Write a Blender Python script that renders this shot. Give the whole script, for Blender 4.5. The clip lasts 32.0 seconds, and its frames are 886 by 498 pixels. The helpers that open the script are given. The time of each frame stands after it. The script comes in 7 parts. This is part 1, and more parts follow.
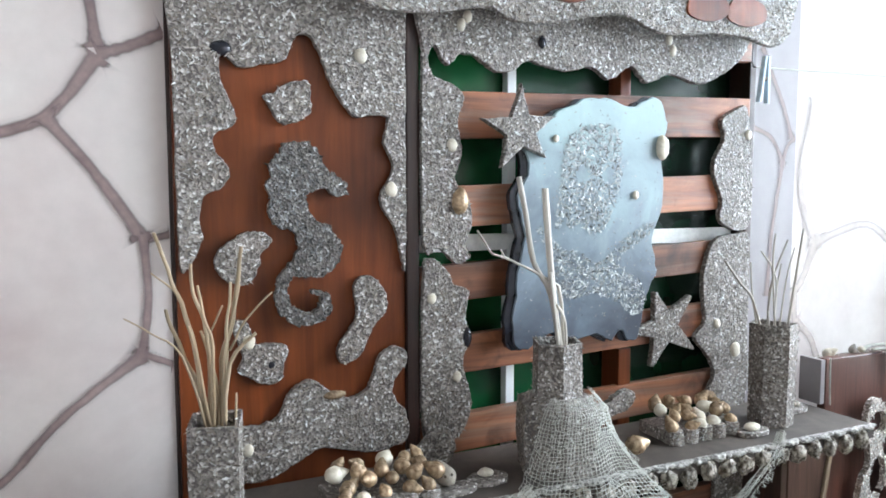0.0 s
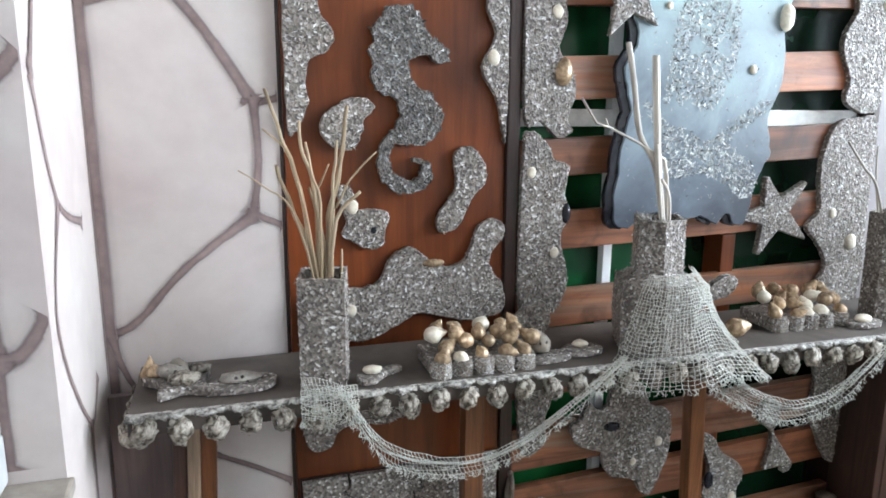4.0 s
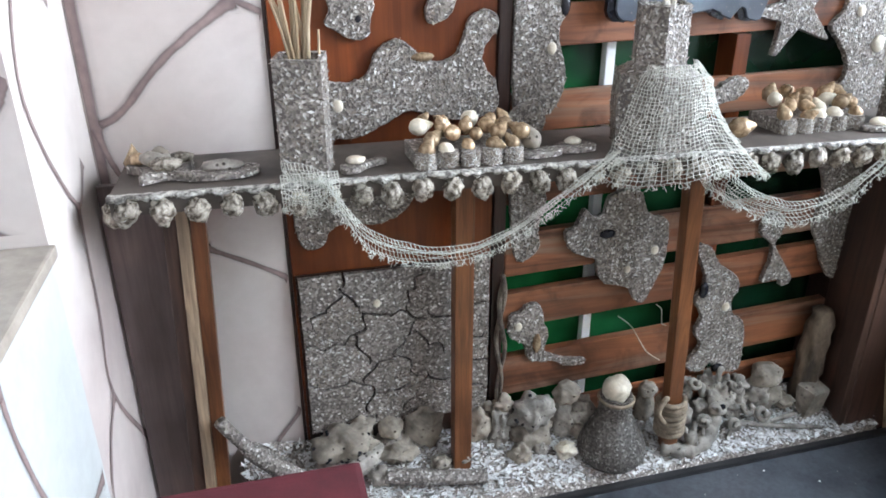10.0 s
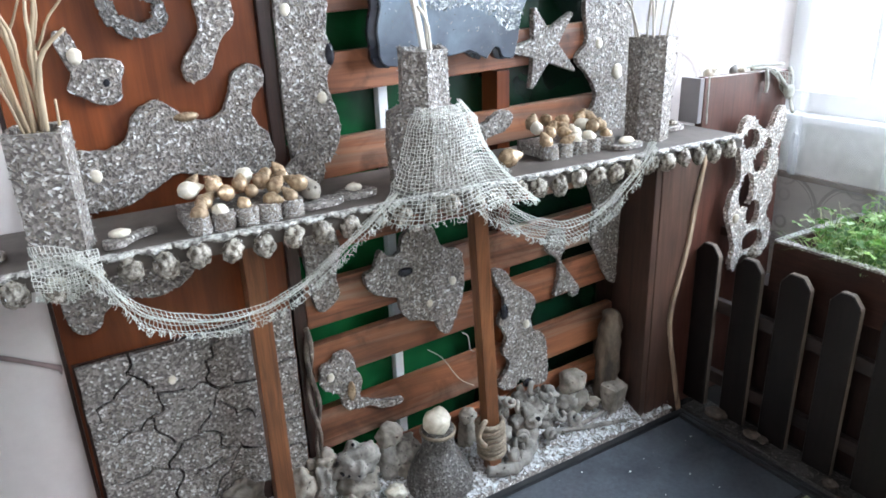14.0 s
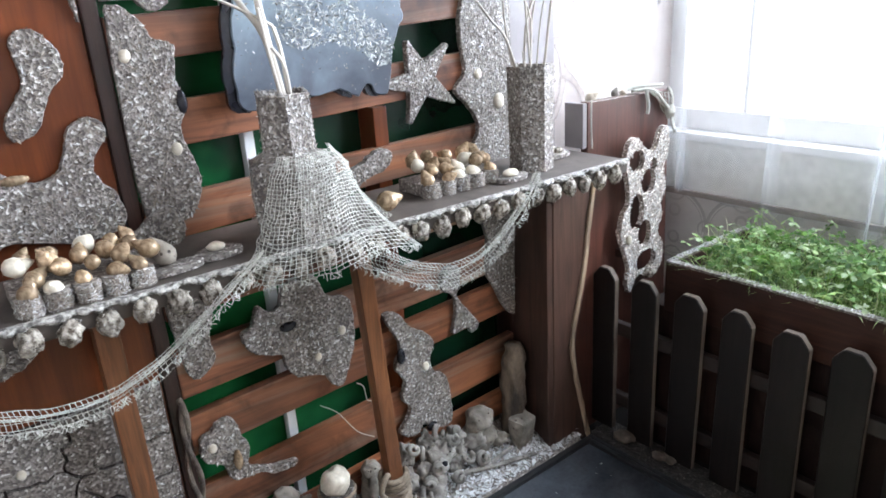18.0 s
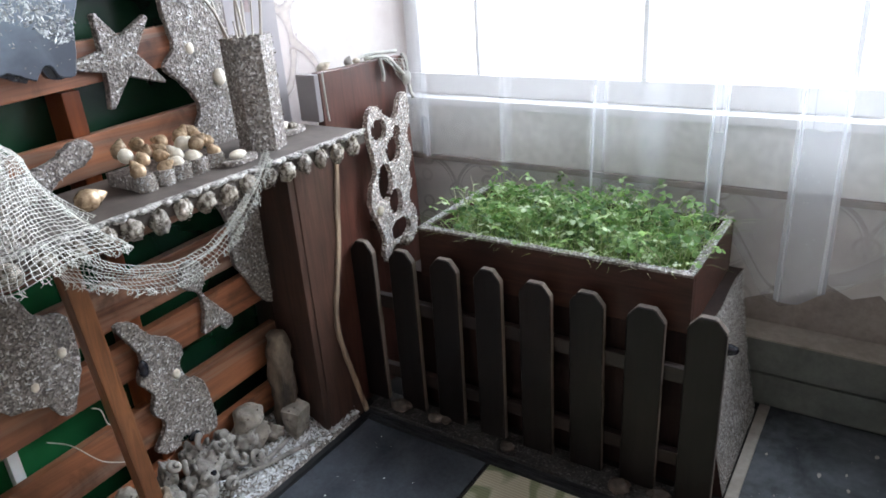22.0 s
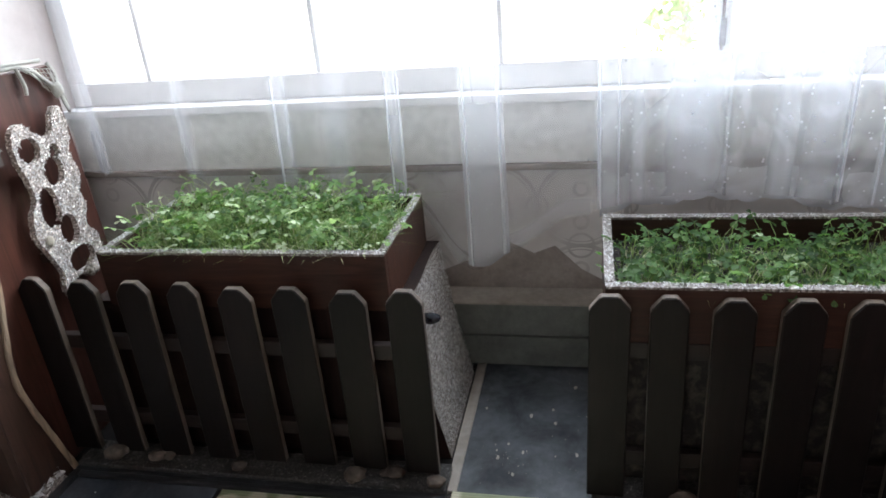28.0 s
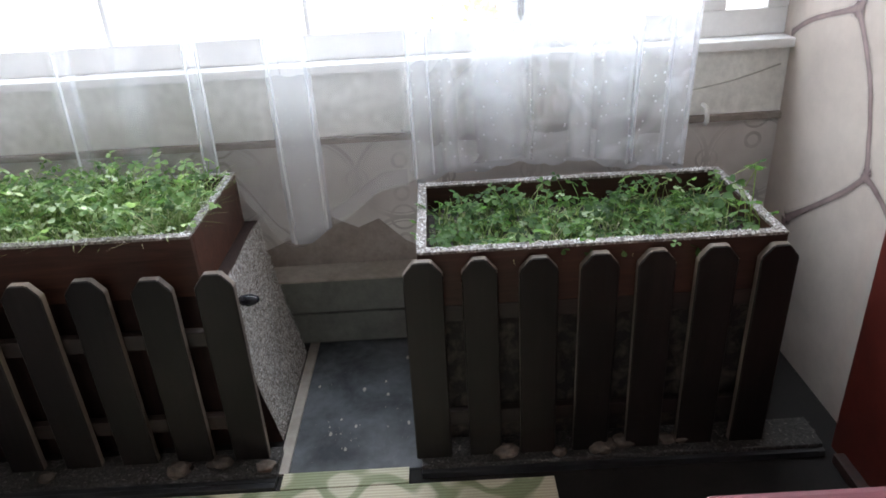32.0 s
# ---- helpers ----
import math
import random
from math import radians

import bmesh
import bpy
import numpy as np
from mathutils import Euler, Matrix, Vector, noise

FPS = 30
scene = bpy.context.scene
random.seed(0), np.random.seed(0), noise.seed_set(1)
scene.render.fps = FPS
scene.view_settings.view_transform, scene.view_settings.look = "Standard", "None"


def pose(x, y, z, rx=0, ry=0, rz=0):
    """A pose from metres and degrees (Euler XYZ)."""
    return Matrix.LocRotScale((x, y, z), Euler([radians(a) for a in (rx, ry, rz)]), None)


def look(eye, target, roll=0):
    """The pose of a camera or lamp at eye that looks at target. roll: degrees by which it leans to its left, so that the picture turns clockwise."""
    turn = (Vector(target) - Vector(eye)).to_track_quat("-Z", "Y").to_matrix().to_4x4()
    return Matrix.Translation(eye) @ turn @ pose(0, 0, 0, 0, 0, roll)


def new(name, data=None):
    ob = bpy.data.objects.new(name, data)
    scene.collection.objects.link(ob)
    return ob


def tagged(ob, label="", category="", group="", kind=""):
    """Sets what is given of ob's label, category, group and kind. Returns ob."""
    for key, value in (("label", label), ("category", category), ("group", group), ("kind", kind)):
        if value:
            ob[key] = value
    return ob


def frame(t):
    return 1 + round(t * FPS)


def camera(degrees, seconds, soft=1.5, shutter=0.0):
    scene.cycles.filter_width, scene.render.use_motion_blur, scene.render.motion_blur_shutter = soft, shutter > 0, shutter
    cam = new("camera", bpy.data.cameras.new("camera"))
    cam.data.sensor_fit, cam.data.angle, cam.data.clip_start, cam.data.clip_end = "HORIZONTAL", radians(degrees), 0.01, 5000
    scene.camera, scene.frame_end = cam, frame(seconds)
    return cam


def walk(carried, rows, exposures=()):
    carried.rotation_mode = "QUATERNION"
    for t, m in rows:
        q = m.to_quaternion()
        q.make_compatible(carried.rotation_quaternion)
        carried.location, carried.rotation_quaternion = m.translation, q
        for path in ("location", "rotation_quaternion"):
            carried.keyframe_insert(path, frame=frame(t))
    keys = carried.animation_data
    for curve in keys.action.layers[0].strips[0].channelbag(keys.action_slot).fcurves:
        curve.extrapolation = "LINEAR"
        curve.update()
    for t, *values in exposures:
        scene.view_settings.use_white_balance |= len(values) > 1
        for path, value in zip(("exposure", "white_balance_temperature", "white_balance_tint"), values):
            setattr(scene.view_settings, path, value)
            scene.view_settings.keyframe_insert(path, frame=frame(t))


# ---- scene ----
cam = camera(64.9, 32.0, soft=1.7)
PATH = [
    (0, (0.132, -1.093, 1.179), (0.969, 0.716, 1.019), -0.04),
    (0.5, (0.134, -1.097, 1.176), (0.915, 0.732, 0.963), 0.57),
    (1, (0.136, -1.100, 1.174), (0.861, 0.748, 0.931), 0.87),
    (1.5, (0.133, -1.102, 1.165), (0.851, 0.747, 0.904), 0.91),
    (2, (0.133, -1.102, 1.151), (0.827, 0.753, 0.872), 0.26),
    (2.5, (0.129, -1.099, 1.136), (0.800, 0.758, 0.814), 0.58),
    (3, (0.123, -1.096, 1.130), (0.757, 0.765, 0.762), 0.13),
    (3.5, (0.115, -1.094, 1.122), (0.738, 0.768, 0.740), 0.27),
    (5.5, (0.112, -1.100, 1.075), (0.547, 0.774, 0.529), 0.20),
    (6, (0.117, -1.098, 1.066), (0.529, 0.766, 0.471), 0.28),
    (6.5, (0.123, -1.102, 1.053), (0.504, 0.753, 0.409), 0.32),
    (7, (0.121, -1.103, 1.041), (0.484, 0.737, 0.343), 0.06),
    (7.5, (0.127, -1.108, 1.029), (0.478, 0.724, 0.307), -0.36),
    (8, (0.130, -1.110, 1.022), (0.461, 0.709, 0.258), 0.11),
    (8.5, (0.137, -1.110, 1.015), (0.466, 0.697, 0.225), -0.30),
    (9, (0.150, -1.114, 1.010), (0.519, 0.681, 0.209), -0.42),
    (9.5, (0.161, -1.116, 1.011), (0.575, 0.664, 0.197), -0.13),
    (10, (0.174, -1.119, 1.013), (0.649, 0.654, 0.219), -0.15),
    (10.5, (0.180, -1.120, 1.015), (0.712, 0.642, 0.232), -0.73),
    (11, (0.194, -1.121, 1.017), (0.785, 0.626, 0.244), -1.40),
    (11.5, (0.202, -1.122, 1.016), (0.884, 0.597, 0.253), -1.16),
    (12, (0.210, -1.122, 1.019), (0.957, 0.573, 0.264), -1.30),
    (12.5, (0.216, -1.122, 1.021), (1.024, 0.551, 0.281), -1.44),
    (13, (0.220, -1.122, 1.024), (1.078, 0.533, 0.301), -1.78),
    (13.5, (0.225, -1.123, 1.024), (1.137, 0.508, 0.310), -1.97),
    (14, (0.229, -1.126, 1.026), (1.174, 0.489, 0.320), -2.11),
    (14.5, (0.232, -1.130, 1.031), (1.225, 0.464, 0.342), -2.10),
    (15, (0.240, -1.130, 1.034), (1.288, 0.431, 0.351), -2.34),
    (15.5, (0.245, -1.128, 1.039), (1.327, 0.417, 0.377), -2.54),
    (17.5, (0.303, -1.119, 1.057), (1.395, 0.434, 0.427), -2.48),
    (18, (0.328, -1.094, 1.050), (1.471, 0.402, 0.374), -3.62),
    (18.5, (0.352, -1.058, 1.048), (1.586, 0.344, 0.333), -4.08),
    (19, (0.363, -1.054, 1.041), (1.673, 0.265, 0.302), -3.71),
    (19.5, (0.373, -1.058, 1.033), (1.704, 0.219, 0.260), -3.91),
    (20, (0.387, -1.062, 1.031), (1.743, 0.176, 0.239), -3.88),
    (20.5, (0.402, -1.080, 1.028), (1.807, 0.115, 0.255), -4.40),
    (21, (0.406, -1.092, 1.030), (1.849, 0.058, 0.259), -4.24),
    (21.5, (0.418, -1.107, 1.034), (1.896, -0.007, 0.256), -3.95),
    (22, (0.428, -1.119, 1.036), (1.942, -0.074, 0.250), -4.17),
    (22.5, (0.430, -1.129, 1.036), (1.983, -0.140, 0.256), -4.48),
    (23, (0.426, -1.132, 1.040), (2.009, -0.192, 0.260), -4.58),
    (23.5, (0.427, -1.129, 1.044), (2.040, -0.252, 0.252), -3.88),
    (24, (0.432, -1.132, 1.037), (2.078, -0.313, 0.251), -3.70),
    (24.5, (0.430, -1.134, 1.042), (2.111, -0.394, 0.251), -3.79),
    (25, (0.440, -1.144, 1.043), (2.148, -0.464, 0.255), -4.43),
    (25.5, (0.437, -1.148, 1.042), (2.157, -0.521, 0.236), -4.29),
    (27.5, (0.481, -1.217, 0.993), (2.252, -0.750, 0.190), -5.04),
    (28, (0.485, -1.221, 0.994), (2.263, -0.807, 0.177), -5.13),
    (28.5, (0.490, -1.233, 0.991), (2.282, -0.884, 0.174), -5.29),
    (29, (0.495, -1.245, 0.988), (2.297, -0.964, 0.168), -5.25),
    (29.5, (0.501, -1.254, 0.987), (2.310, -1.028, 0.165), -5.14),
    (30, (0.500, -1.266, 0.984), (2.310, -1.074, 0.156), -5.13),
    (30.5, (0.501, -1.279, 0.984), (2.319, -1.149, 0.160), -4.72),
    (31, (0.499, -1.285, 0.983), (2.313, -1.199, 0.146), -4.58),
    (31.5, (0.498, -1.291, 0.975), (2.307, -1.242, 0.126), -4.09),
    (32, (0.493, -1.295, 0.969), (2.283, -1.285, 0.077), -3.46),
]
EXPOSURES = [(0.0, -0.3, 6600, 14), (6.0, -0.06, 6650, 15), (10.0, 0.18, 6600, 16), (13.0, 0.32, 6420, 15), (15.5, 0.4, 6420, 15), (18.0, 0.16, 6580, 18), (21.0, 0.04, 6680, 19), (24.0, -0.42, 6700, 18),
             (27.5, -0.2, 6800, 19), (32.0, -0.06, 6900, 20)]
walk(cam, [(t, look(eye, target, roll)) for t, eye, target, roll in PATH], EXPOSURES)

# ---- world and light ----
world = bpy.data.worlds.new("sky")
scene.world = world
world.use_nodes = True
wn = world.node_tree
sky = wn.nodes.new("ShaderNodeTexSky")
sky.sky_type = 'NISHITA'
sky.sun_disc = False
sky.sun_elevation = radians(38)
sky.sun_rotation = radians(90)
wn.nodes["Background"].inputs["Strength"].default_value = 0.06
wn.links.new(sky.outputs["Color"], wn.nodes["Background"].inputs["Color"])


def area_lamp(name, m, sx, sy, watts, colour):
    d = bpy.data.lights.new(name, 'AREA')
    d.shape, d.size, d.size_y, d.energy, d.color = 'RECTANGLE', sx, sy, watts, colour
    ob = new(name, d)
    ob.matrix_world = m
    return ob


# daylight in the two window openings
area_lamp("window_daylight", pose(2.2, -1.0, 1.58, 0, 90, 0), 1.14, 2.1, 165, (0.7, 0.875, 1.0))
area_lamp("side_window_daylight", pose(-0.75, -1.0, 1.5, 0, -90, 0), 1.6, 1.4, 3.2, (1.0, 0.95, 0.9))


# ---- helpers for building ----
def part(name, bm, material, parent=None, label="", smooth=False):
    me = bpy.data.meshes.new(name)
    bm.to_mesh(me)
    bm.free()
    me.materials.append(material)
    if smooth:
        me.polygons.foreach_set("use_smooth", [True] * len(me.polygons))
    ob = new(name, me)
    if parent:
        ob.parent = parent
    if label:
        ob["label"] = label
    return ob


def pydata(name, verts, faces, material, parent=None, label="", smooth=False):
    me = bpy.data.meshes.new(name)
    me.from_pydata(verts, [], faces)
    me.materials.append(material)
    if smooth:
        me.polygons.foreach_set("use_smooth", [True] * len(me.polygons))
    ob = new(name, me)
    if parent:
        ob.parent = parent
    if label:
        ob["label"] = label
    return ob


def share(ob, m, parent=None):
    """Another object on the same mesh."""
    o = new(ob.name.split(".")[0], ob.data)
    o.parent = parent or ob.parent
    o.matrix_basis = m
    return o


def thing(name, label, category, group="", kind="", at=None):
    ob = new(name)
    ob.empty_display_size = 0.05
    if at is not None:
        ob.matrix_basis = at
    return tagged(ob, label, category, group, kind)


def box(x0, x1, y0, y1, z0, z1, bevel=0.0, bm=None, wob=0.0, seed=0):
    bm = bm or bmesh.new()
    made = bmesh.ops.create_cube(bm, size=1)["verts"]
    rnd = random.Random(seed)
    for v in made:
        v.co = ((x0 + x1) / 2 + v.co.x * (x1 - x0), (y0 + y1) / 2 + v.co.y * (y1 - y0), (z0 + z1) / 2 + v.co.z * (z1 - z0))
        if wob:
            v.co += Vector((rnd.uniform(-wob, wob), rnd.uniform(-wob, wob), rnd.uniform(-wob, wob)))
    if bevel:
        edges = list({e for v in made for e in v.link_edges})
        bmesh.ops.bevel(bm, geom=edges, offset=bevel, segments=2, affect='EDGES', profile=0.7)
    return bm


def spline(pts, n=5, closed=True):
    """A smooth line through the points (Catmull-Rom)."""
    out, k = [], len(pts)
    pts = [Vector(p) for p in pts]
    for i in range(k if closed else k - 1):
        if closed:
            a, b, c, d = (pts[(i + j) % k] for j in (-1, 0, 1, 2))
        else:
            a, b, c, d = pts[max(i - 1, 0)], pts[i], pts[i + 1], pts[min(i + 2, k - 1)]
        for j in range(n):
            t = j / n
            out.append(0.5 * (2 * b + (c - a) * t + (2 * a - 5 * b + 4 * c - d) * t * t + (3 * b - a - 3 * c + d) * t ** 3))
    if not closed:
        out.append(pts[-1])
    return out


def plate(outline, y0, y1, bevel=0.002):
    """A plate cut to an outline of (x, z), from y0 (front) to y1 (back), with a worn front edge."""
    bm = bmesh.new()
    vs = [bm.verts.new((p[0], y1, p[1])) for p in outline]
    f = bm.faces.new(vs)
    f.normal_update()
    if f.normal.y > 0:
        f.normal_flip()
    back = bmesh.ops.extrude_face_region(bm, geom=[f])
    front = [g for g in back["geom"] if isinstance(g, bmesh.types.BMVert)]
    for v in front:
        v.co.y = y0
    bm.normal_update()
    if bevel:
        es = [e for e in bm.edges if all(abs(v.co.y - y0) < 1e-6 for v in e.verts)]
        bmesh.ops.bevel(bm, geom=es, offset=bevel, segments=1, affect='EDGES', clamp_overlap=True)
    bmesh.ops.triangulate(bm, faces=[g for g in bm.faces if len(g.verts) > 4])
    bmesh.ops.recalc_face_normals(bm, faces=bm.faces)
    return bm


def inside(xs, zs, outline):
    hit = np.zeros(len(xs), bool)
    k = len(outline)
    for i in range(k):
        (x0, z0), (x1, z1) = outline[i][:2], outline[(i + 1) % k][:2]
        if z0 != z1:
            cross = ((z0 > zs) != (z1 > zs)) & (xs < (x1 - x0) * (zs - z0) / (z1 - z0) + x0)
            hit ^= cross
    return hit


def chip_mesh(name, at, normal, side, rnd, material, parent, size=0.0036, tilt=0.24, label="", broad=1.0):
    """Thousands of small broken shell splinters lying on a surface: one mesh."""
    n = len(at)
    up = np.cross(normal, side)
    ang = rnd.uniform(0, 2 * np.pi, n)[:, None]
    a = np.cos(ang) * side + np.sin(ang) * up
    b = -np.sin(ang) * side + np.cos(ang) * up
    ta, tb = rnd.normal(0, tilt, (2, n, 1)).clip(-0.9, 0.9)
    a = a + ta * normal
    b = b + tb * normal * 0.7
    long = (size * rnd.uniform(0.5, 1.5, n))[:, None]
    wide = long * broad * rnd.uniform(0.13, 0.32, n)[:, None]
    mid = at + normal * rnd.uniform(0.0004, 0.0014, n)[:, None]
    k = rnd.uniform(0.4, 1.0, (4, n, 1))
    v = np.stack([mid - a * long * k[0], mid + b * wide * k[1], mid + a * long * k[2], mid - b * wide * k[3]], 1).reshape(-1, 3)
    f = np.arange(4 * n).reshape(-1, 4)
    ob = pydata(name, v.tolist(), f.tolist(), material, parent, label)
    ob["kind"] = "stuff"
    return ob


def plate_chips(outline, y, parent, seed, per=85000, holes=(), size=0.0058, name="shell_facing", keep=None):
    """Splinters over the front of a plate."""
    rnd = np.random.default_rng(seed)
    o = np.array([(p[0], p[1]) for p in outline])
    lo, hi = o.min(0), o.max(0)
    n = int(per * (hi - lo).prod())
    xs, zs = rnd.uniform(lo[0], hi[0], n), rnd.uniform(lo[1], hi[1], n)
    ok = inside(xs, zs, o)
    for hx, hz, r in holes:
        ok &= (xs - hx) ** 2 + (zs - hz) ** 2 > r * r
    m = size * 0.2
    for dx, dz in ((m, 0), (-m, 0), (0, m), (0, -m)):
        ok &= inside(xs + dx, zs + dz, o)
    if keep is not None:
        ok &= keep(xs, zs)
    xs, zs = xs[ok], zs[ok]
    at = np.stack([xs, np.full(len(xs), y), zs], 1)
    return chip_mesh(name, at, np.array([0, -1.0, 0]), np.array([1.0, 0, 0]), rnd, CHIP, parent, size)


def tube(points, radii, sides=6, bm=None, cap=True):
    """A round bar along a line of points."""
    bm = bm or bmesh.new()
    pts = [Vector(p) for p in points]
    rings = []
    for i, p in enumerate(pts):
        d = (pts[min(i + 1, len(pts) - 1)] - pts[max(i - 1, 0)]).normalized()
        s = d.orthogonal().normalized() if i == 0 else (s - d * s.dot(d)).normalized()
        u = d.cross(s)
        r = radii[i] if hasattr(radii, "__len__") else radii
        rings.append([bm.verts.new(p + r * (math.cos(2 * math.pi * j / sides) * s + math.sin(2 * math.pi * j / sides) * u)) for j in range(sides)])
    for a, b in zip(rings, rings[1:]):
        for j in range(sides):
            bm.faces.new((a[j], a[(j + 1) % sides], b[(j + 1) % sides], b[j]))
    if cap:
        bm.faces.new(rings[0][::-1])
        bm.faces.new(rings[-1])
    return bm


def lathe(profile, sides=24, bm=None, twist=0.0, rough=0.0, seed=0):
    """Turns a profile of (radius, height) round the z axis; a prism where sides are few."""
    bm = bm or bmesh.new()
    rings = []
    for i, (r, z) in enumerate(profile):
        ring = []
        for j in range(sides):
            a = 2 * math.pi * j / sides + twist
            k = 1 + rough * noise.noise(Vector((3 * math.cos(a) + seed, 3 * math.sin(a), z * 30)))
            ring.append(bm.verts.new((r * k * math.cos(a), r * k * math.sin(a), z)))
        rings.append(ring)
    for a, b in zip(rings, rings[1:]):
        for j in range(sides):
            bm.faces.new((a[j], a[(j + 1) % sides], b[(j + 1) % sides], b[j]))
    if profile[0][0] > 1e-4:
        bm.faces.new(rings[0][::-1])
    if profile[-1][0] > 1e-4:
        bm.faces.new(rings[-1])
    bmesh.ops.remove_doubles(bm, verts=bm.verts, dist=1e-5)
    bmesh.ops.recalc_face_normals(bm, faces=bm.faces)
    return bm


def lump(rx, ry, rz, seed, rough=0.25, sub=3, scale=1.6, flat=0.0):
    """A stone or pebble."""
    bm = bmesh.new()
    bmesh.ops.create_icosphere(bm, subdivisions=sub, radius=1)
    off = Vector((seed * 3.7, seed * 1.3, -seed * 2.1))
    for v in bm.verts:
        k = 1 + rough * noise.noise(v.co * scale + off) + rough * 0.45 * noise.noise(v.co * scale * 3 + off)
        c = v.co * k
        if flat and c.z < -flat:
            c.z = -flat
        v.co = (c.x * rx, c.y * ry, c.z * rz)
    return bm


# ---- materials ----
def blue_glaze():
    """A plaque painted from pale sea-green at the top to slate blue at the foot."""
    m, nt, b = nodes_of("sea_blue_glaze", 0.28)
    vec = coords(nt)
    sep = nt.nodes.new("ShaderNodeSeparateXYZ")
    nt.links.new(vec, sep.inputs[0])
    add = nt.nodes.new("ShaderNodeMath")
    add.operation = 'MULTIPLY_ADD'
    add.inputs[1].default_value = 0.5
    nt.links.new(noisy(nt, vec, 8, 4, 0.6, 0.6), add.inputs[0])
    nt.links.new(sep.outputs[2], add.inputs[2])
    mp = nt.nodes.new("ShaderNodeMapRange")
    mp.inputs[1].default_value, mp.inputs[2].default_value = 1.1, 1.62
    nt.links.new(add.outputs[0], mp.inputs[0])
    col = ramp(nt, mp.outputs[0], [(0.05, (0.05, 0.058, 0.075)), (0.4, (0.14, 0.17, 0.205)), (0.7, (0.28, 0.36, 0.39)), (1.0, (0.37, 0.5, 0.5))])
    nt.links.new(col, b.inputs["Base Color"])
    relief(nt, b, noisy(nt, vec, 40, 5), 0.2, 0.002)
    return m


def nodes_of(name, rough=0.6, metal=0.0):
    m = bpy.data.materials.new(name)
    m.use_nodes = True
    nt = m.node_tree
    b = nt.nodes["Principled BSDF"]
    b.inputs["Roughness"].default_value = rough
    b.inputs["Metallic"].default_value = metal
    return m, nt, b


def ramp(nt, source, stops, interp='LINEAR'):
    r = nt.nodes.new("ShaderNodeValToRGB")
    r.color_ramp.interpolation = interp
    el = r.color_ramp.elements
    while len(el) < len(stops):
        el.new(0.5)
    for e, (p, c) in zip(el, stops):
        e.position, e.color = p, (*c, 1)
    nt.links.new(source, r.inputs[0])
    return r.outputs[0]


def coords(nt, scale=(1, 1, 1), kind="Object", rot=(0, 0, 0)):
    t = nt.nodes.new("ShaderNodeTexCoord")
    mp = nt.nodes.new("ShaderNodeMapping")
    mp.inputs["Scale"].default_value = scale
    mp.inputs["Rotation"].default_value = rot
    nt.links.new(t.outputs[kind], mp.inputs[0])
    return mp.outputs[0]


def noisy(nt, vec, scale, detail=4, rough=0.55, distort=0.0):
    n = nt.nodes.new("ShaderNodeTexNoise")
    n.inputs["Scale"].default_value, n.inputs["Detail"].default_value = scale, detail
    n.inputs["Roughness"].default_value, n.inputs["Distortion"].default_value = rough, distort
    nt.links.new(vec, n.inputs["Vector"])
    return n.outputs["Fac"]


def blend(nt, fac, a, b, mode='MIX'):
    m = nt.nodes.new("ShaderNodeMix")
    m.data_type, m.blend_type = 'RGBA', mode
    for sock, v in ((m.inputs[0], fac), (m.inputs[6], a), (m.inputs[7], b)):
        if isinstance(v, (int, float)):
            sock.default_value = v
        elif isinstance(v, tuple):
            sock.default_value = (*v, 1)
        else:
            nt.links.new(v, sock)
    return m.outputs[2]


def relief(nt, b, height, strength=0.3, distance=0.002):
    bump = nt.nodes.new("ShaderNodeBump")
    bump.inputs["Strength"].default_value, bump.inputs["Distance"].default_value = strength, distance
    nt.links.new(height, bump.inputs["Height"])
    nt.links.new(bump.outputs[0], b.inputs["Normal"])


def mottled(name, dark, light, scale=8, fine=80, rough=0.6, bump=0.25, dist=0.002, stretch=(1, 1, 1), mid=None, spread=(0.3, 0.7), vary=0.0, soft=0.5):
    """A surface with broad stains and a fine grain."""
    m, nt, b = nodes_of(name, rough)
    vec = coords(nt, stretch)
    broad, grain = noisy(nt, vec, scale, 5, 0.6, 0.4), noisy(nt, vec, fine, 6, 0.65)
    stops = [(spread[0], dark), (spread[1], light)] if mid is None else [(spread[0], dark), (sum(spread) / 2, mid), (spread[1], light)]
    col = ramp(nt, broad, stops)
    col = blend(nt, soft, col, ramp(nt, grain, [(0.25, (0.55, 0.55, 0.55)), (0.75, (1.25, 1.25, 1.25))]), 'MULTIPLY')
    if vary:
        info = nt.nodes.new("ShaderNodeObjectInfo")
        col = blend(nt, 1.0, col, ramp(nt, info.outputs["Random"], [(0, (1 - vary,) * 3), (1, (1 + vary,) * 3)]), 'MULTIPLY')
    nt.links.new(col, b.inputs["Base Color"])
    relief(nt, b, grain, bump, dist)
    return m


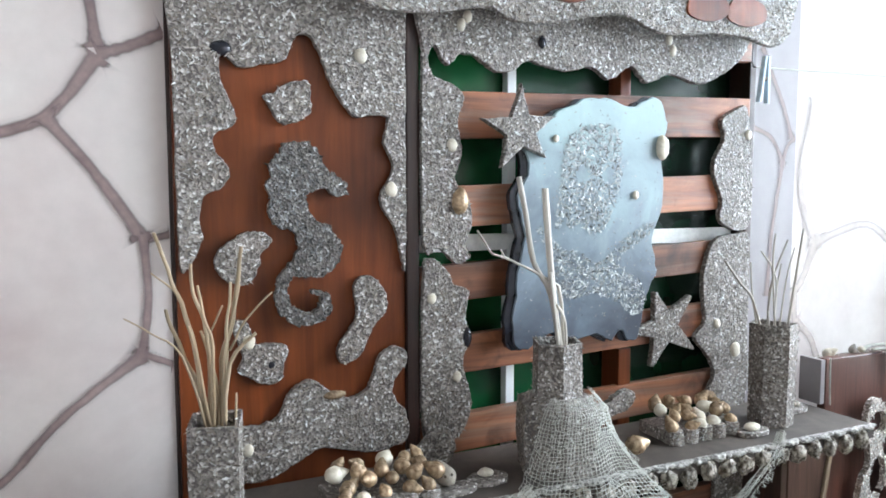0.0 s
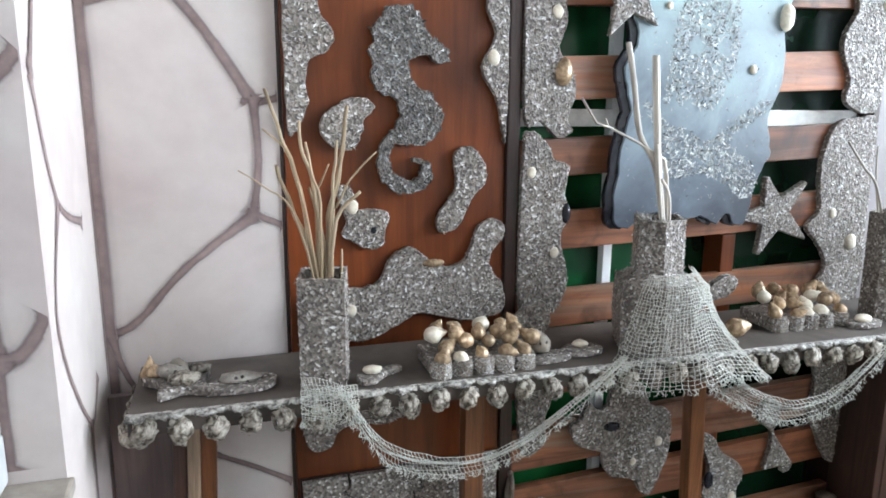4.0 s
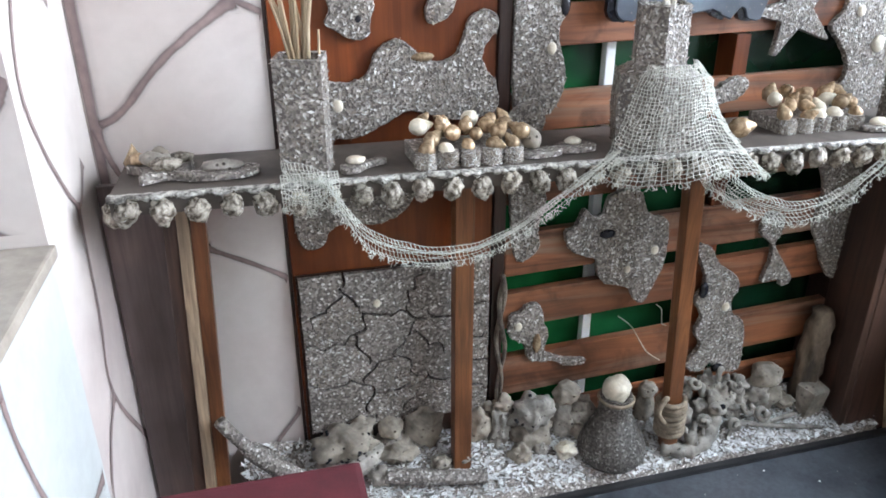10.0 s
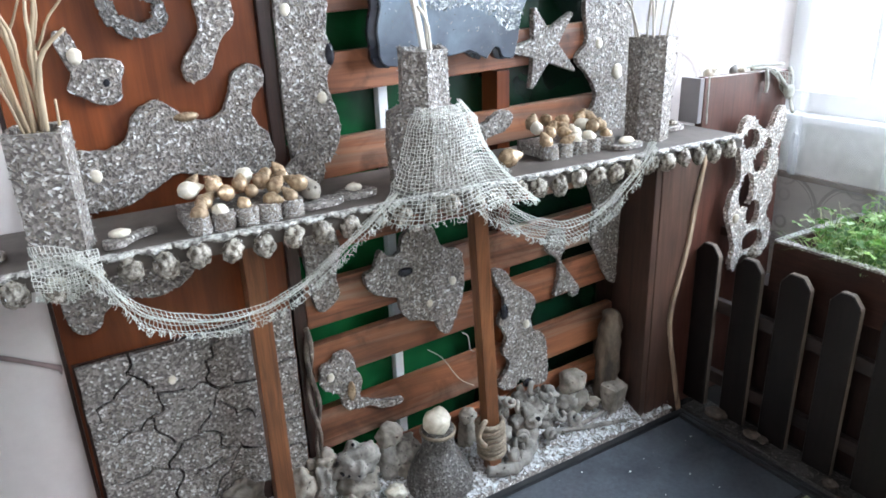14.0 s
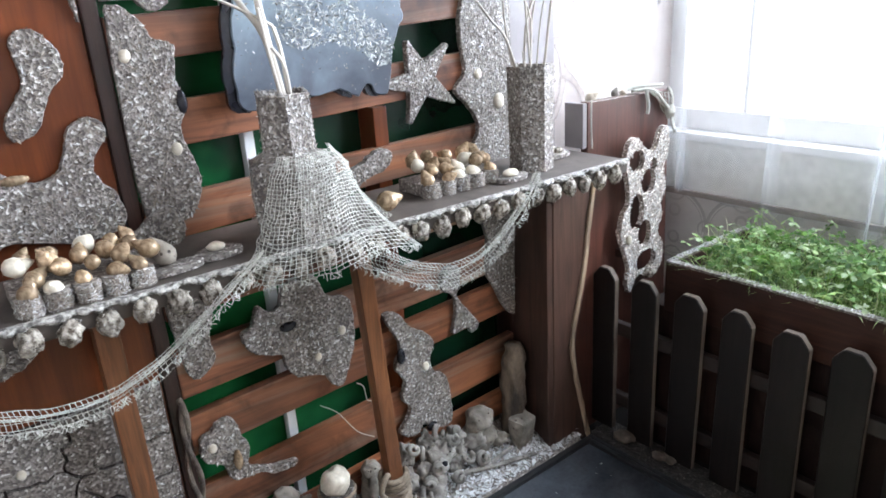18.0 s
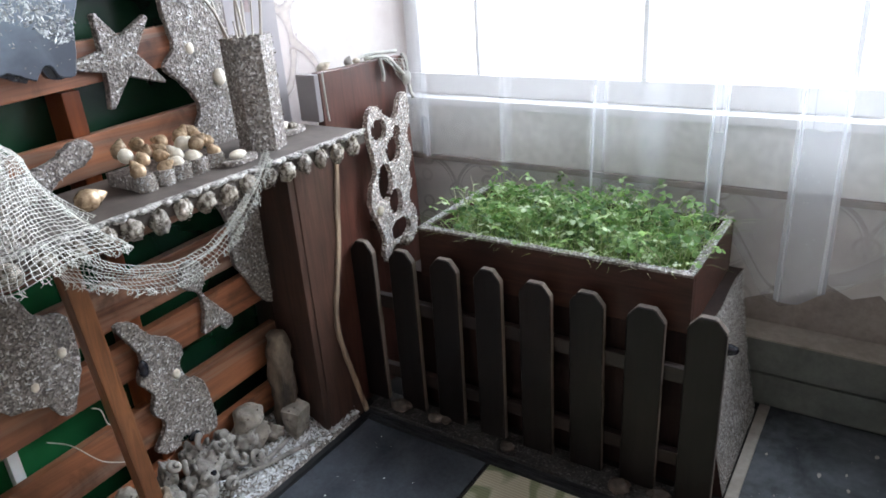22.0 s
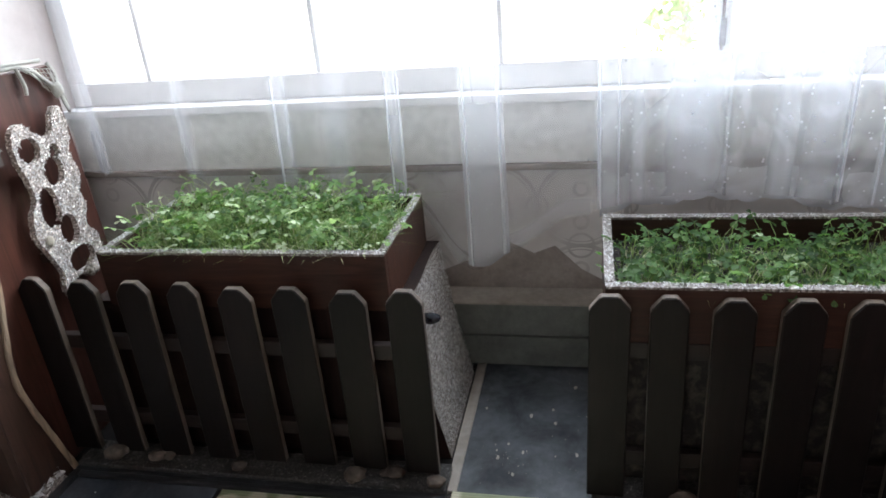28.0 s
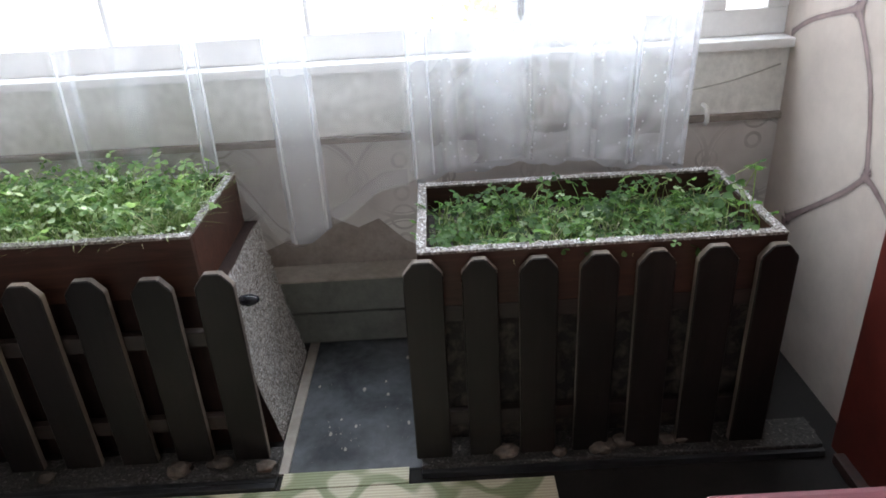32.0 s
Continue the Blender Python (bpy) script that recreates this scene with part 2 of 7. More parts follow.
def wood(name, dark, light, axis=0, rough=0.45, grain=6.0, vary=0.15, shine=0.5, worn=None):
    """Sawn or varnished wood, its grain along one axis; worn: the colour of the rubbed, weathered patches."""
    m, nt, b = nodes_of(name, rough)
    b.inputs["Specular IOR Level"].default_value = shine
    st = [14.0, 14.0, 14.0]
    st[axis] = 1.0
    info = nt.nodes.new("ShaderNodeObjectInfo")
    t = nt.nodes.new("ShaderNodeTexCoord")
    add = nt.nodes.new("ShaderNodeVectorMath")
    add.operation = 'ADD'
    comb = nt.nodes.new("ShaderNodeCombineXYZ")
    mul = nt.nodes.new("ShaderNodeMath")
    mul.operation = 'MULTIPLY'
    mul.inputs[1].default_value = 7.0
    nt.links.new(info.outputs["Random"], mul.inputs[0])
    for i in range(3):
        nt.links.new(mul.outputs[0], comb.inputs[i])
    nt.links.new(t.outputs["Object"], add.inputs[0])
    nt.links.new(comb.outputs[0], add.inputs[1])
    mp = nt.nodes.new("ShaderNodeMapping")
    mp.inputs["Scale"].default_value = st
    nt.links.new(add.outputs[0], mp.inputs[0])
    fibre = noisy(nt, mp.outputs[0], grain, 7, 0.65, 1.2)
    fine = noisy(nt, mp.outputs[0], grain * 6, 4, 0.6)
    stain = noisy(nt, add.outputs[0], 5.0, 3, 0.5)
    col = ramp(nt, fibre, [(0.28, dark), (0.68, light)])
    col = blend(nt, 0.3, col, ramp(nt, fine, [(0.3, (0.6, 0.6, 0.6)), (0.7, (1.2, 1.2, 1.2))]), 'MULTIPLY')
    col = blend(nt, 0.85, col, ramp(nt, stain, [(0.3, (0.4, 0.36, 0.34)), (0.5, (0.85, 0.85, 0.85)), (0.68, (1.25, 1.2, 1.15))]), 'MULTIPLY')
    col = blend(nt, 1.0, col, ramp(nt, info.outputs["Random"], [(0, (1 - vary,) * 3), (1, (1 + vary,) * 3)]), 'MULTIPLY')
    if worn:
        rub = noisy(nt, mp.outputs[0], 1.1, 6, 0.68, 0.9)
        knots = noisy(nt, add.outputs[0], 9.0, 5, 0.6, 0.6)
        col = blend(nt, ramp(nt, rub, [(0.5, (0, 0, 0)), (0.66, (0.75, 0.75, 0.75))]), col, worn)
        col = blend(nt, 0.8, col, ramp(nt, knots, [(0.32, (0.3, 0.26, 0.24)), (0.46, (1, 1, 1))]), 'MULTIPLY')
    nt.links.new(col, b.inputs["Base Color"])
    relief(nt, b, fibre, 0.25, 0.0015)
    return m


def island_colours(name, stops, rough=0.4, grain=200, broad=0.0):
    """Loose small pieces, each of a colour of its own."""
    m, nt, b = nodes_of(name, rough)
    geo = nt.nodes.new("ShaderNodeNewGeometry")
    col = ramp(nt, geo.outputs["Random Per Island"], stops, 'CONSTANT')
    n = noisy(nt, coords(nt), grain, 3)
    col = blend(nt, 0.6, col, ramp(nt, n, [(0.3, (0.6, 0.6, 0.6)), (0.7, (1.2, 1.2, 1.2))]), 'MULTIPLY')
    if broad:
        col = blend(nt, broad, col, ramp(nt, noisy(nt, coords(nt), 17, 3, 0.6, 0.8), [(0.34, (0.46, 0.41, 0.36)), (0.55, (0.98, 0.95, 0.91)), (0.7, (1.2, 1.2, 1.2))]), 'MULTIPLY')
    nt.links.new(col, b.inputs["Base Color"])
    return m


def grit_material(name, tone=1.0):
    """A bed of crushed shell set in glue."""
    m, nt, b = nodes_of(name, 0.55)
    vec = coords(nt)
    v = nt.nodes.new("ShaderNodeTexVoronoi")
    v.inputs["Scale"].default_value = 260
    v.inputs["Randomness"].default_value = 1.0
    nt.links.new(vec, v.inputs["Vector"])
    sep = nt.nodes.new("ShaderNodeSeparateColor")
    nt.links.new(v.outputs["Color"], sep.inputs[0])
    g = [(0.0, (0.1, 0.084, 0.074)), (0.3, (0.17, 0.148, 0.132)), (0.6, (0.25, 0.222, 0.2)), (0.85, (0.36, 0.33, 0.305)), (0.95, (0.62, 0.59, 0.56))]
    col = ramp(nt, sep.outputs[0], [(p, tuple(tone * k for k in c)) for p, c in g], 'CONSTANT')
    col = blend(nt, 0.6, col, ramp(nt, noisy(nt, vec, 9, 4), [(0.3, (0.65, 0.62, 0.6)), (0.7, (1.15, 1.15, 1.15))]), 'MULTIPLY')
    nt.links.new(col, b.inputs["Base Color"])
    relief(nt, b, v.outputs["Distance"], 0.6, 0.002)
    return m


def sprayed(m):
    """Paint that thins out towards the edges of its line."""
    nt = m.node_tree
    at = nt.nodes.new("ShaderNodeAttribute")
    at.attribute_name = "thickness"
    cover = ramp(nt, at.outputs["Fac"], [(0.0, (0, 0, 0)), (0.4, (0.13,) * 3), (0.62, (0.75,) * 3), (0.85, (1, 1, 1))])
    nt.links.new(cover, m.node_tree.nodes["Principled BSDF"].inputs["Alpha"])
    return m


GRIT = grit_material("shell_grit")
GRITDARK = grit_material("shell_grit_dark", 1.0)
GRITBLACKISH = grit_material("dirty_shell_grit", 0.18)
CHIP = island_colours("shell_splinters", [(0.0, (0.115, 0.097, 0.083)), (0.1, (0.235, 0.204, 0.181)), (0.25, (0.33, 0.295, 0.265)), (0.46, (0.425, 0.384, 0.35)),
                                          (0.64, (0.52, 0.48, 0.44)), (0.78, (0.36, 0.348, 0.342)), (0.86, (0.705, 0.72, 0.735)), (0.94, (0.8, 0.815, 0.81))], 0.2, 200, 0.85)
SEACHIP = island_colours("sea_pale_shell_bits", [(0.0, (0.15, 0.155, 0.155)), (0.2, (0.28, 0.3, 0.295)), (0.5, (0.42, 0.44, 0.43)), (0.8, (0.58, 0.61, 0.6)), (0.94, (0.78, 0.81, 0.82))], 0.25)
DOOR = wood("dark_red_veneer", (0.095, 0.022, 0.007), (0.21, 0.054, 0.016), 2, 0.3, 1.6, 0.05, 0.4)
BAR = wood("dark_stained_wood", (0.018, 0.009, 0.007), (0.05, 0.022, 0.016), 2, 0.4)
SLAT = wood("reddish_slat_wood", (0.06, 0.017, 0.009), (0.36, 0.135, 0.062), 0, 0.42, 1.8, 0.32, worn=(0.25, 0.17, 0.125))
POST = wood("varnished_post_wood", (0.085, 0.028, 0.011), (0.24, 0.092, 0.036), 2, 0.38, 5.0, 0.1)
BARK = wood("bark_edge_wood", (0.14, 0.1, 0.07), (0.46, 0.33, 0.22), 2, 0.7, 4.0, 0.1)
BOARD = wood("brown_board", (0.034, 0.016, 0.011), (0.088, 0.043, 0.029), 2, 0.5, 4.0, 0.1)
REDBOARD = wood("red_brown_board", (0.05, 0.017, 0.012), (0.12, 0.044, 0.03), 2, 0.42, 3.0, 0.06)
PICKET = wood("black_brown_picket_wood", (0.0055, 0.0036, 0.0032), (0.0112, 0.0075, 0.0066), 2, 0.46, 4.0, 0.2, 0.3)
PALEEDGE = wood("bare_wood_edge", (0.07, 0.052, 0.041), (0.2, 0.158, 0.125), 2, 0.6, 5.0, 0.2)
DARKBOARD = wood("dark_plinth_wood", (0.018, 0.009, 0.007), (0.045, 0.021, 0.016), 2, 0.6, 4.0, 0.2, 0.25)
RAIL = wood("rail_wood", (0.011, 0.006, 0.005), (0.028, 0.015, 0.011), 1, 0.5)
BOXWOOD = wood("planter_wood", (0.024, 0.009, 0.006), (0.064, 0.025, 0.016), 1, 0.5, 4.0, 0.1, 0.3)
STONE = mottled("painted_stone", (0.46, 0.375, 0.36), (0.62, 0.575, 0.54), 2.6, 26, 0.62, 0.08, 0.001, mid=(0.555, 0.488, 0.462), soft=0.16)
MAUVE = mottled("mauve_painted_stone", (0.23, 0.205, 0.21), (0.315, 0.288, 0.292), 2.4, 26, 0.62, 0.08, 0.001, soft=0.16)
PALEJOINT = sprayed(mottled("beige_painted_joint", (0.4, 0.335, 0.305), (0.53, 0.46, 0.42), 14, 90, 0.65, 0.05, 0.001))
JOINT = sprayed(mottled("painted_joint", (0.17, 0.115, 0.11), (0.29, 0.21, 0.2), 14, 90, 0.65, 0.05, 0.001))
# white paint with the side window's backlit shade put into the colour
SIDEWHITE = mottled("greyed_white_paint", (0.43, 0.445, 0.445), (0.55, 0.565, 0.56), 5, 50, 0.4, 0.06, 0.001, soft=0.2)
BEIGESTONE = mottled("beige_painted_stone", (0.4, 0.335, 0.29), (0.57, 0.495, 0.435), 2.4, 26, 0.62, 0.08, 0.001, soft=0.2)
WHITE = mottled("white_paint", (0.74, 0.74, 0.73), (0.84, 0.84, 0.83), 5, 50, 0.4, 0.06, 0.001, soft=0.15)
OLDWHITE = mottled("aged_white_board", (0.7, 0.69, 0.64), (0.84, 0.83, 0.79), 5, 50, 0.5, 0.15, 0.001)
PLASTER = mottled("ceiling_plaster", (0.13, 0.12, 0.11), (0.19, 0.18, 0.165), 3, 40, 0.8, 0.1, soft=0.2)
SILL = mottled("grey_sill_stone", (0.24, 0.2, 0.165), (0.38, 0.33, 0.285), 9, 60, 0.5, 0.2, 0.001)
BROWNPLASTER = mottled("bare_brown_plaster", (0.2, 0.16, 0.14), (0.34, 0.285, 0.25), 6, 60, 0.75, 0.2)
STEPBOARD = mottled("green_grey_board", (0.085, 0.088, 0.074), (0.17, 0.17, 0.148), 7, 60, 0.5, 0.2)
FLOORDARK = mottled("black_brown_floor", (0.009, 0.0075, 0.0068), (0.022, 0.018, 0.016), 5, 120, 0.6, 0.05, 0.0008)
FLOORDARK.node_tree.nodes["Principled BSDF"].inputs["Specular IOR Level"].default_value = 0.2
LINO = mottled("dark_vinyl_floor", (0.034, 0.038, 0.045), (0.085, 0.093, 0.107), 5, 120, 0.1, 0.03, 0.0008)
LINO.node_tree.nodes["Principled BSDF"].inputs["Specular IOR Level"].default_value = 0.85
GREYLINO = mottled("blue_grey_vinyl", (0.038, 0.041, 0.045), (0.12, 0.127, 0.135), 9, 60, 0.17, 0.1, 0.0008)
BLACK = mottled("black_trim", (0.012, 0.012, 0.013), (0.03, 0.03, 0.032), 10, 90, 0.3, 0.1, 0.0008)
SHELFTOP = mottled("dusty_shelf_top", (0.036, 0.027, 0.022), (0.11, 0.088, 0.074), 10, 70, 0.55, 0.2, 0.001)
FOIL = mottled("lacquered_grey_shell", (0.075, 0.058, 0.043), (0.47, 0.42, 0.355), 95, 300, 0.16, 0.9, 0.004, spread=(0.38, 0.62), vary=0.3)
GOLD = mottled("gilded_shell", (0.15, 0.088, 0.046), (0.63, 0.46, 0.3), 70, 190, 0.26, 0.3, 0.0015, vary=0.3)
GOLD.node_tree.nodes["Principled BSDF"].inputs["Metallic"].default_value = 0.3
IVORY = mottled("ivory_shell", (0.5, 0.42, 0.31), (0.78, 0.72, 0.61), 40, 140, 0.35, 0.2, 0.001, vary=0.12)
ROCK = mottled("pale_rock", (0.11, 0.09, 0.072), (0.42, 0.365, 0.3), 22, 110, 0.75, 0.6, 0.004, vary=0.25)
CORAL = mottled("worn_coral", (0.11, 0.096, 0.084), (0.44, 0.4, 0.355), 30, 150, 0.7, 0.7, 0.004, vary=0.15)
REED = mottled("dry_reed", (0.24, 0.165, 0.095), (0.53, 0.41, 0.27), 30, 120, 0.6, 0.3, 0.001, (1, 1, 0.1), vary=0.2)
PALEREED = mottled("pale_peeled_stick", (0.33, 0.285, 0.235), (0.62, 0.575, 0.51), 30, 120, 0.55, 0.3, 0.001, (1, 1, 0.1), vary=0.1)
ROPE = mottled("hemp_rope", (0.13, 0.095, 0.065), (0.33, 0.26, 0.19), 60, 260, 0.8, 0.6, 0.002)
STRING = mottled("cream_net_string", (0.34, 0.335, 0.295), (0.54, 0.53, 0.475), 30, 200, 0.75, 0.3, 0.001)
BLUE = blue_glaze()
RED = mottled("dark_red_cloth", (0.06, 0.006, 0.01), (0.105, 0.01, 0.018), 12, 300, 0.7, 0.3, 0.001)
REDDARK = mottled("dark_red_paint", (0.06, 0.008, 0.005), (0.1, 0.014, 0.009), 8, 90, 0.45, 0.1, 0.001)
REDSIDE = mottled("red_lacquer", (0.2, 0.03, 0.015), (0.3, 0.05, 0.025), 8, 90, 0.4, 0.1, 0.001)
SOIL = mottled("potting_soil", (0.012, 0.009, 0.007), (0.035, 0.026, 0.019), 20, 120, 0.95, 0.8, 0.006)
MUSSEL = mottled("black_mussel_shell", (0.006, 0.006, 0.009), (0.03, 0.03, 0.038), 20, 90, 0.2, 0.15)
LEAF = island_colours("clover_leaf", [(0.0, (0.06, 0.13, 0.035)), (0.2, (0.11, 0.22, 0.06)), (0.45, (0.18, 0.31, 0.1)), (0.7, (0.28, 0.41, 0.17)), (0.88, (0.48, 0.57, 0.38))], 0.38)
STEM = island_colours("clover_stem", [(0.0, (0.14, 0.24, 0.06)), (0.35, (0.26, 0.38, 0.13)), (0.7, (0.42, 0.5, 0.24)), (0.9, (0.58, 0.58, 0.38))], 0.5)


def leaf_glow(m):
    """Lets daylight shine through thin leaves."""
    nt = m.node_tree
    b = nt.nodes["Principled BSDF"]
    tr = nt.nodes.new("ShaderNodeBsdfTranslucent")
    mix = nt.nodes.new("ShaderNodeMixShader")
    mix.inputs[0].default_value = 0.5
    out = nt.nodes["Material Output"]
    src = b.inputs["Base Color"].links[0].from_socket
    nt.links.new(blend(nt, 1.0, src, (1.15, 1.2, 0.9), 'MULTIPLY'), tr.inputs["Color"])
    nt.links.new(b.outputs[0], mix.inputs[1])
    nt.links.new(tr.outputs[0], mix.inputs[2])
    nt.links.new(mix.outputs[0], out.inputs["Surface"])


# the clover leaf again in darker greens: shade of the second planter as colour
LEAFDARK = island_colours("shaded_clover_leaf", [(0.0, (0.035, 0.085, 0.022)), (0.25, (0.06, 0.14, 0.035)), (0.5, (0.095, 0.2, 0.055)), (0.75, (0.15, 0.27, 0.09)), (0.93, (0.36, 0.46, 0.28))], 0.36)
leaf_glow(LEAF)
leaf_glow(LEAFDARK)
leaf_glow(STEM)


def green_sheet():
    m, nt, b = nodes_of("green_plastic_sheet", 0.25)
    vec = coords(nt)
    col = ramp(nt, noisy(nt, vec, 5, 3), [(0.3, (0.003, 0.03, 0.012)), (0.5, (0.006, 0.1, 0.03)), (0.7, (0.02, 0.2, 0.06))])
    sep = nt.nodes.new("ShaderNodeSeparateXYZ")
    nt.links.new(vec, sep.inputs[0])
    # shadow over the sheet's right part is painted in, nearly black by x = 1
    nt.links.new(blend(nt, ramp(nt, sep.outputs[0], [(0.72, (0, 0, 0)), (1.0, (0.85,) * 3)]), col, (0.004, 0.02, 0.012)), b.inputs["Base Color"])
    return m


GREEN = green_sheet()


def wallpaper():
    m, nt, b = nodes_of("faded_grey_wallpaper", 0.7)
    vec = coords(nt)
    def calc(op, x, y=0.0):
        n = nt.nodes.new("ShaderNodeMath")
        n.operation = op
        for sock, v in zip(n.inputs, (x, y)):
            if isinstance(v, (int, float)):
                sock.default_value = v
            else:
                nt.links.new(v, sock)
        return n.outputs[0]

    sep = nt.nodes.new("ShaderNodeSeparateXYZ")
    nt.links.new(vec, sep.inputs[0])
    u = calc('PINGPONG', sep.outputs[1], 0.1)
    v = calc('PINGPONG', calc('SUBTRACT', sep.outputs[2], 0.31), 0.1)

    def ring(cu, cv, r, wide):
        du, dv = calc('SUBTRACT', u, cu), calc('SUBTRACT', v, cv)
        d = calc('SQRT', calc('ADD', calc('MULTIPLY', du, du), calc('MULTIPLY', dv, dv)))
        return calc('LESS_THAN', calc('ABSOLUTE', calc('SUBTRACT', d, r)), wide)

    trellis = ring(0.0, 0.1, 0.1, 0.0045)
    for cu, cv, r, wide in ((0.0, 0.1, 0.09, 0.0015), (0.1, 0.1, 0.024, 0.003), (0.1, 0.1, 0.004, 0.006), (0.0, 0.06, 0.016, 0.004), (0.0, 0.0, 0.03, 0.003)):
        trellis = calc('MAXIMUM', trellis, ring(cu, cv, r, wide))
    worn = ramp(nt, noisy(nt, vec, 7, 4), [(0.4, (0.15,) * 3), (0.6, (1, 1, 1))])
    mask = blend(nt, 1.0, trellis, worn, 'MULTIPLY')
    col = ramp(nt, noisy(nt, vec, 6, 5), [(0.3, (0.47, 0.43, 0.405)), (0.7, (0.66, 0.62, 0.585))])
    col = blend(nt, mask, col, (0.4, 0.365, 0.34))
    nt.links.new(col, b.inputs["Base Color"])
    relief(nt, b, mask, 0.5, 0.002)
    return m


PAPER = wallpaper()


def rug_material():
    m, nt, b = nodes_of("patterned_mat", 0.55)
    vec = coords(nt)
    w = nt.nodes.new("ShaderNodeTexWave")
    w.bands_direction = 'X'
    w.inputs["Scale"].default_value = 45
    nt.links.new(vec, w.inputs["Vector"])
    blobs = noisy(nt, vec, 9, 1, 0.3)
    col = ramp(nt, blobs, [(0.0, (0.5, 0.44, 0.32)), (0.47, (0.5, 0.44, 0.32)), (0.5, (0.2, 0.22, 0.12)), (0.57, (0.22, 0.24, 0.13)), (0.6, (0.46, 0.42, 0.3))])
    col = blend(nt, 0.4, col, ramp(nt, w.outputs["Fac"], [(0.3, (0.6, 0.6, 0.6)), (0.6, (1.1, 1.1, 1.1))]), 'MULTIPLY')
    nt.links.new(col, b.inputs["Base Color"])
    relief(nt, b, w.outputs["Fac"], 0.4, 0.002)
    return m


RUG = rug_material()


def glass_material():
    m, nt, b = nodes_of("window_glass", 0.02)
    gl = nt.nodes.new("ShaderNodeBsdfGlossy")
    gl.inputs["Roughness"].default_value = 0.02
    tr = nt.nodes.new("ShaderNodeBsdfTransparent")
    fr = nt.nodes.new("ShaderNodeFresnel")
    mix = nt.nodes.new("ShaderNodeMixShader")
    nt.links.new(fr.outputs[0], mix.inputs[0])
    nt.links.new(tr.outputs[0], mix.inputs[1])
    nt.links.new(gl.outputs[0], mix.inputs[2])
    nt.links.new(mix.outputs[0], nt.nodes["Material Output"].inputs["Surface"])
    return m


GLASS = glass_material()


def sheer_material(name="white_voile", low=0.19, high=0.33, fading=False):
    """White voile: openly woven, with denser embroidered flowers and dots; cover also varies to set brightness."""
    m, nt, b = nodes_of(name, 0.8)
    vec = coords(nt)
    b.inputs["Base Color"].default_value = (0.93, 0.94, 0.96, 1)
    tl = nt.nodes.new("ShaderNodeBsdfTranslucent")
    tl.inputs["Color"].default_value = (0.84, 0.89, 0.97, 1)
    cloth = nt.nodes.new("ShaderNodeMixShader")
    cloth.inputs[0].default_value = 0.35
    nt.links.new(b.outputs[0], cloth.inputs[1])
    nt.links.new(tl.outputs[0], cloth.inputs[2])
    tr = nt.nodes.new("ShaderNodeBsdfTransparent")
    mix = nt.nodes.new("ShaderNodeMixShader")
    dots = nt.nodes.new("ShaderNodeTexVoronoi")
    dots.inputs["Scale"].default_value = 55
    nt.links.new(vec, dots.inputs["Vector"])
    spot = ramp(nt, dots.outputs["Distance"], [(0.12, (0.4,) * 3), (0.18, (0, 0, 0))])
    flowers = ramp(nt, noisy(nt, vec, 6.5, 2, 0.4, 2.0), [(0.5, (0, 0, 0)), (0.62, (0.13,) * 3), (0.8, (0.2,) * 3)])
    base = ramp(nt, noisy(nt, vec, 3, 3), [(0.3, (low,) * 3), (0.7, (high,) * 3)])
    sep = nt.nodes.new("ShaderNodeSeparateXYZ")
    nt.links.new(vec, sep.inputs[0])
    # more cover towards the far end, so the cloth looks brighter there
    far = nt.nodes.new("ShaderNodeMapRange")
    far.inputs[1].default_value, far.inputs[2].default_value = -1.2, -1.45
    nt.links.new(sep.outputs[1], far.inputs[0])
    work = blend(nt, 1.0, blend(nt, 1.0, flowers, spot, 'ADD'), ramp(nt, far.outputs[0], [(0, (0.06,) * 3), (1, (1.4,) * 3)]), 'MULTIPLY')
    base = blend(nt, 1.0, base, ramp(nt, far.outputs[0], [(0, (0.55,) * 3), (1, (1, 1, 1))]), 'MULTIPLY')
    cover = blend(nt, 1.0, base, work, 'ADD')
    # less cover before the glass against glare, more below for a brighter cloth
    cover_by_height = nt.nodes.new("ShaderNodeMapRange")
    cover_by_height.inputs[1].default_value, cover_by_height.inputs[2].default_value = 0.84, 0.62
    nt.links.new(sep.outputs[2], cover_by_height.inputs[0])
    cover = blend(nt, 1.0, cover, ramp(nt, cover_by_height.outputs[0], [(0, (0.3,) * 3), (1, (1.25,) * 3)]), 'MULTIPLY')
    if fading:
        at = nt.nodes.new("ShaderNodeAttribute")
        at.attribute_name = "thickness"
        cover = blend(nt, 1.0, cover, ramp(nt, at.outputs["Fac"], [(0.0, (0, 0, 0)), (0.9, (1, 1, 1))]), 'MULTIPLY')
    bw = nt.nodes.new("ShaderNodeRGBToBW")
    nt.links.new(cover, bw.inputs[0])
    nt.links.new(bw.outputs[0], mix.inputs[0])
    nt.links.new(tr.outputs[0], mix.inputs[1])
    nt.links.new(cloth.outputs[0], mix.inputs[2])
    nt.links.new(mix.outputs[0], nt.nodes["Material Output"].inputs["Surface"])
    return m


SHEER = sheer_material()
PLEAT = sheer_material("folded_voile", 0.28, 0.46, True)
CREASE = sheer_material("creased_voile", 0.6, 0.8)
DOUBLED = sheer_material("doubled_voile", 0.4, 0.52)
FACADE = mottled("facade_render", (0.2, 0.24, 0.24), (0.34, 0.38, 0.38), 2, 30, 0.8, 0.1)



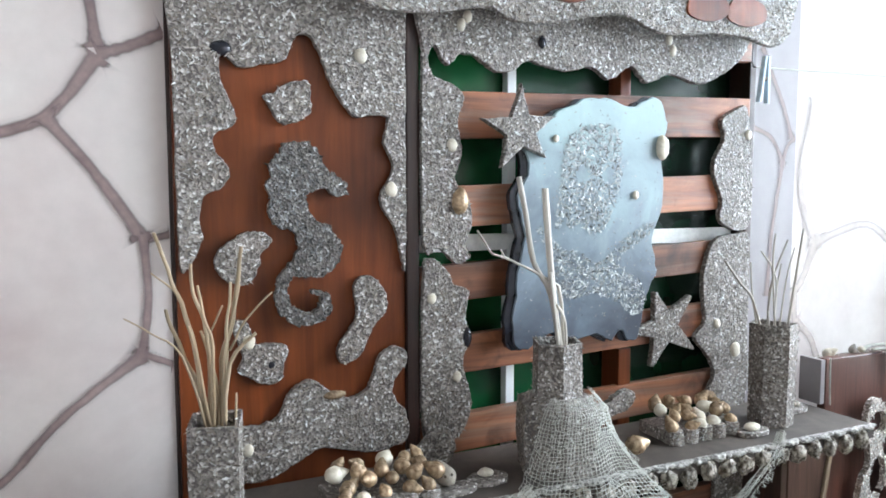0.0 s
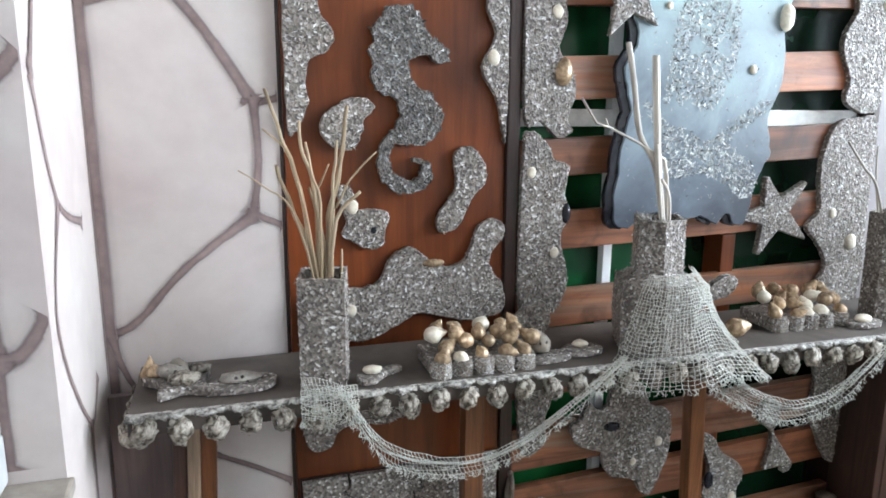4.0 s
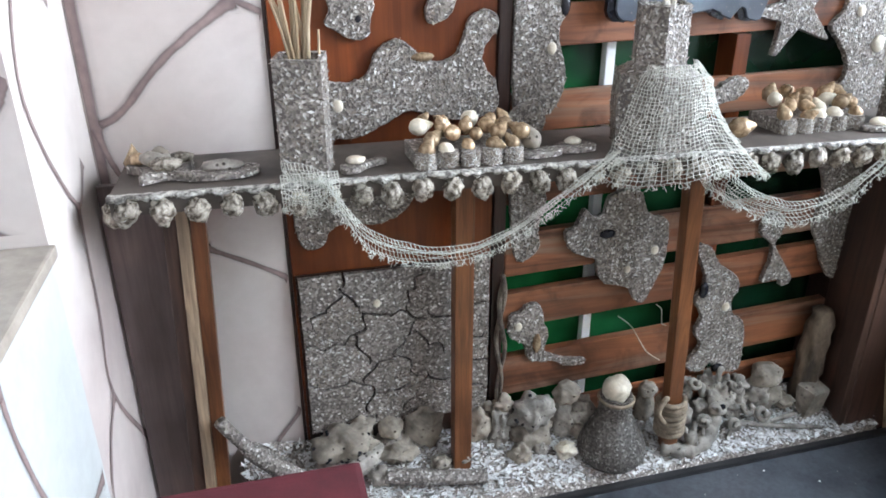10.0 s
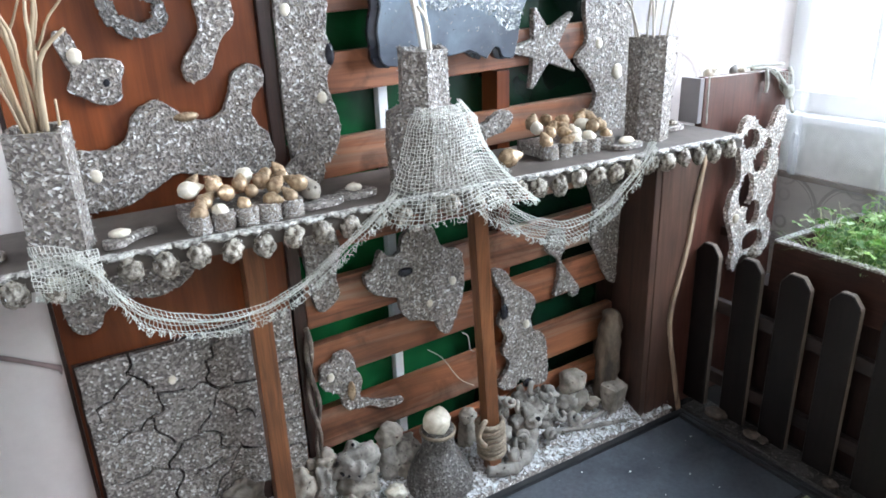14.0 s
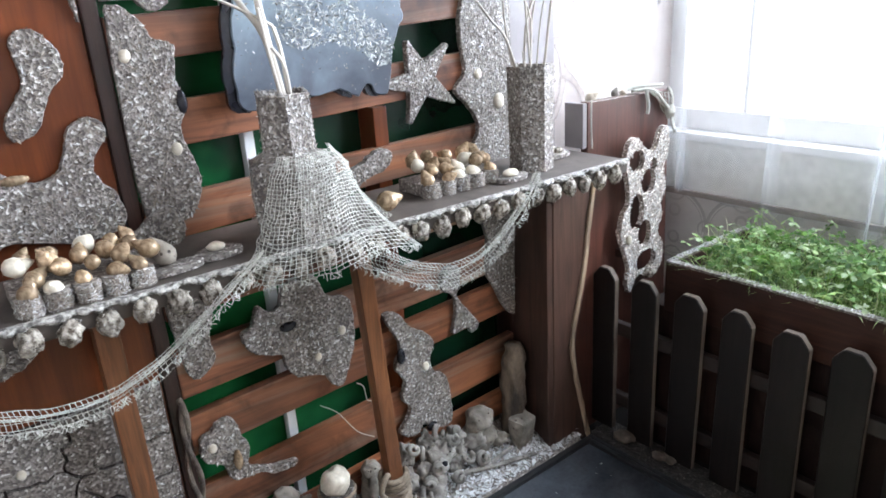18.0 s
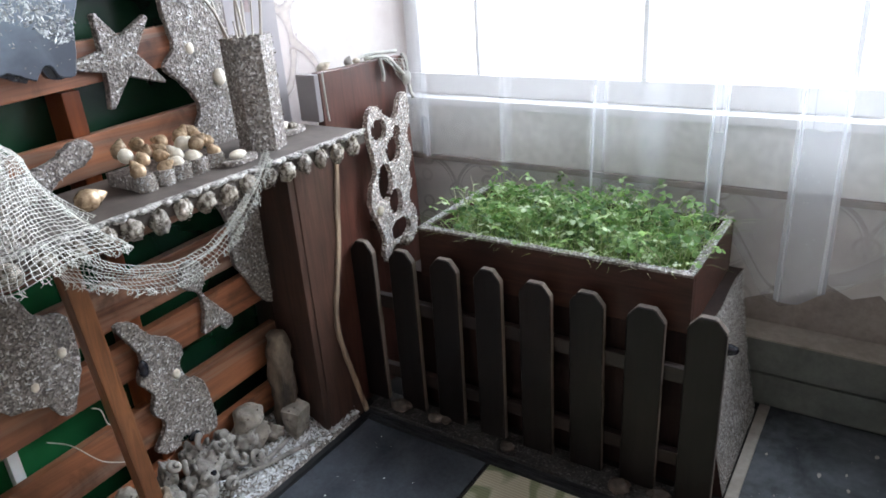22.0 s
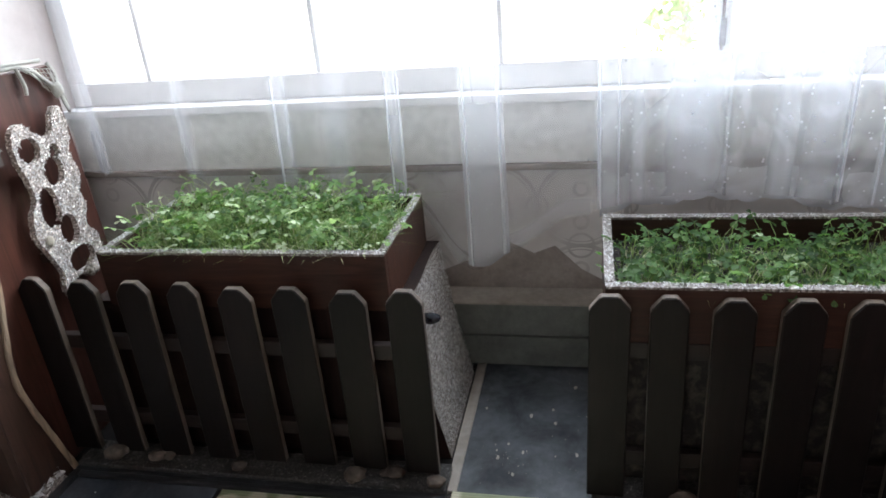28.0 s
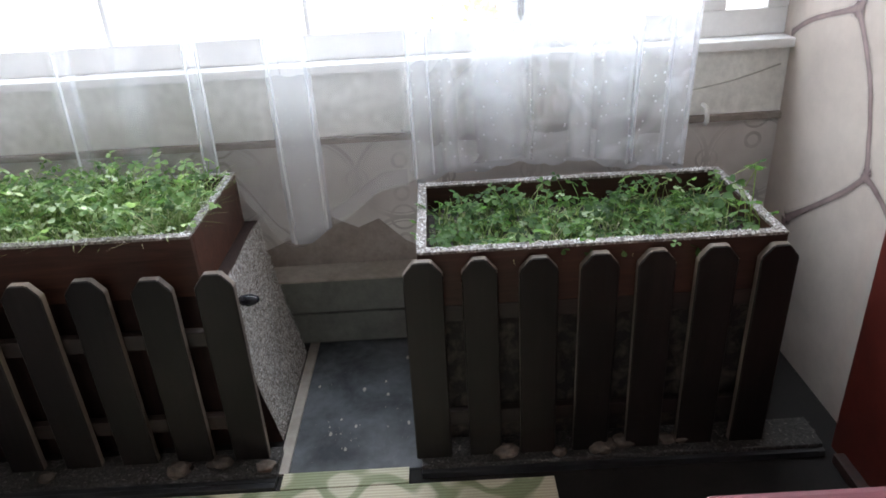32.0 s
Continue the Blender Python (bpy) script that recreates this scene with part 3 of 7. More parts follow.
def pitted_stone(m, scale, reach):
    """Small worm-bored pits in soft stone: sunk by bump, their shade darkened into the colour."""
    nt = m.node_tree
    b = nt.nodes["Principled BSDF"]
    v = nt.nodes.new("ShaderNodeTexVoronoi")
    v.inputs["Scale"].default_value = scale
    nt.links.new(coords(nt), v.inputs["Vector"])
    where = ramp(nt, noisy(nt, coords(nt), 28, 3), [(0.45, (0, 0, 0)), (0.6, (1, 1, 1))])
    hole = blend(nt, where, (1.0, 1.0, 1.0), ramp(nt, v.outputs["Distance"], [(reach * 0.6, (0.16, 0.13, 0.11)), (reach, (1, 1, 1))]))
    nt.links.new(blend(nt, 1.0, b.inputs["Base Color"].links[0].from_socket, hole, 'MULTIPLY'), b.inputs["Base Color"])
    relief(nt, b, hole, 0.8, 0.004)


pitted_stone(ROCK, 75, 0.24)
pitted_stone(CORAL, 95, 0.27)

# ---- the room ----
st = dict(kind="structure")
floor = tagged(part("floor", box(-0.4, 2.2, -2.3, 0.3, -0.1, 0.0), FLOORDARK), "dark brown-black vinyl floor, scuffed and dusty", "floor", **st)
tagged(part("floor_gap", box(1.5, 1.98, -1.245, -0.955, 0.0, 0.004), GREYLINO, None), "blue-grey vinyl strip with white paint spots", "floor", **st)
wn_ = tagged(part("wall_north", box(-0.4, 0.2, 0.0, 0.15, 0, 2.5), STONE), "cream wall painted with large stones and mauve joints", "wall", **st)
tagged(part("wall_north_back", box(0.2, 1.37, 0.075, 0.15, 0, 2.5), PLASTER), "plain wall behind the slatted screen", "wall", **st)
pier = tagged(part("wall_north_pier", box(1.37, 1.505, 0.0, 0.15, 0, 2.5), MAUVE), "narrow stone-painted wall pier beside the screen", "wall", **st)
wne = tagged(part("wall_north_end", box(1.505, 2.2, 0.06, 0.15, 0, 2.5), STONE), "bright stone-painted wall by the window", "wall", **st)
ww = tagged(part("wall_west", box(-0.4, -0.07, -0.3, 0.0, 0, 2.5), STONE), "stone-painted wall between window and corner", "wall", **st)
tagged(part("wall_west_low", box(-0.4, -0.07, -1.05, -0.3, 0, 0.695), SIDEWHITE), "white wall under the side window", "wall", **st)
# out of view: made-up dark wood that keeps bounced light off the pickets
tagged(part("wall_west_panel", box(-0.4, -0.07, -2.3, -1.05, 0, 0.695), BOARD), "unseen stretch of wall under the side window, dark brown to cut bounced light", "wall", **st)
tagged(part("wall_west_top", box(-0.4, -0.07, -1.75, -0.3, 2.0, 2.5), WHITE), "white wall over the side window", "wall", **st)
# out of view too, dark for the same weaker bounce
tagged(part("wall_west_end", box(-0.4, -0.07, -2.3, -1.75, 0.695, 2.5), BOARD), "unseen end of the side wall, dark brown to cut bounced light", "wall", **st)
ws = tagged(part("wall_south", box(-0.4, 2.2, -2.3, -2.05, 0, 2.5), BEIGESTONE), "cream wall painted with large stones", "wall", **st)
tagged(part("wall_east_low", box(2.0, 2.2, -2.05, 0.06, 0, 0.5), BROWNPLASTER), "bare brown plaster parapet under the window", "wall", **st)
tagged(part("wall_east_top", box(2.0, 2.2, -2.05, 0.06, 2.15, 2.5), WHITE), "white wall over the window", "wall", **st)
# unseen ceiling, its plaster darkened to weaken the fill light
tagged(part("ceiling", box(-0.4, 2.2, -2.3, 0.15, 2.5, 2.6), PLASTER), "unseen ceiling, dull grey to cut bounced light", "ceiling", **st)
tagged(part("parapet_board", box(1.994, 2.2, -2.05, 0.06, 0.515, 0.655, 0.003), OLDWHITE), "aged white board under the window frame", "trim", **st)
tagged(part("parapet_ledge", box(1.985, 2.1, -2.05, 0.06, 0.5, 0.515, 0.002), BROWNPLASTER), "grey ledge under the white board", "trim", **st)
tagged(part("window_ledge", box(1.975, 2.2, -2.05, 0.06, 0.655, 0.675, 0.004), WHITE), "white window ledge", "trim", **st)

# peeling wallpaper with a torn lower edge
tear = [(0.06, 0.16), (-0.3, 0.17), (-0.7, 0.2), (-0.86, 0.24), (-0.93, 0.27), (-0.98, 0.275), (-1.03, 0.32), (-1.09, 0.29), (-1.14, 0.31), (-1.2, 0.25),
        (-1.27, 0.21), (-1.6, 0.23), (-2.05, 0.2), (-2.05, 0.5), (-1.0, 0.5), (0.06, 0.5)]
bm = bmesh.new()
vs = [bm.verts.new((2.0, y, z)) for y, z in tear]
f = bm.faces.new(vs)
r = bmesh.ops.extrude_face_region(bm, geom=[f])
for v in r["geom"]:
    if isinstance(v, bmesh.types.BMVert):
        v.co.x = 1.997
bmesh.ops.triangulate(bm, faces=[q for q in bm.faces if len(q.verts) > 4])
bmesh.ops.recalc_face_normals(bm, faces=bm.faces)
tagged(part("wallpaper", bm, PAPER), "faded grey patterned wallpaper, torn along the bottom", "wallpaper", **st)
step = thing("step_ledge", "low green-grey wooden ledge against the wall under the window", "ledge", kind="structure")
part("board", box(1.925, 2.0, -2.04, 0.05, 0.104, 0.19, 0.005), STEPBOARD, step)
# black piece added so the gaps between the boards read as shade
part("backing", box(1.945, 2.0, -2.04, 0.05, 0.0, 0.1035), BLACK, step)
part("board", box(1.93, 1.9445, -2.04, 0.05, 0.016, 0.096, 0.004), STEPBOARD, step)
part("board", box(1.918, 2.0, -2.04, 0.05, 0.1905, 0.1955, 0.002), SILL, step)


def joints(name, lines, to_world, parent, normal, mat=None, lim=(-9, 9)):
    """Painted mortar lines: ribbons a hair proud of the wall, wider where they meet."""
    verts, faces = [], []
    rnd = random.Random(len(lines))
    for line in lines:
        width, pts = line[0], spline(line[1:], 6, False)
        k = len(pts)
        base = len(verts)
        for i, p in enumerate(pts):
            d = (pts[min(i + 1, k - 1)] - pts[max(i - 1, 0)]).normalized()
            s = Vector((-d.y, d.x))
            e = abs(2 * i / (k - 1) - 1)
            w = width * (0.36 + 0.5 * e ** 7 + rnd.uniform(-0.04, 0.04))
            rise = Vector(normal) * 0.00025 * lines.index(line)
            w *= 1.9
            verts += [Vector(to_world(Vector((min(max(q.x, lim[0]), lim[1]), q.y)))) + rise for q in (p + s * w, p, p - s * w)]
        faces += [(base + 3 * i + j, base + 3 * i + j + 1, base + 3 * i + j + 4, base + 3 * i + j + 3) for i in range(k - 1) for j in (0, 1)]
    ob = pydata(name, [tuple(v) for v in verts], faces, mat or JOINT, parent)
    ob.data.attributes.new("thickness", 'FLOAT', 'POINT').data.foreach_set("value", [0.0, 1.0, 0.0] * (len(verts) // 3))


north = [(0.022, (0.11, 1.38), (0.1, 1.46), (0.07, 1.6)), (0.024, (0.11, 1.37), (0.15, 1.385), (0.2, 1.41)), (0.024, (0.11, 1.37), (0.04, 1.28), (-0.07, 1.245)),
         (0.022, (0.04, 1.285), (0.1, 1.21), (0.16, 1.115)), (0.016, (0.16, 1.11), (0.2, 1.12)), (0.017, (0.16, 1.12), (0.165, 1.03), (0.155, 0.945)),
         (0.015, (0.155, 0.945), (0.2, 0.925)), (0.017, (0.155, 0.945), (0.05, 0.865), (-0.02, 0.79), (-0.06, 0.77)),
         (0.012, (0.07, 0.56), (0.13, 0.53), (0.2, 0.49)), (0.01, (0.2, 0.22), (0.13, 0.13), (0.08, 0.07)), (0.034, (-0.065, 1.6), (-0.066, 1.24), (-0.064, 0.8), (-0.066, 0.3), (-0.066, 0.0)),
         (0.012, (-0.06, 0.77), (-0.03, 0.68), (0.07, 0.56))]
joints("painted_joint", north, lambda p: (p.x, -0.0009, p.y), wn_, (0, -1, 0), lim=(-0.07, 0.196))
joints("painted_joint", [(0.015, (1.37, 1.318), (1.425, 1.3), (1.465, 1.25)), (0.013, (1.465, 1.25), (1.48, 1.285), (1.503, 1.3)), (0.013, (1.465, 1.25), (1.45, 1.16), (1.437, 1.08), (1.43, 0.95)), (0.014, (1.49, 1.3), (1.46, 1.37), (1.425, 1.43), (1.39, 1.49))],
       lambda p: (p.x, -0.0009, p.y), pier, (0, -1, 0), lim=(1.371, 1.504))
joints("painted_joint", [(0.03, (1.52, 1.02), (1.545, 0.96), (1.58, 0.94), (1.62, 0.97), (1.66, 1.06)), (0.027, (1.585, 0.94), (1.6, 0.86), (1.575, 0.78), (1.53, 0.75), (1.515, 0.7)), (0.027, (1.545, 0.96), (1.53, 0.85), (1.53, 0.75)),
                         (0.027, (1.6, 0.87), (1.66, 0.82), (1.7, 0.72)), (0.027, (1.66, 1.06), (1.6, 1.2), (1.64, 1.4)), (0.027, (1.66, 1.06), (1.85, 1.1), (1.98, 1.02))],
       lambda p: (p.x, 0.0591, p.y), wne, (0, -1, 0), PALEJOINT)
wl = bpy.data.objects["wall_west_low"]
joints("painted_joint", [(0.013, (-0.526, 0.69), (-0.522, 0.6), (-0.483, 0.474), (-0.42, 0.4), (-0.31, 0.38)), (0.013, (-0.483, 0.474), (-0.6, 0.35), (-0.62, 0.1)), (0.013, (-0.526, 0.66), (-0.65, 0.64), (-0.8, 0.69))],
       lambda p: (-0.0691, p.x, p.y), wl, (1, 0, 0))
joints("painted_joint", [(0.013, (-0.275, 1.14), (-0.21, 1.0), (-0.08, 0.955)), (0.012, (-0.21, 1.0), (-0.27, 0.86), (-0.15, 0.7), (-0.08, 0.74)),
                         (0.013, (-0.15, 0.7), (-0.16, 0.55), (-0.18, 0.42), (-0.02, 0.22)), (0.013, (-0.18, 0.42), (-0.28, 0.35), (-0.4, 0.1)), (0.014, (-0.15, 1.5), (-0.2, 1.3), (-0.275, 1.14))],
       lambda p: (-0.0691, p.x, p.y), ww, (1, 0, 0), lim=(-0.299, 0.0))
joints("painted_joint", [(0.026, (-0.128, 1.3), (-0.126, 1.0), (-0.124, 0.84)), (0.022, (-0.124, 0.845), (-0.1, 0.85), (-0.07, 0.89)), (0.022, (-0.124, 0.845), (-0.124, 0.72)),
                         (0.026, (-0.126, 1.1), (-0.1, 1.13), (-0.07, 1.16))], lambda p: (p.x, -0.3009, p.y), ww, (0, -1, 0), lim=(-0.3, -0.071))
joints("painted_joint", [(0.016, (2.0, 0.68), (1.92, 0.72), (1.77, 0.76)), (0.018, (1.77, 0.76), (1.69, 0.64), (1.645, 0.49)), (0.018, (1.645, 0.49), (1.71, 0.43), (1.89, 0.3)),
                         (0.018, (1.645, 0.49), (1.58, 0.46), (1.5, 0.4)), (0.016, (1.77, 0.76), (1.7, 0.9), (1.8, 1.1)), (0.016, (1.89, 0.3), (1.9, 0.15), (1.85, 0.02)),
                         (0.016, (1.5, 0.4), (1.3, 0.5), (1.1, 0.45))], lambda p: (p.x, -2.0491, p.y), ws, (0, 1, 0), lim=(0.0, 1.999))


# ---- windows ----
def window(name, label, y0, y1, z0, z1, x0, x1, posts, paint):
    w = thing(name, label, "window", kind="structure")
    part("window_frame", box(x0, x1, y0, y1, z0, z0 + 0.055, 0.004), paint, w)
    part("window_frame", box(x0, x1, y0, y1, z1 - 0.05, z1, 0.004), paint, w)
    for y, width in posts:
        part("window_post", box(x0 + 0.001, x1 - 0.001, y - width / 2, y + width / 2, z0 + 0.055, z1 - 0.05, 0.004), paint, w)
    ys = [y for y, _ in posts]
    for a, b in zip(ys, ys[1:]):
        xm = (x0 + x1) / 2
        g = part("pane", box(xm - 0.002, xm + 0.002, a, b, z0 + 0.055, z1 - 0.05), GLASS, w)
        g.visible_shadow = False
    return w


e = window("window_1", "wide white-framed window behind a sheer curtain", -2.05, 0.06, 0.675, 2.15, 2.03, 2.08,
           [(0.04, 0.05), (-0.165, 0.012), (-0.605, 0.013), (-1.028, 0.012), (-1.478, 0.042), (-1.89, 0.055), (-2.03, 0.05)], WHITE)
part("sash_seam", box(2.0265, 2.03, -1.483, -1.477, 0.735, 2.05, 0.001), REDBOARD, e, "dark red-brown seam between the sashes")
part("window_latch", box(2.018, 2.0262, -1.486, -1.474, 0.745, 0.8, 0.002), BAR, e, "dark metal latch")
w = window("window_2", "white-framed side window over a stone sill", -1.75, -0.302, 0.71, 2.0, -0.175, -0.125, [(-1.73, 0.05), (-1.02, 0.06), (-0.33, 0.055)], SIDEWHITE)
for z in (0.757, 0.772):
    part("glazing_bead", box(-0.1115, -0.108, -0.96, -0.38, z, z + 0.006, 0.001), SIDEWHITE, w)
for y in (-0.405, -0.385):
    part("glazing_bead", box(-0.112, -0.1085, y - 0.003, y + 0.003, 0.795, 1.92, 0.001), SIDEWHITE, w)
part("sash", box(-0.15, -0.112, -0.98, -0.365, 0.752, 0.79, 0.004), SIDEWHITE, w)
part("sash", box(-0.15, -0.1125, -0.42, -0.365, 0.7905, 1.94, 0.004), SIDEWHITE, w)
bm = box(-0.2, -0.062, -1.75, -0.3, 0.69, 0.705, 0.004)
for v in bm.verts:
    if v.co.x > -0.1:
        v.co.x += 0.03 * min(1, max(0, -(v.co.y + 0.3) / 0.4))
tagged(part("window_sill", bm, SILL), "grey-brown stone window sill", "sill", **st)


# ---- the decorated wall ----
door = thing("door_panel", "dark red-brown veneered panel decked with shell-grit shapes", "panel")
part("panel", box(0.203, 0.564, -0.006, 0.07, 0.06, 1.72, 0.002), DOOR, door)
part("edge_strip", box(0.197, 0.2025, -0.004, 0.07, 0.06, 1.72), BAR, door, "thin dark edge")
part("stile", box(0.565, 0.588, -0.014, 0.07, 0.05, 1.72, 0.003), BAR, door, "dark upright stile")

screen = thing("slat_screen", "screen of reddish wooden slats before a green sheet", "screen")
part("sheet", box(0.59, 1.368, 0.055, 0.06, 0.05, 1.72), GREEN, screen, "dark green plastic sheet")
part("batten", box(0.782, 0.8, 0.03, 0.05, 0.06, 1.72, 0.002), WHITE, screen, "white upright batten")
part("stud", box(1.02, 1.05, -0.004, 0.05, 0.06, 0.87, 0.003), DOOR, screen, "red-brown upright stud")
part("stud", box(1.025, 1.05, 0.012, 0.05, 0.87, 1.72, 0.003), DOOR, screen, "red-brown upright stud")
part("side_stud", box(1.352, 1.369, -0.006, 0.05, 0.06, 1.72, 0.002), BAR, screen)
for i, (z0, z1) in enumerate(((0.07, 0.13), (0.18, 0.268), (0.335, 0.41), (0.445, 0.53), (0.585, 0.65), (0.715, 0.782), (0.858, 0.926), (0.99, 1.055), (1.12, 1.192), (1.272, 1.352),
                              (1.43, 1.5), (1.58, 1.65))):
    bm = box(0.5905, 1.351, -0.009, 0.011, z0, z1, 0.003)
    for v in bm.verts:
        v.co.z += 0.026 * (v.co.x - 0.6) / 0.75 + 0.003 * math.sin(v.co.x * 5 + i)
    part("slat", bm, SLAT, screen)
part("pale_strip", box(0.6, 1.34, 0.022, 0.028, 1.075, 1.105, 0.001), OLDWHITE, screen, "pale strip behind the slats")


def cutout(name, label, pts, y=-0.0105, thick=0.011, seed=0, n=5, group="shell-grit cut-outs", holes=(), wob=0.002, per=30000, base=None, chips=None):
    """A hand-cut plate faced with crushed shell, on the wall."""
    o = spline([Vector((a, b)) for a, b in pts], n)
    o = [a.lerp(b, t) for a, b in zip(o, o[1:] + o[:1]) for t in (0.0, 0.5)]
    o = [p + Vector((noise.noise(Vector((p.x * 90, p.y * 90, seed))) + 0.6 * noise.noise(Vector((p.x * 260, p.y * 260, seed))), noise.noise(Vector((p.x * 90, p.y * 90, seed + 9))) + 0.6 * noise.noise(Vector((p.x * 260, p.y * 260, seed + 9))))) * wob for p in o]
    th = thing(name, label, "wall decoration", group)
    face = part("plate", plate(o, y - thick, y, 0.0015), base or GRITDARK, th)
    facing = plate_chips(o, y - thick, face, seed + 100, per, holes)
    if chips:
        facing.data.materials[0] = chips
    return th


def dot(parent, name, x, z, y, r, mat, seed, sx=1.0, sz=1.2, label=""):
    """A shell or pebble glued to the front of a plate."""
    if parent.type == 'EMPTY' and parent.children:
        parent = parent.children[0]
    ob = part(name, lump(r * sx, r * 0.6, r * sz, seed, 0.12, 2), mat, parent, label, True)
    ob.location = (x, y, z)
    return ob


Y1 = -0.0205
c = cutout("grit_border", "wavy shell-grit border framing the brown panel", [
    (0.205, 1.62), (0.4, 1.62), (0.56, 1.62), (0.561, 1.45), (0.561, 1.3), (0.561, 1.15), (0.559, 1.05), (0.55, 1.09), (0.54, 1.125), (0.515, 1.17), (0.54, 1.22), (0.523, 1.26),
    (0.53, 1.302), (0.5, 1.303), (0.475, 1.3), (0.452, 1.325), (0.432, 1.358), (0.42, 1.392), (0.402, 1.42), (0.382, 1.415), (0.366, 1.382), (0.34, 1.373), (0.302, 1.364), (0.285, 1.376),
    (0.272, 1.385), (0.27, 1.35), (0.284, 1.315), (0.292, 1.29), (0.283, 1.275), (0.26, 1.265), (0.262, 1.24), (0.28, 1.215), (0.273, 1.19), (0.245, 1.175), (0.236, 1.14),
    (0.24, 1.11), (0.215, 1.065), (0.207, 1.1), (0.206, 1.35)], seed=1, n=4)
dot(c, "pebble", 0.485, 1.395, Y1, 0.011, IVORY, 1)
dot(c, "pebble", 0.535, 1.185, Y1, 0.011, IVORY, 2)
dot(c, "mussel_shell", 0.272, 1.39, Y1 + 0.004, 0.016, MUSSEL, 3, 1.2, 0.8, "black mussel shell")
cutout("grit_blob", "small rounded shell-grit shape on the brown panel", [(0.332, 1.325), (0.348, 1.33), (0.364, 1.343), (0.398, 1.352), (0.404, 1.33), (0.402, 1.3), (0.368, 1.284), (0.352, 1.29), (0.342, 1.308)], seed=2)
sea = [(0.362, 1.252), (0.388, 1.258), (0.408, 1.25), (0.424, 1.22), (0.456, 1.193), (0.46, 1.178), (0.441, 1.174), (0.422, 1.185), (0.398, 1.182), (0.392, 1.168), (0.405, 1.14), (0.428, 1.13),
       (0.441, 1.11), (0.451, 1.095), (0.44, 1.065), (0.415, 1.048), (0.384, 1.05), (0.366, 1.044), (0.362, 1.02), (0.37, 1.003), (0.392, 0.993), (0.41, 0.999), (0.417, 1.009), (0.41, 1.019),
       (0.398, 1.022), (0.402, 1.03), (0.422, 1.023), (0.432, 1.002), (0.42, 0.982), (0.4, 0.972), (0.372, 0.975), (0.354, 0.99), (0.343, 1.015), (0.347, 1.045), (0.358, 1.063), (0.37, 1.075),
       (0.378, 1.092), (0.376, 1.115), (0.36, 1.122), (0.346, 1.128), (0.334, 1.15), (0.338, 1.17), (0.331, 1.19), (0.34, 1.207), (0.334, 1.225), (0.35, 1.234)]
SEAGRIT = grit_material("charcoal_shell_grit", 0.5)
GREYCHIP = island_colours("charcoal_shell_bits", [(0.0, (0.045, 0.045, 0.047)), (0.25, (0.11, 0.11, 0.115)), (0.5, (0.2, 0.2, 0.205)), (0.75, (0.3, 0.305, 0.315)), (0.93, (0.58, 0.6, 0.62))], 0.2, 200, 0.5)
cutout("seahorse_relief", "dark shell-grit seahorse with a curled tail", sea, -0.014, 0.014, 3, 4, wob=0.006, base=SEAGRIT, chips=GREYCHIP)
cutout("grit_kidney", "kidney-shaped shell-grit piece on the brown panel", [(0.256, 1.07), (0.261, 1.092), (0.283, 1.11), (0.302, 1.12), (0.328, 1.12), (0.341, 1.106), (0.325, 1.088), (0.32, 1.066), (0.305, 1.042), (0.275, 1.046)], seed=4)
c = cutout("grit_ring", "lobed shell-grit piece with a dark hole and a pebble", [(0.28, 0.98), (0.298, 0.986), (0.307, 0.966), (0.312, 0.948), (0.342, 0.948), (0.362, 0.938), (0.355, 0.908), (0.35, 0.889),
           (0.328, 0.884), (0.302, 0.897), (0.286, 0.909), (0.293, 0.93)], seed=5, holes=((0.336, 0.914, 0.008),))
dot(c, "pebble", 0.303, 0.953, Y1, 0.01, IVORY, 4)
# a black lump stands in for the shade inside the hole
dot(c, "hole", 0.336, 0.914, Y1 + 0.003, 0.0085, MUSSEL, 5, 1, 1.2, "dark round hole")
cutout("grit_footprint", "footprint-shaped shell-grit piece on the brown panel", [(0.47, 1.03), (0.488, 1.045), (0.507, 1.04), (0.526, 1.012), (0.525, 0.985), (0.507, 0.966), (0.494, 0.944), (0.48, 0.916), (0.453, 0.904),
       (0.441, 0.915), (0.447, 0.94), (0.463, 0.96), (0.475, 0.985)], seed=6)
c = cutout("grit_hill", "hill-shaped shell-grit piece low on the panel", [(0.225, 0.81), (0.27, 0.825), (0.31, 0.82), (0.345, 0.83), (0.362, 0.865), (0.39, 0.883), (0.413, 0.875), (0.432, 0.858), (0.46, 0.846), (0.488, 0.855),
            (0.5, 0.875), (0.512, 0.91), (0.538, 0.924), (0.56, 0.915), (0.558, 0.89), (0.538, 0.865), (0.54, 0.835), (0.56, 0.81), (0.561, 0.765), (0.51, 0.75), (0.455, 0.76), (0.41, 0.77), (0.37, 0.75),
            (0.32, 0.732), (0.26, 0.735), (0.215, 0.74)], seed=7)
dot(c, "pebble", 0.298, 0.785, Y1, 0.009, IVORY, 6)
dot(c, "shell", 0.435, 0.855, Y1, 0.012, GOLD, 7, 1.6, 0.6)
strip = "wavy shell-grit strip on the slatted screen"
c = cutout("grit_strip", strip, [(0.592, 1.41), (0.61, 1.375), (0.65, 1.36), (0.668, 1.34), (0.656, 1.3), (0.664, 1.25), (0.652, 1.2), (0.678, 1.165), (0.684, 1.13), (0.672, 1.09), (0.681, 1.068), (0.655, 1.058),
            (0.622, 1.085), (0.592, 1.1)], -0.01, seed=8)
dot(c, "pebble", 0.645, 1.26, -0.021, 0.01, IVORY, 8)
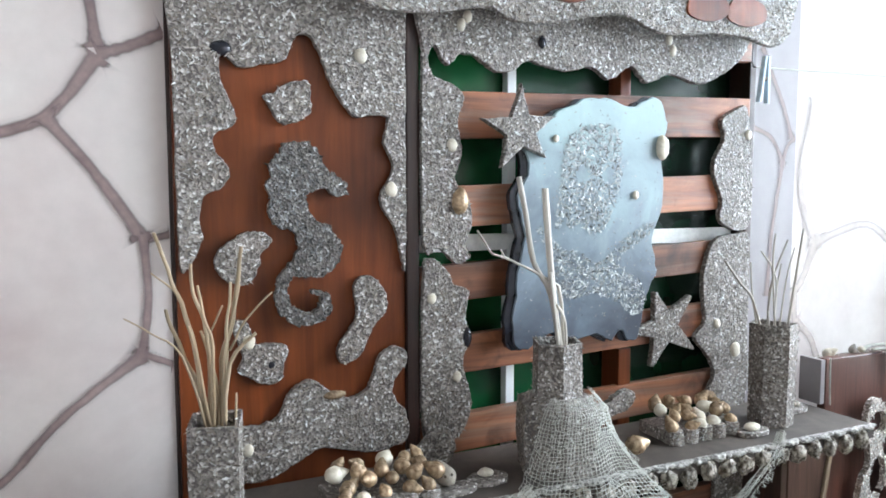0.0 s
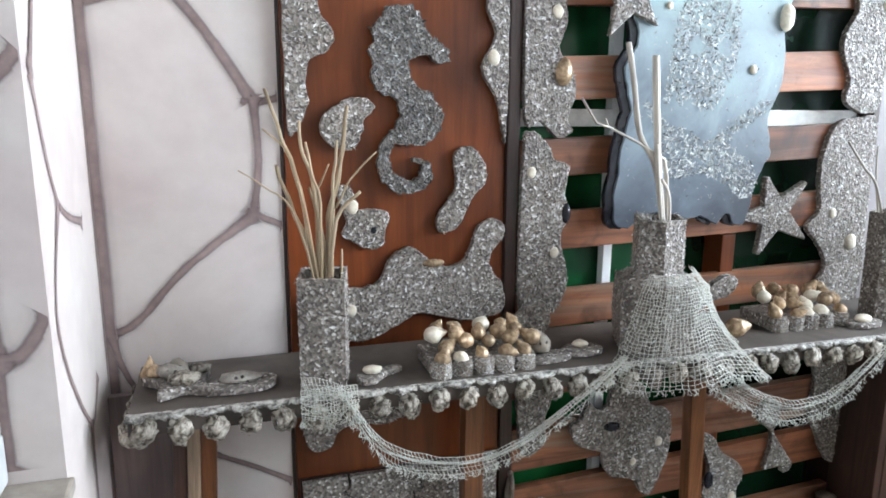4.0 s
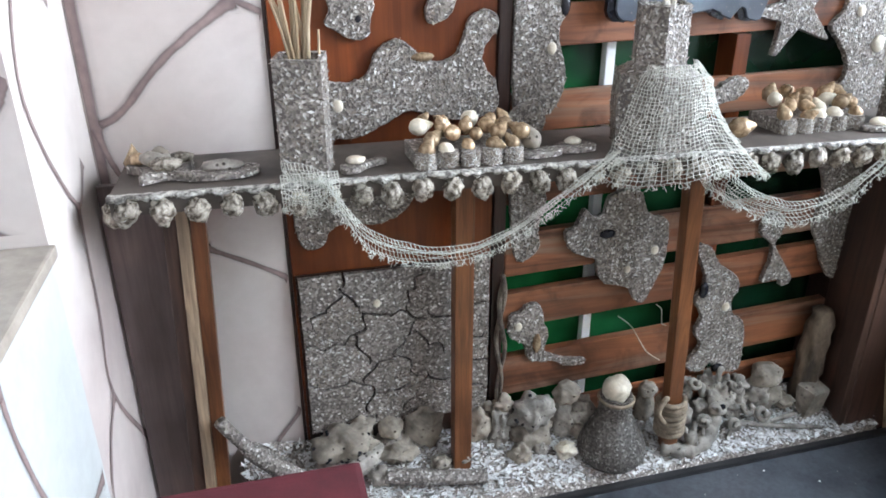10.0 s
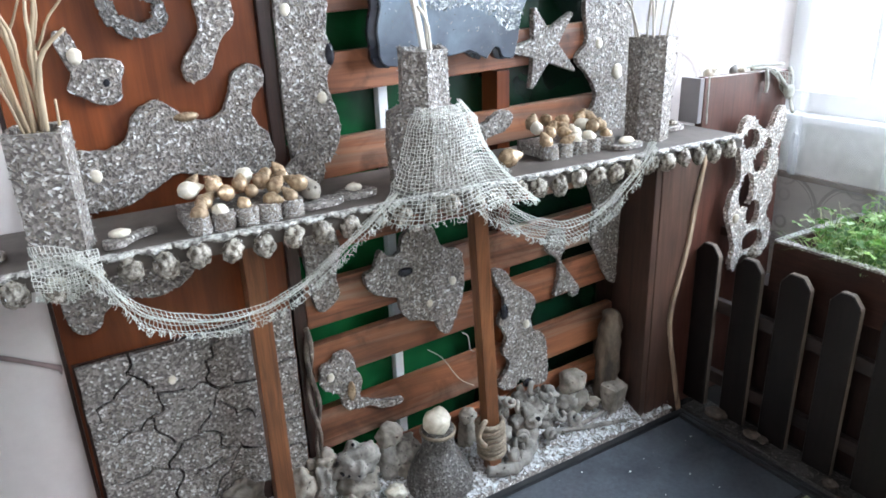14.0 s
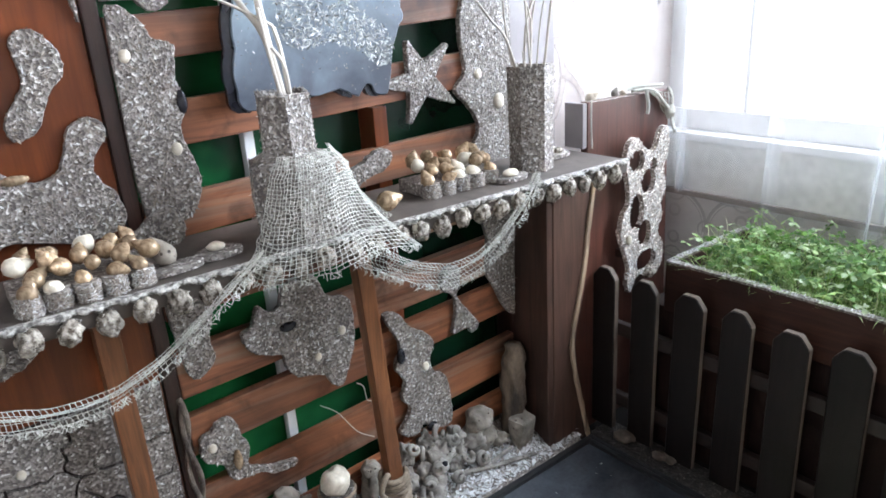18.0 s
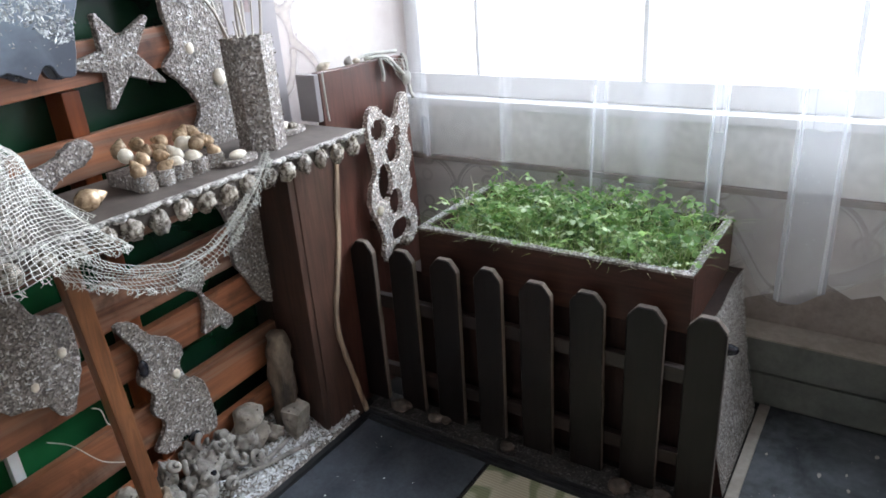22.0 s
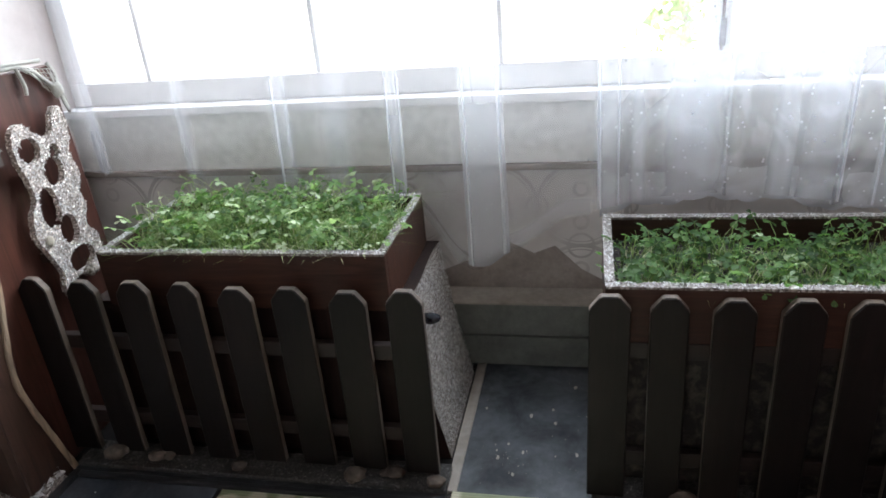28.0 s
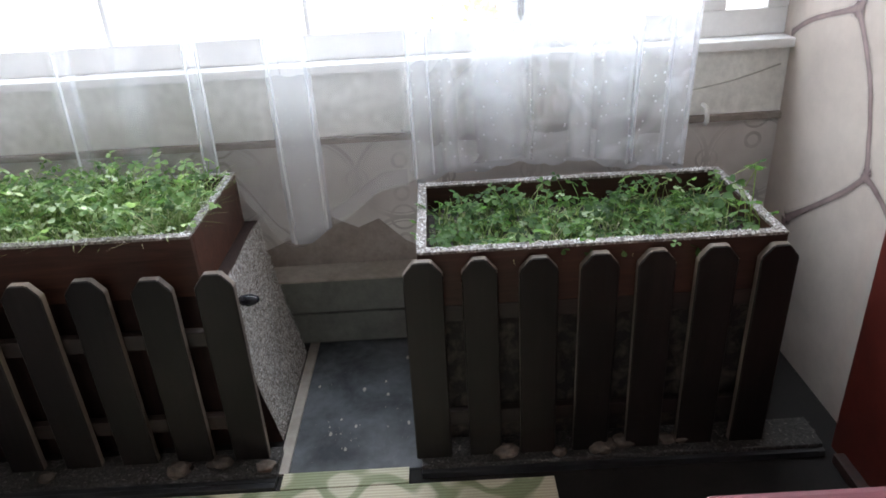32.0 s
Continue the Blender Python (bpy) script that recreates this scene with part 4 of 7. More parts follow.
dot(c, "shell", 0.66, 1.165, -0.022, 0.018, GOLD, 9, 0.9, 1.3, "brown conch shell")
c = cutout("grit_strip", strip, [(0.605, 1.07), (0.638, 1.045), (0.65, 1.022), (0.678, 1.01), (0.672, 0.965), (0.68, 0.925), (0.667, 0.885), (0.678, 0.842), (0.683, 0.802), (0.668, 0.762), (0.642, 0.748), (0.593, 0.765),
            (0.592, 1.03)], -0.01, seed=9)
dot(c, "pebble", 0.607, 1.0, -0.021, 0.0085, IVORY, 10)
dot(c, "pebble", 0.655, 0.86, -0.021, 0.0085, IVORY, 11)
dot(c, "mussel_shell", 0.675, 0.928, -0.02, 0.012, MUSSEL, 12, 0.7, 1.6, "black mussel shell")
c = cutout("grit_valance", "scalloped shell-grit valance across the top of the screen", [(0.592, 1.41), (0.612, 1.422), (0.635, 1.392), (0.66, 1.412), (0.69, 1.41), (0.722, 1.39), (0.758, 1.39), (0.793, 1.411), (0.83, 1.404), (0.88, 1.4),
            (0.93, 1.41), (0.972, 1.39), (1.02, 1.418), (1.062, 1.39), (1.12, 1.41), (1.19, 1.396), (1.24, 1.412), (1.3, 1.45), (1.33, 1.5), (1.33, 1.6), (0.9, 1.6), (0.592, 1.6)], -0.012, 0.012, seed=10)
for i, (x, z, m) in enumerate(((0.66, 1.46, IVORY), (0.672, 1.475, IVORY), (0.82, 1.445, MUSSEL), (1.11, 1.475, IVORY), (1.12, 1.455, IVORY))):
    dot(c, "pebble", x, z, -0.025, 0.009, m, 20 + i, 0.9, 1.3)
v2 = thing("grit_pelmet", "forward shell-grit pelmet with cut-out holes over the screen", "wall decoration", "shell-grit cut-outs")
o = spline([Vector(p) for p in [(0.45, 1.47), (0.56, 1.455), (0.67, 1.475), (0.72, 1.46), (0.78, 1.46), (0.88, 1.482), (0.95, 1.49), (1.03, 1.468), (1.1, 1.472), (1.16, 1.48), (1.24, 1.48), (1.31, 1.468), (1.345, 1.478),
                                (1.37, 1.52), (1.36, 1.6), (1.1, 1.62), (0.7, 1.62), (0.42, 1.6)]], 5)
part("plate", plate(o, -0.09, -0.078), GRITDARK, v2)
plate_chips(o, -0.09, v2, 61)
part("bracket", box(1.3, 1.34, -0.078, -0.0255, 1.5, 1.59), BAR, v2)
part("bracket", box(0.62, 0.66, -0.078, -0.0255, 1.5, 1.59), BAR, v2)
for x in (0.83, 1.14, 1.24):
    part("wood_inset", plate(spline([Vector(p) for p in ((x - 0.05, 1.51), (x, 1.498), (x + 0.05, 1.515), (x + 0.04, 1.545), (x - 0.03, 1.55))], 4), -0.094, -0.091, 0), DOOR, v2, "brown inset in the grit")
c = cutout("grit_strip", strip, [(1.3, 1.352), (1.332, 1.352), (1.35, 1.23), (1.348, 1.115), (1.305, 1.1), (1.262, 1.125), (1.266, 1.165), (1.243, 1.215), (1.245, 1.25), (1.268, 1.29), (1.26, 1.328)], -0.01, seed=11)
dot(c, "pebble", 1.335, 1.3, -0.021, 0.009, IVORY, 13)
c = cutout("grit_strip", strip, [(1.252, 1.082), (1.308, 1.092), (1.35, 1.08), (1.352, 0.91), (1.35, 0.727), (1.26, 0.727), (1.24, 0.752), (1.26, 0.8), (1.235, 0.845), (1.203, 0.88), (1.23, 0.912), (1.222, 0.97), (1.225, 1.03)], -0.01, seed=12)
dot(c, "pebble", 1.262, 0.905, -0.021, 0.009, IVORY, 14)
dot(c, "pebble", 1.315, 0.845, -0.022, 0.014, IVORY, 15)
cutout("starfish_relief", "five-armed shell-grit starfish on the screen", [(0.758, 1.365), (0.773, 1.312), (0.828, 1.312), (0.787, 1.282), (0.808, 1.24), (0.763, 1.258), (0.72, 1.222), (0.73, 1.276), (0.68, 1.303), (0.738, 1.308)],
       -0.049, 0.012, 13, 2, "shell starfish")
cutout("starfish_relief", "five-armed shell-grit starfish on the screen", [(1.092, 0.979), (1.098, 0.982), (1.131, 0.941), (1.186, 0.971), (1.19, 0.966), (1.154, 0.911), (1.201, 0.86), (1.198, 0.855), (1.132, 0.877), (1.092, 0.831), (1.086, 0.833), (1.092, 0.89), (1.03, 0.903), (1.029, 0.909), (1.091, 0.926)],
       -0.0105, 0.0125, 14, 1, "shell starfish")

blue = thing("blue_plaque", "ragged slate-blue glazed plaque with a grit octopus", "wall decoration")
o = spline([Vector(p) for p in [(0.812, 1.3), (0.775, 1.262), (0.782, 1.22), (0.76, 1.17), (0.775, 1.1), (0.758, 1.02), (0.753, 0.92), (0.778, 0.9), (0.81, 0.915), (0.842, 0.928), (0.88, 0.912), (0.94, 0.915),
                                (0.968, 0.9), (0.985, 0.918), (1.005, 0.9), (1.03, 0.9), (1.05, 0.985), (1.075, 1.03), (1.062, 1.09), (1.086, 1.17), (1.078, 1.25), (1.09, 1.31), (1.065, 1.358), (1.0, 1.34), (0.93, 1.352), (0.85, 1.328)]], 5)
o = [p + Vector((noise.noise(Vector((p.x * 60, p.y * 60, 3))), noise.noise(Vector((p.x * 60, p.y * 60, 7))))) * 0.006 for p in o]
part("plate", plate(o, -0.047, -0.0425, 0.0015), BLUE, blue)
# added black sheet: the shadow in the gap behind the plaque, as a shape
part("back_sheet", plate([p + Vector((-0.014, 0.002 * math.sin(p.y * 60))) for p in o], -0.042, -0.031, 0), MUSSEL, blue, "black sheet for the shadow in the gap behind the plaque")
for x, z in ((0.82, 1.25), (1.03, 1.25), (0.82, 0.98), (1.0, 0.98)):
    part("stand_off", box(x - 0.012, x + 0.012, -0.0305, -0.008, z - 0.012, z + 0.012), BAR, blue)
head = spline([Vector(p) for p in [(0.835, 1.118), (0.842, 1.174), (0.849, 1.234), (0.857, 1.273), (0.882, 1.293), (0.922, 1.306), (0.964, 1.3), (0.983, 1.267), (0.986, 1.221), (0.975, 1.175), (0.96, 1.135), (0.934, 1.103),
                                   (0.906, 1.106), (0.885, 1.124), (0.869, 1.109), (0.855, 1.129), (0.843, 1.107)]], 4)
arms = spline([Vector(p) for p in [(0.793, 1.124), (0.826, 1.107), (0.854, 1.079), (0.895, 1.072), (0.927, 1.051), (0.978, 1.083), (1.033, 1.117), (1.062, 1.126), (1.056, 1.105), (1.014, 1.076), (0.98, 1.047), (1.033, 1.01), (1.047, 0.973),
                                   (1.038, 0.949), (1.008, 0.948), (0.977, 0.973), (0.927, 0.99), (0.879, 0.986), (0.845, 0.993), (0.833, 1.028), (0.828, 1.062), (0.807, 1.096)]], 4)
for i, (shape, name) in enumerate(((head, "octopus_head"), (arms, "octopus_body"))):
    plate_chips(shape, -0.047, blue, 71 + i, 60000, ((0.894, 1.211, 0.014), (0.952, 1.212, 0.013)), 0.006, name).data.materials[0] = SEACHIP
    plate_chips(shape, -0.0482, blue, 171 + i, 24000, ((0.894, 1.211, 0.018), (0.952, 1.212, 0.017)), 0.006, name).data.materials[0] = SEACHIP
plate_chips(o, -0.047, blue, 73, 4200, size=0.003, name="shell_scatter")
dot(blue, "shell", 1.075, 1.265, -0.052, 0.016, IVORY, 16, 0.9, 1.5)
dot(blue, "pebble", 1.015, 1.175, -0.05, 0.007, IVORY, 17)
dot(blue, "pebble", 0.835, 1.275, -0.05, 0.006, IVORY, 18)

c = cutout("fish_relief", "shell-grit fish with a mussel eye on the slats", [(0.7, 0.53), (0.72, 0.54), (0.735, 0.572), (0.757, 0.556), (0.775, 0.562), (0.785, 0.592), (0.818, 0.603), (0.85, 0.595), (0.868, 0.553), (0.91, 0.535), (0.918, 0.5),
            (0.915, 0.44), (0.9, 0.402), (0.88, 0.362), (0.86, 0.368), (0.845, 0.395), (0.815, 0.408), (0.79, 0.415), (0.772, 0.44), (0.768, 0.468), (0.74, 0.478), (0.712, 0.495)], -0.018, 0.012, 15, 4, "shell fish")
dot(c, "mussel_shell", 0.785, 0.52, -0.031, 0.012, MUSSEL, 19, 1.4, 0.8, "black mussel shell")
dot(c, "pebble", 0.89, 0.475, -0.031, 0.008, IVORY, 30)
dot(c, "pebble", 0.835, 0.44, -0.031, 0.007, IVORY, 31)
c = cutout("coral_relief", "ragged shell-grit coral shape low on the slats", [(0.985, 0.47), (1.015, 0.468), (1.035, 0.44), (1.052, 0.42), (1.088, 0.395), (1.102, 0.365), (1.088, 0.335), (1.1, 0.3), (1.128, 0.28), (1.138, 0.22), (1.135, 0.16),
            (1.085, 0.165), (1.062, 0.19), (1.04, 0.17), (1.0, 0.19), (1.03, 0.235), (1.012, 0.27), (1.022, 0.31), (1.002, 0.345), (1.018, 0.39), (1.0, 0.435)], -0.018, 0.012, 16, 4)
dot(c, "mussel_shell", 1.015, 0.37, -0.031, 0.012, MUSSEL, 32, 0.8, 1.6, "black mussel shell")
dot(c, "pebble", 1.075, 0.325, -0.031, 0.009, IVORY, 33)
dot(c, "mussel_shell", 1.08, 0.175, -0.031, 0.012, MUSSEL, 34, 1.2, 0.9, "black mussel shell")
cutout("grit_bone", "bone-shaped shell-grit piece on the slats", [(1.138, 0.5), (1.155, 0.522), (1.188, 0.512), (1.188, 0.475), (1.178, 0.45), (1.205, 0.41), (1.235, 0.365), (1.215, 0.35), (1.2, 0.368), (1.162, 0.365), (1.172, 0.41), (1.17, 0.45), (1.14, 0.475)], seed=17)
c = cutout("grit_hook", "hook-shaped shell-grit piece with shells on the slats", [(0.6, 0.357), (0.606, 0.367), (0.623, 0.372), (0.635, 0.383), (0.655, 0.385), (0.667, 0.371), (0.673, 0.341), (0.682, 0.317), (0.68, 0.295), (0.675, 0.277), (0.697, 0.262), (0.727, 0.25), (0.767, 0.241), (0.758, 0.23), (0.721, 0.235), (0.698, 0.25), (0.655, 0.255), (0.641, 0.266), (0.635, 0.293), (0.617, 0.307), (0.6, 0.324)], seed=18)
dot(c, "shell", 0.657, 0.3, -0.026, 0.012, GOLD, 35, 0.7, 1.8)
dot(c, "pebble", 0.618, 0.34, -0.022, 0.008, IVORY, 36)
cutout("grit_fringe", "lobed shell-grit fringe under the shelf", [(0.215, 0.64), (0.26, 0.655), (0.33, 0.655), (0.42, 0.645), (0.4, 0.6), (0.35, 0.58), (0.31, 0.588), (0.275, 0.578), (0.255, 0.548), (0.222, 0.556)], seed=19)
cutout("grit_strip", strip, [(0.595, 0.65), (0.645, 0.65), (0.662, 0.59), (0.65, 0.545), (0.652, 0.5), (0.612, 0.478), (0.597, 0.55)], -0.01, seed=20)
cutout("grit_strip", strip, [(1.25, 0.65), (1.345, 0.65), (1.35, 0.47), (1.349, 0.42), (1.345, 0.352), (1.315, 0.38), (1.285, 0.44), (1.265, 0.48), (1.272, 0.55)], -0.01, seed=21)

# cracked shell-grit slabs on the lower panel
rnd = random.Random(5)


def cells(x0, x1, z0, z1, nx, nz):
    """Uneven polygons that fill a rectangle."""
    pts = [((x0 + (i + 0.5 + rnd.uniform(-0.36, 0.36)) * (x1 - x0) / nx), z0 + (k + 0.5 + rnd.uniform(-0.36, 0.36)) * (z1 - z0) / nz) for i in range(nx) for k in range(nz)]
    out = []
    for a in pts:
        poly = [Vector((x0, z0)), Vector((x1, z0)), Vector((x1, z1)), Vector((x0, z1))]
        for b in pts:
            if b is a:
                continue
            mid, n = (Vector(a) + Vector(b)) / 2, Vector(b) - Vector(a)
            keep = []
            for p, q in zip(poly, poly[1:] + poly[:1]):
                dp, dq = (p - mid).dot(n), (q - mid).dot(n)
                if dp <= 0:
                    keep.append(p)
                if (dp < 0) != (dq < 0) and dp != dq:
                    keep.append(p + (q - p) * (dp / (dp - dq)))
            poly = keep
            if len(poly) < 3:
                break
        if len(poly) >= 3:
            out.append((Vector(a), poly))
    return out


crack = thing("cracked_grit_slab", "cracked shell-grit slabs covering the lower brown panel", "wall decoration")
part("backing", box(0.208, 0.56, -0.011, -0.0065, 0.1, 0.495), BAR, crack, "dark backing in the cracks")
for x0, x1, z0, z1, nx, nz in ((0.21, 0.492, 0.165, 0.495, 3, 4), (0.515, 0.56, 0.12, 0.5, 1, 5)):
    for i, (mid, poly) in enumerate(cells(x0, x1, z0, z1, nx, nz)):
        fine = []
        for p, q in zip(poly, poly[1:] + poly[:1]):
            k = max(2, int((q - p).length / 0.006))
            fine += [p + (q - p) * j / k for j in range(k)]
        wig = []
        for p in fine:
            on_edge = min(p.x - x0, x1 - p.x, p.y - z0, z1 - p.y) < 0.002
            shift = Vector((noise.noise(Vector((p.x * 42, p.y * 42, 1))), noise.noise(Vector((p.x * 42, p.y * 42, 5))))) * (0.0 if on_edge else 0.02)
            d = (mid - p).normalized() * 0.0026
            wig.append(p + shift + d)
        slab = part("grit_slab", plate(wig, -0.019 - rnd.uniform(0, 0.003), -0.012, 0.0015), GRITDARK, crack)
        plate_chips(wig, -0.0195, slab, 200 + i + int(x0 * 100), 25000)
dot(crack, "pebble", 0.345, 0.43, -0.022, 0.007, IVORY, 37)

# ---- shelf ----
SZ = 0.722


def front(x):
    return -0.2 - 0.03 * x / 1.45


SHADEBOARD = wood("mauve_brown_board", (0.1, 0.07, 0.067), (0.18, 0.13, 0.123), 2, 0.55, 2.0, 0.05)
RUFFLE = mottled("pale_ruffled_edging", (0.07, 0.062, 0.054), (0.62, 0.59, 0.54), 120, 300, 0.3, 0.9, 0.003, spread=(0.4, 0.66))
shelf = thing("shelf", "narrow dusty shelf edged with a row of lacquered grey shells", "shelf")
bm = bmesh.new()
n = 40
top = []
for i in range(n + 1):
    x = -0.02 + 1.49 * i / n
    top.append([bm.verts.new((x, -0.016, SZ)), bm.verts.new((x, front(x), SZ)), bm.verts.new((x, front(x), SZ - 0.026)), bm.verts.new((x, -0.016, SZ - 0.026))])
for a, b in zip(top, top[1:]):
    for j in range(4):
        bm.faces.new((a[j], a[(j + 1) % 4], b[(j + 1) % 4], b[j]))
bm.faces.new(top[0][::-1])
bm.faces.new(top[-1])
bmesh.ops.recalc_face_normals(bm, faces=bm.faces)
part("board", bm, SHELFTOP, shelf)
verts, faces = [], []
for i in range(520):
    x = -0.022 + 1.495 * i / 519
    w = 0.003 * math.sin(x * 146) + 0.005 * noise.noise(Vector((x * 110, 0, 0))) + 0.004 * noise.noise(Vector((x * 320, 5, 0)))
    y = front(x)
    verts += [(x, y + 0.008, SZ + 0.001 + 0.0015 * noise.noise(Vector((x * 80, 3, 0)))), (x, y - 0.003 + 0.5 * w, SZ + 0.0018 + 0.25 * w), (x, y - 0.0065 + 0.9 * w, SZ - 0.002 + 0.5 * w), (x, y - 0.003, SZ - 0.006 + 0.8 * w)]
for i in range(519):
    for j in range(3):
        a = 4 * i + j
        faces.append((a, a + 1, a + 5, a + 4))
pydata("ruffled_edge", verts, faces, RUFFLE, shelf, "ruffled pale edging", True)


def rib_shell(seed, r=0.0155):
    """A small ribbed cockle hanging with its hinge up."""
    bm = bmesh.new()
    bmesh.ops.create_icosphere(bm, subdivisions=3, radius=1)
    for v in bm.verts:
        a = math.atan2(v.co.x, -v.co.z)
        k = 1 + 0.13 * math.sin(10 * a) * max(0, -v.co.y) + 0.3 * noise.noise(v.co * 1.9 + Vector((seed, 0, 0))) + 0.2 * noise.noise(v.co * 4.5 + Vector((0, seed, 0)))
        v.co = (v.co.x * r * k, v.co.y * r * 0.8 * k, v.co.z * r * 1.18 * k)
    return bm


kinds = [part("shell", rib_shell(i * 5.1), FOIL, shelf, "", True) for i in range(5)]
for i in range(34):
    x = 0.0 + 0.0432 * i
    m = pose(x, front(x) - 0.004, SZ - 0.0205 - 0.002 * (i % 3), rnd.uniform(-25, 25), rnd.uniform(-30, 30), rnd.uniform(-40, 40))
    if i < 5:
        kinds[i].matrix_basis = m
    else:
        share(kinds[(i * 3) % 5], m, shelf)
for i in range(4):
    share(kinds[i], pose(-0.02, -0.055 - 0.043 * i, SZ - 0.028, 0, 0, 90), shelf)

rng = np.random.default_rng(77)
k = 34 * 30
which = rng.integers(0, 34, k)
d = rng.normal(0, 1, (k, 3))
d[:, 1] = -np.abs(d[:, 1])
d /= np.linalg.norm(d, axis=1)[:, None]
cx = 0.0432 * which
at = np.stack([cx, -0.204 - 0.03 * cx / 1.45, np.full(k, SZ - 0.0215)], 1) + d * np.array([0.0155, 0.0125, 0.018]) * 1.0
side = np.cross(d, np.array([0.2, 0.3, 1.0]))
side /= np.linalg.norm(side, axis=1)[:, None]
chip_mesh("shell_facing", at, d, side, rng, CHIP, shelf, 0.003, 0.5)
for x0, x1, y0, y1, m in ((0.064, 0.087, -0.095, -0.065, POST), (0.046, 0.0637, -0.1, -0.065, BARK), (0.026, 0.0457, -0.094, -0.06, BOARD)):
    bm = box(x0, x1, y0, y1, 0.0, SZ - 0.027, 0.003)
    for v in bm.verts:
        v.co.x += -0.045 * (SZ - v.co.z)
    part("leg_board", bm, m, shelf, "leg board with a bark edge")
part("side_board", box(-0.064, 0.03, -0.058, -0.044, 0.0, SZ - 0.027, 0.002), SHADEBOARD, shelf, "broad mauve-brown board")
part("leg", box(0.474, 0.508, -0.082, -0.052, 0.0, SZ - 0.027, 0.003), POST, shelf, "varnished wooden leg")
bm = box(0.872, 0.902, -0.135, -0.108, 0.0, SZ - 0.027, 0.003)
for v in bm.verts:
    v.co.x += 0.075 * (SZ - v.co.z)
    v.co.y += 0.04 * (SZ - v.co.z)
part("leg", bm, POST, shelf, "slanting varnished wooden leg")
rope = thing("rope_binding", "coil of hemp rope wound round the foot of the leg", "rope")
pts = []
for i in range(161):
    a = 2 * math.pi * i / 20
    z = 0.083 + 0.087 * i / 160 + 0.002 * math.sin(i * 0.23)
    cx = 0.887 + 0.075 * (SZ - z)
    cy = -0.1215 + 0.04 * (SZ - z)
    pts.append((cx + 0.027 * math.cos(a), cy + 0.025 * math.sin(a), z))
part("coil", tube(pts, 0.0062, 6), ROPE, rope, "", True)
part("loose_end", tube(spline([Vector(p) for p in ((0.915, -0.105, 0.175), (0.895, -0.125, 0.19), (0.88, -0.13, 0.165), (0.89, -0.14, 0.145))], 5, False), 0.006, 6), ROPE, rope, "", True)


# ---- vases and reeds ----
def vase(label, cx, cy, z0, profile, sides, twist, seed, name="vase", chips=25000, base=None, bits=None):
    th = thing(name, label, "vase", "shell-grit vases")
    prof = [(r, z0 + z) for r, z in profile]
    wall = prof + [(prof[-1][0] - 0.007, prof[-1][1]), (prof[-1][0] - 0.007, prof[-1][1] - 0.03)]
    bm = lathe(wall, sides, twist=twist, rough=0.03, seed=seed)
    for v in bm.verts:
        if v.co.z > prof[-1][1] - 0.001:
            v.co.z += 0.006 * noise.noise(Vector((v.co.x * 60, v.co.y * 60, seed)))
        v.co.x += cx
        v.co.y += cy
    ob = part("body", bm, base or GRITDARK, th)
    bm = bmesh.new()
    bm.from_mesh(ob.data)
    bmesh.ops.triangulate(bm, faces=bm.faces)
    rng = np.random.default_rng(seed)
    tri = np.array([[tuple(v.co) for v in f.verts] for f in bm.faces])
    bm.free()
    nrm = np.cross(tri[:, 1] - tri[:, 0], tri[:, 2] - tri[:, 0])
    area = np.linalg.norm(nrm, axis=1)
    nrm /= area[:, None] + 1e-12
    k = rng.choice(len(tri), int(area.sum() / 2 * chips), p=area / area.sum())
    u, v = rng.random((2, len(k), 1))
    fl = (u + v) > 1
    u, v = np.where(fl, 1 - u, u), np.where(fl, 1 - v, v)
    at = tri[k, 0] + u * (tri[k, 1] - tri[k, 0]) + v * (tri[k, 2] - tri[k, 0])
    nn = nrm[k]
    side = np.cross(nn, np.array([0.3, 0.2, 1.0]))
    side /= np.linalg.norm(side, axis=1)[:, None]
    chip_mesh("shell_facing", at, nn, side, rng, bits or CHIP, ob, 0.0058)
    return th


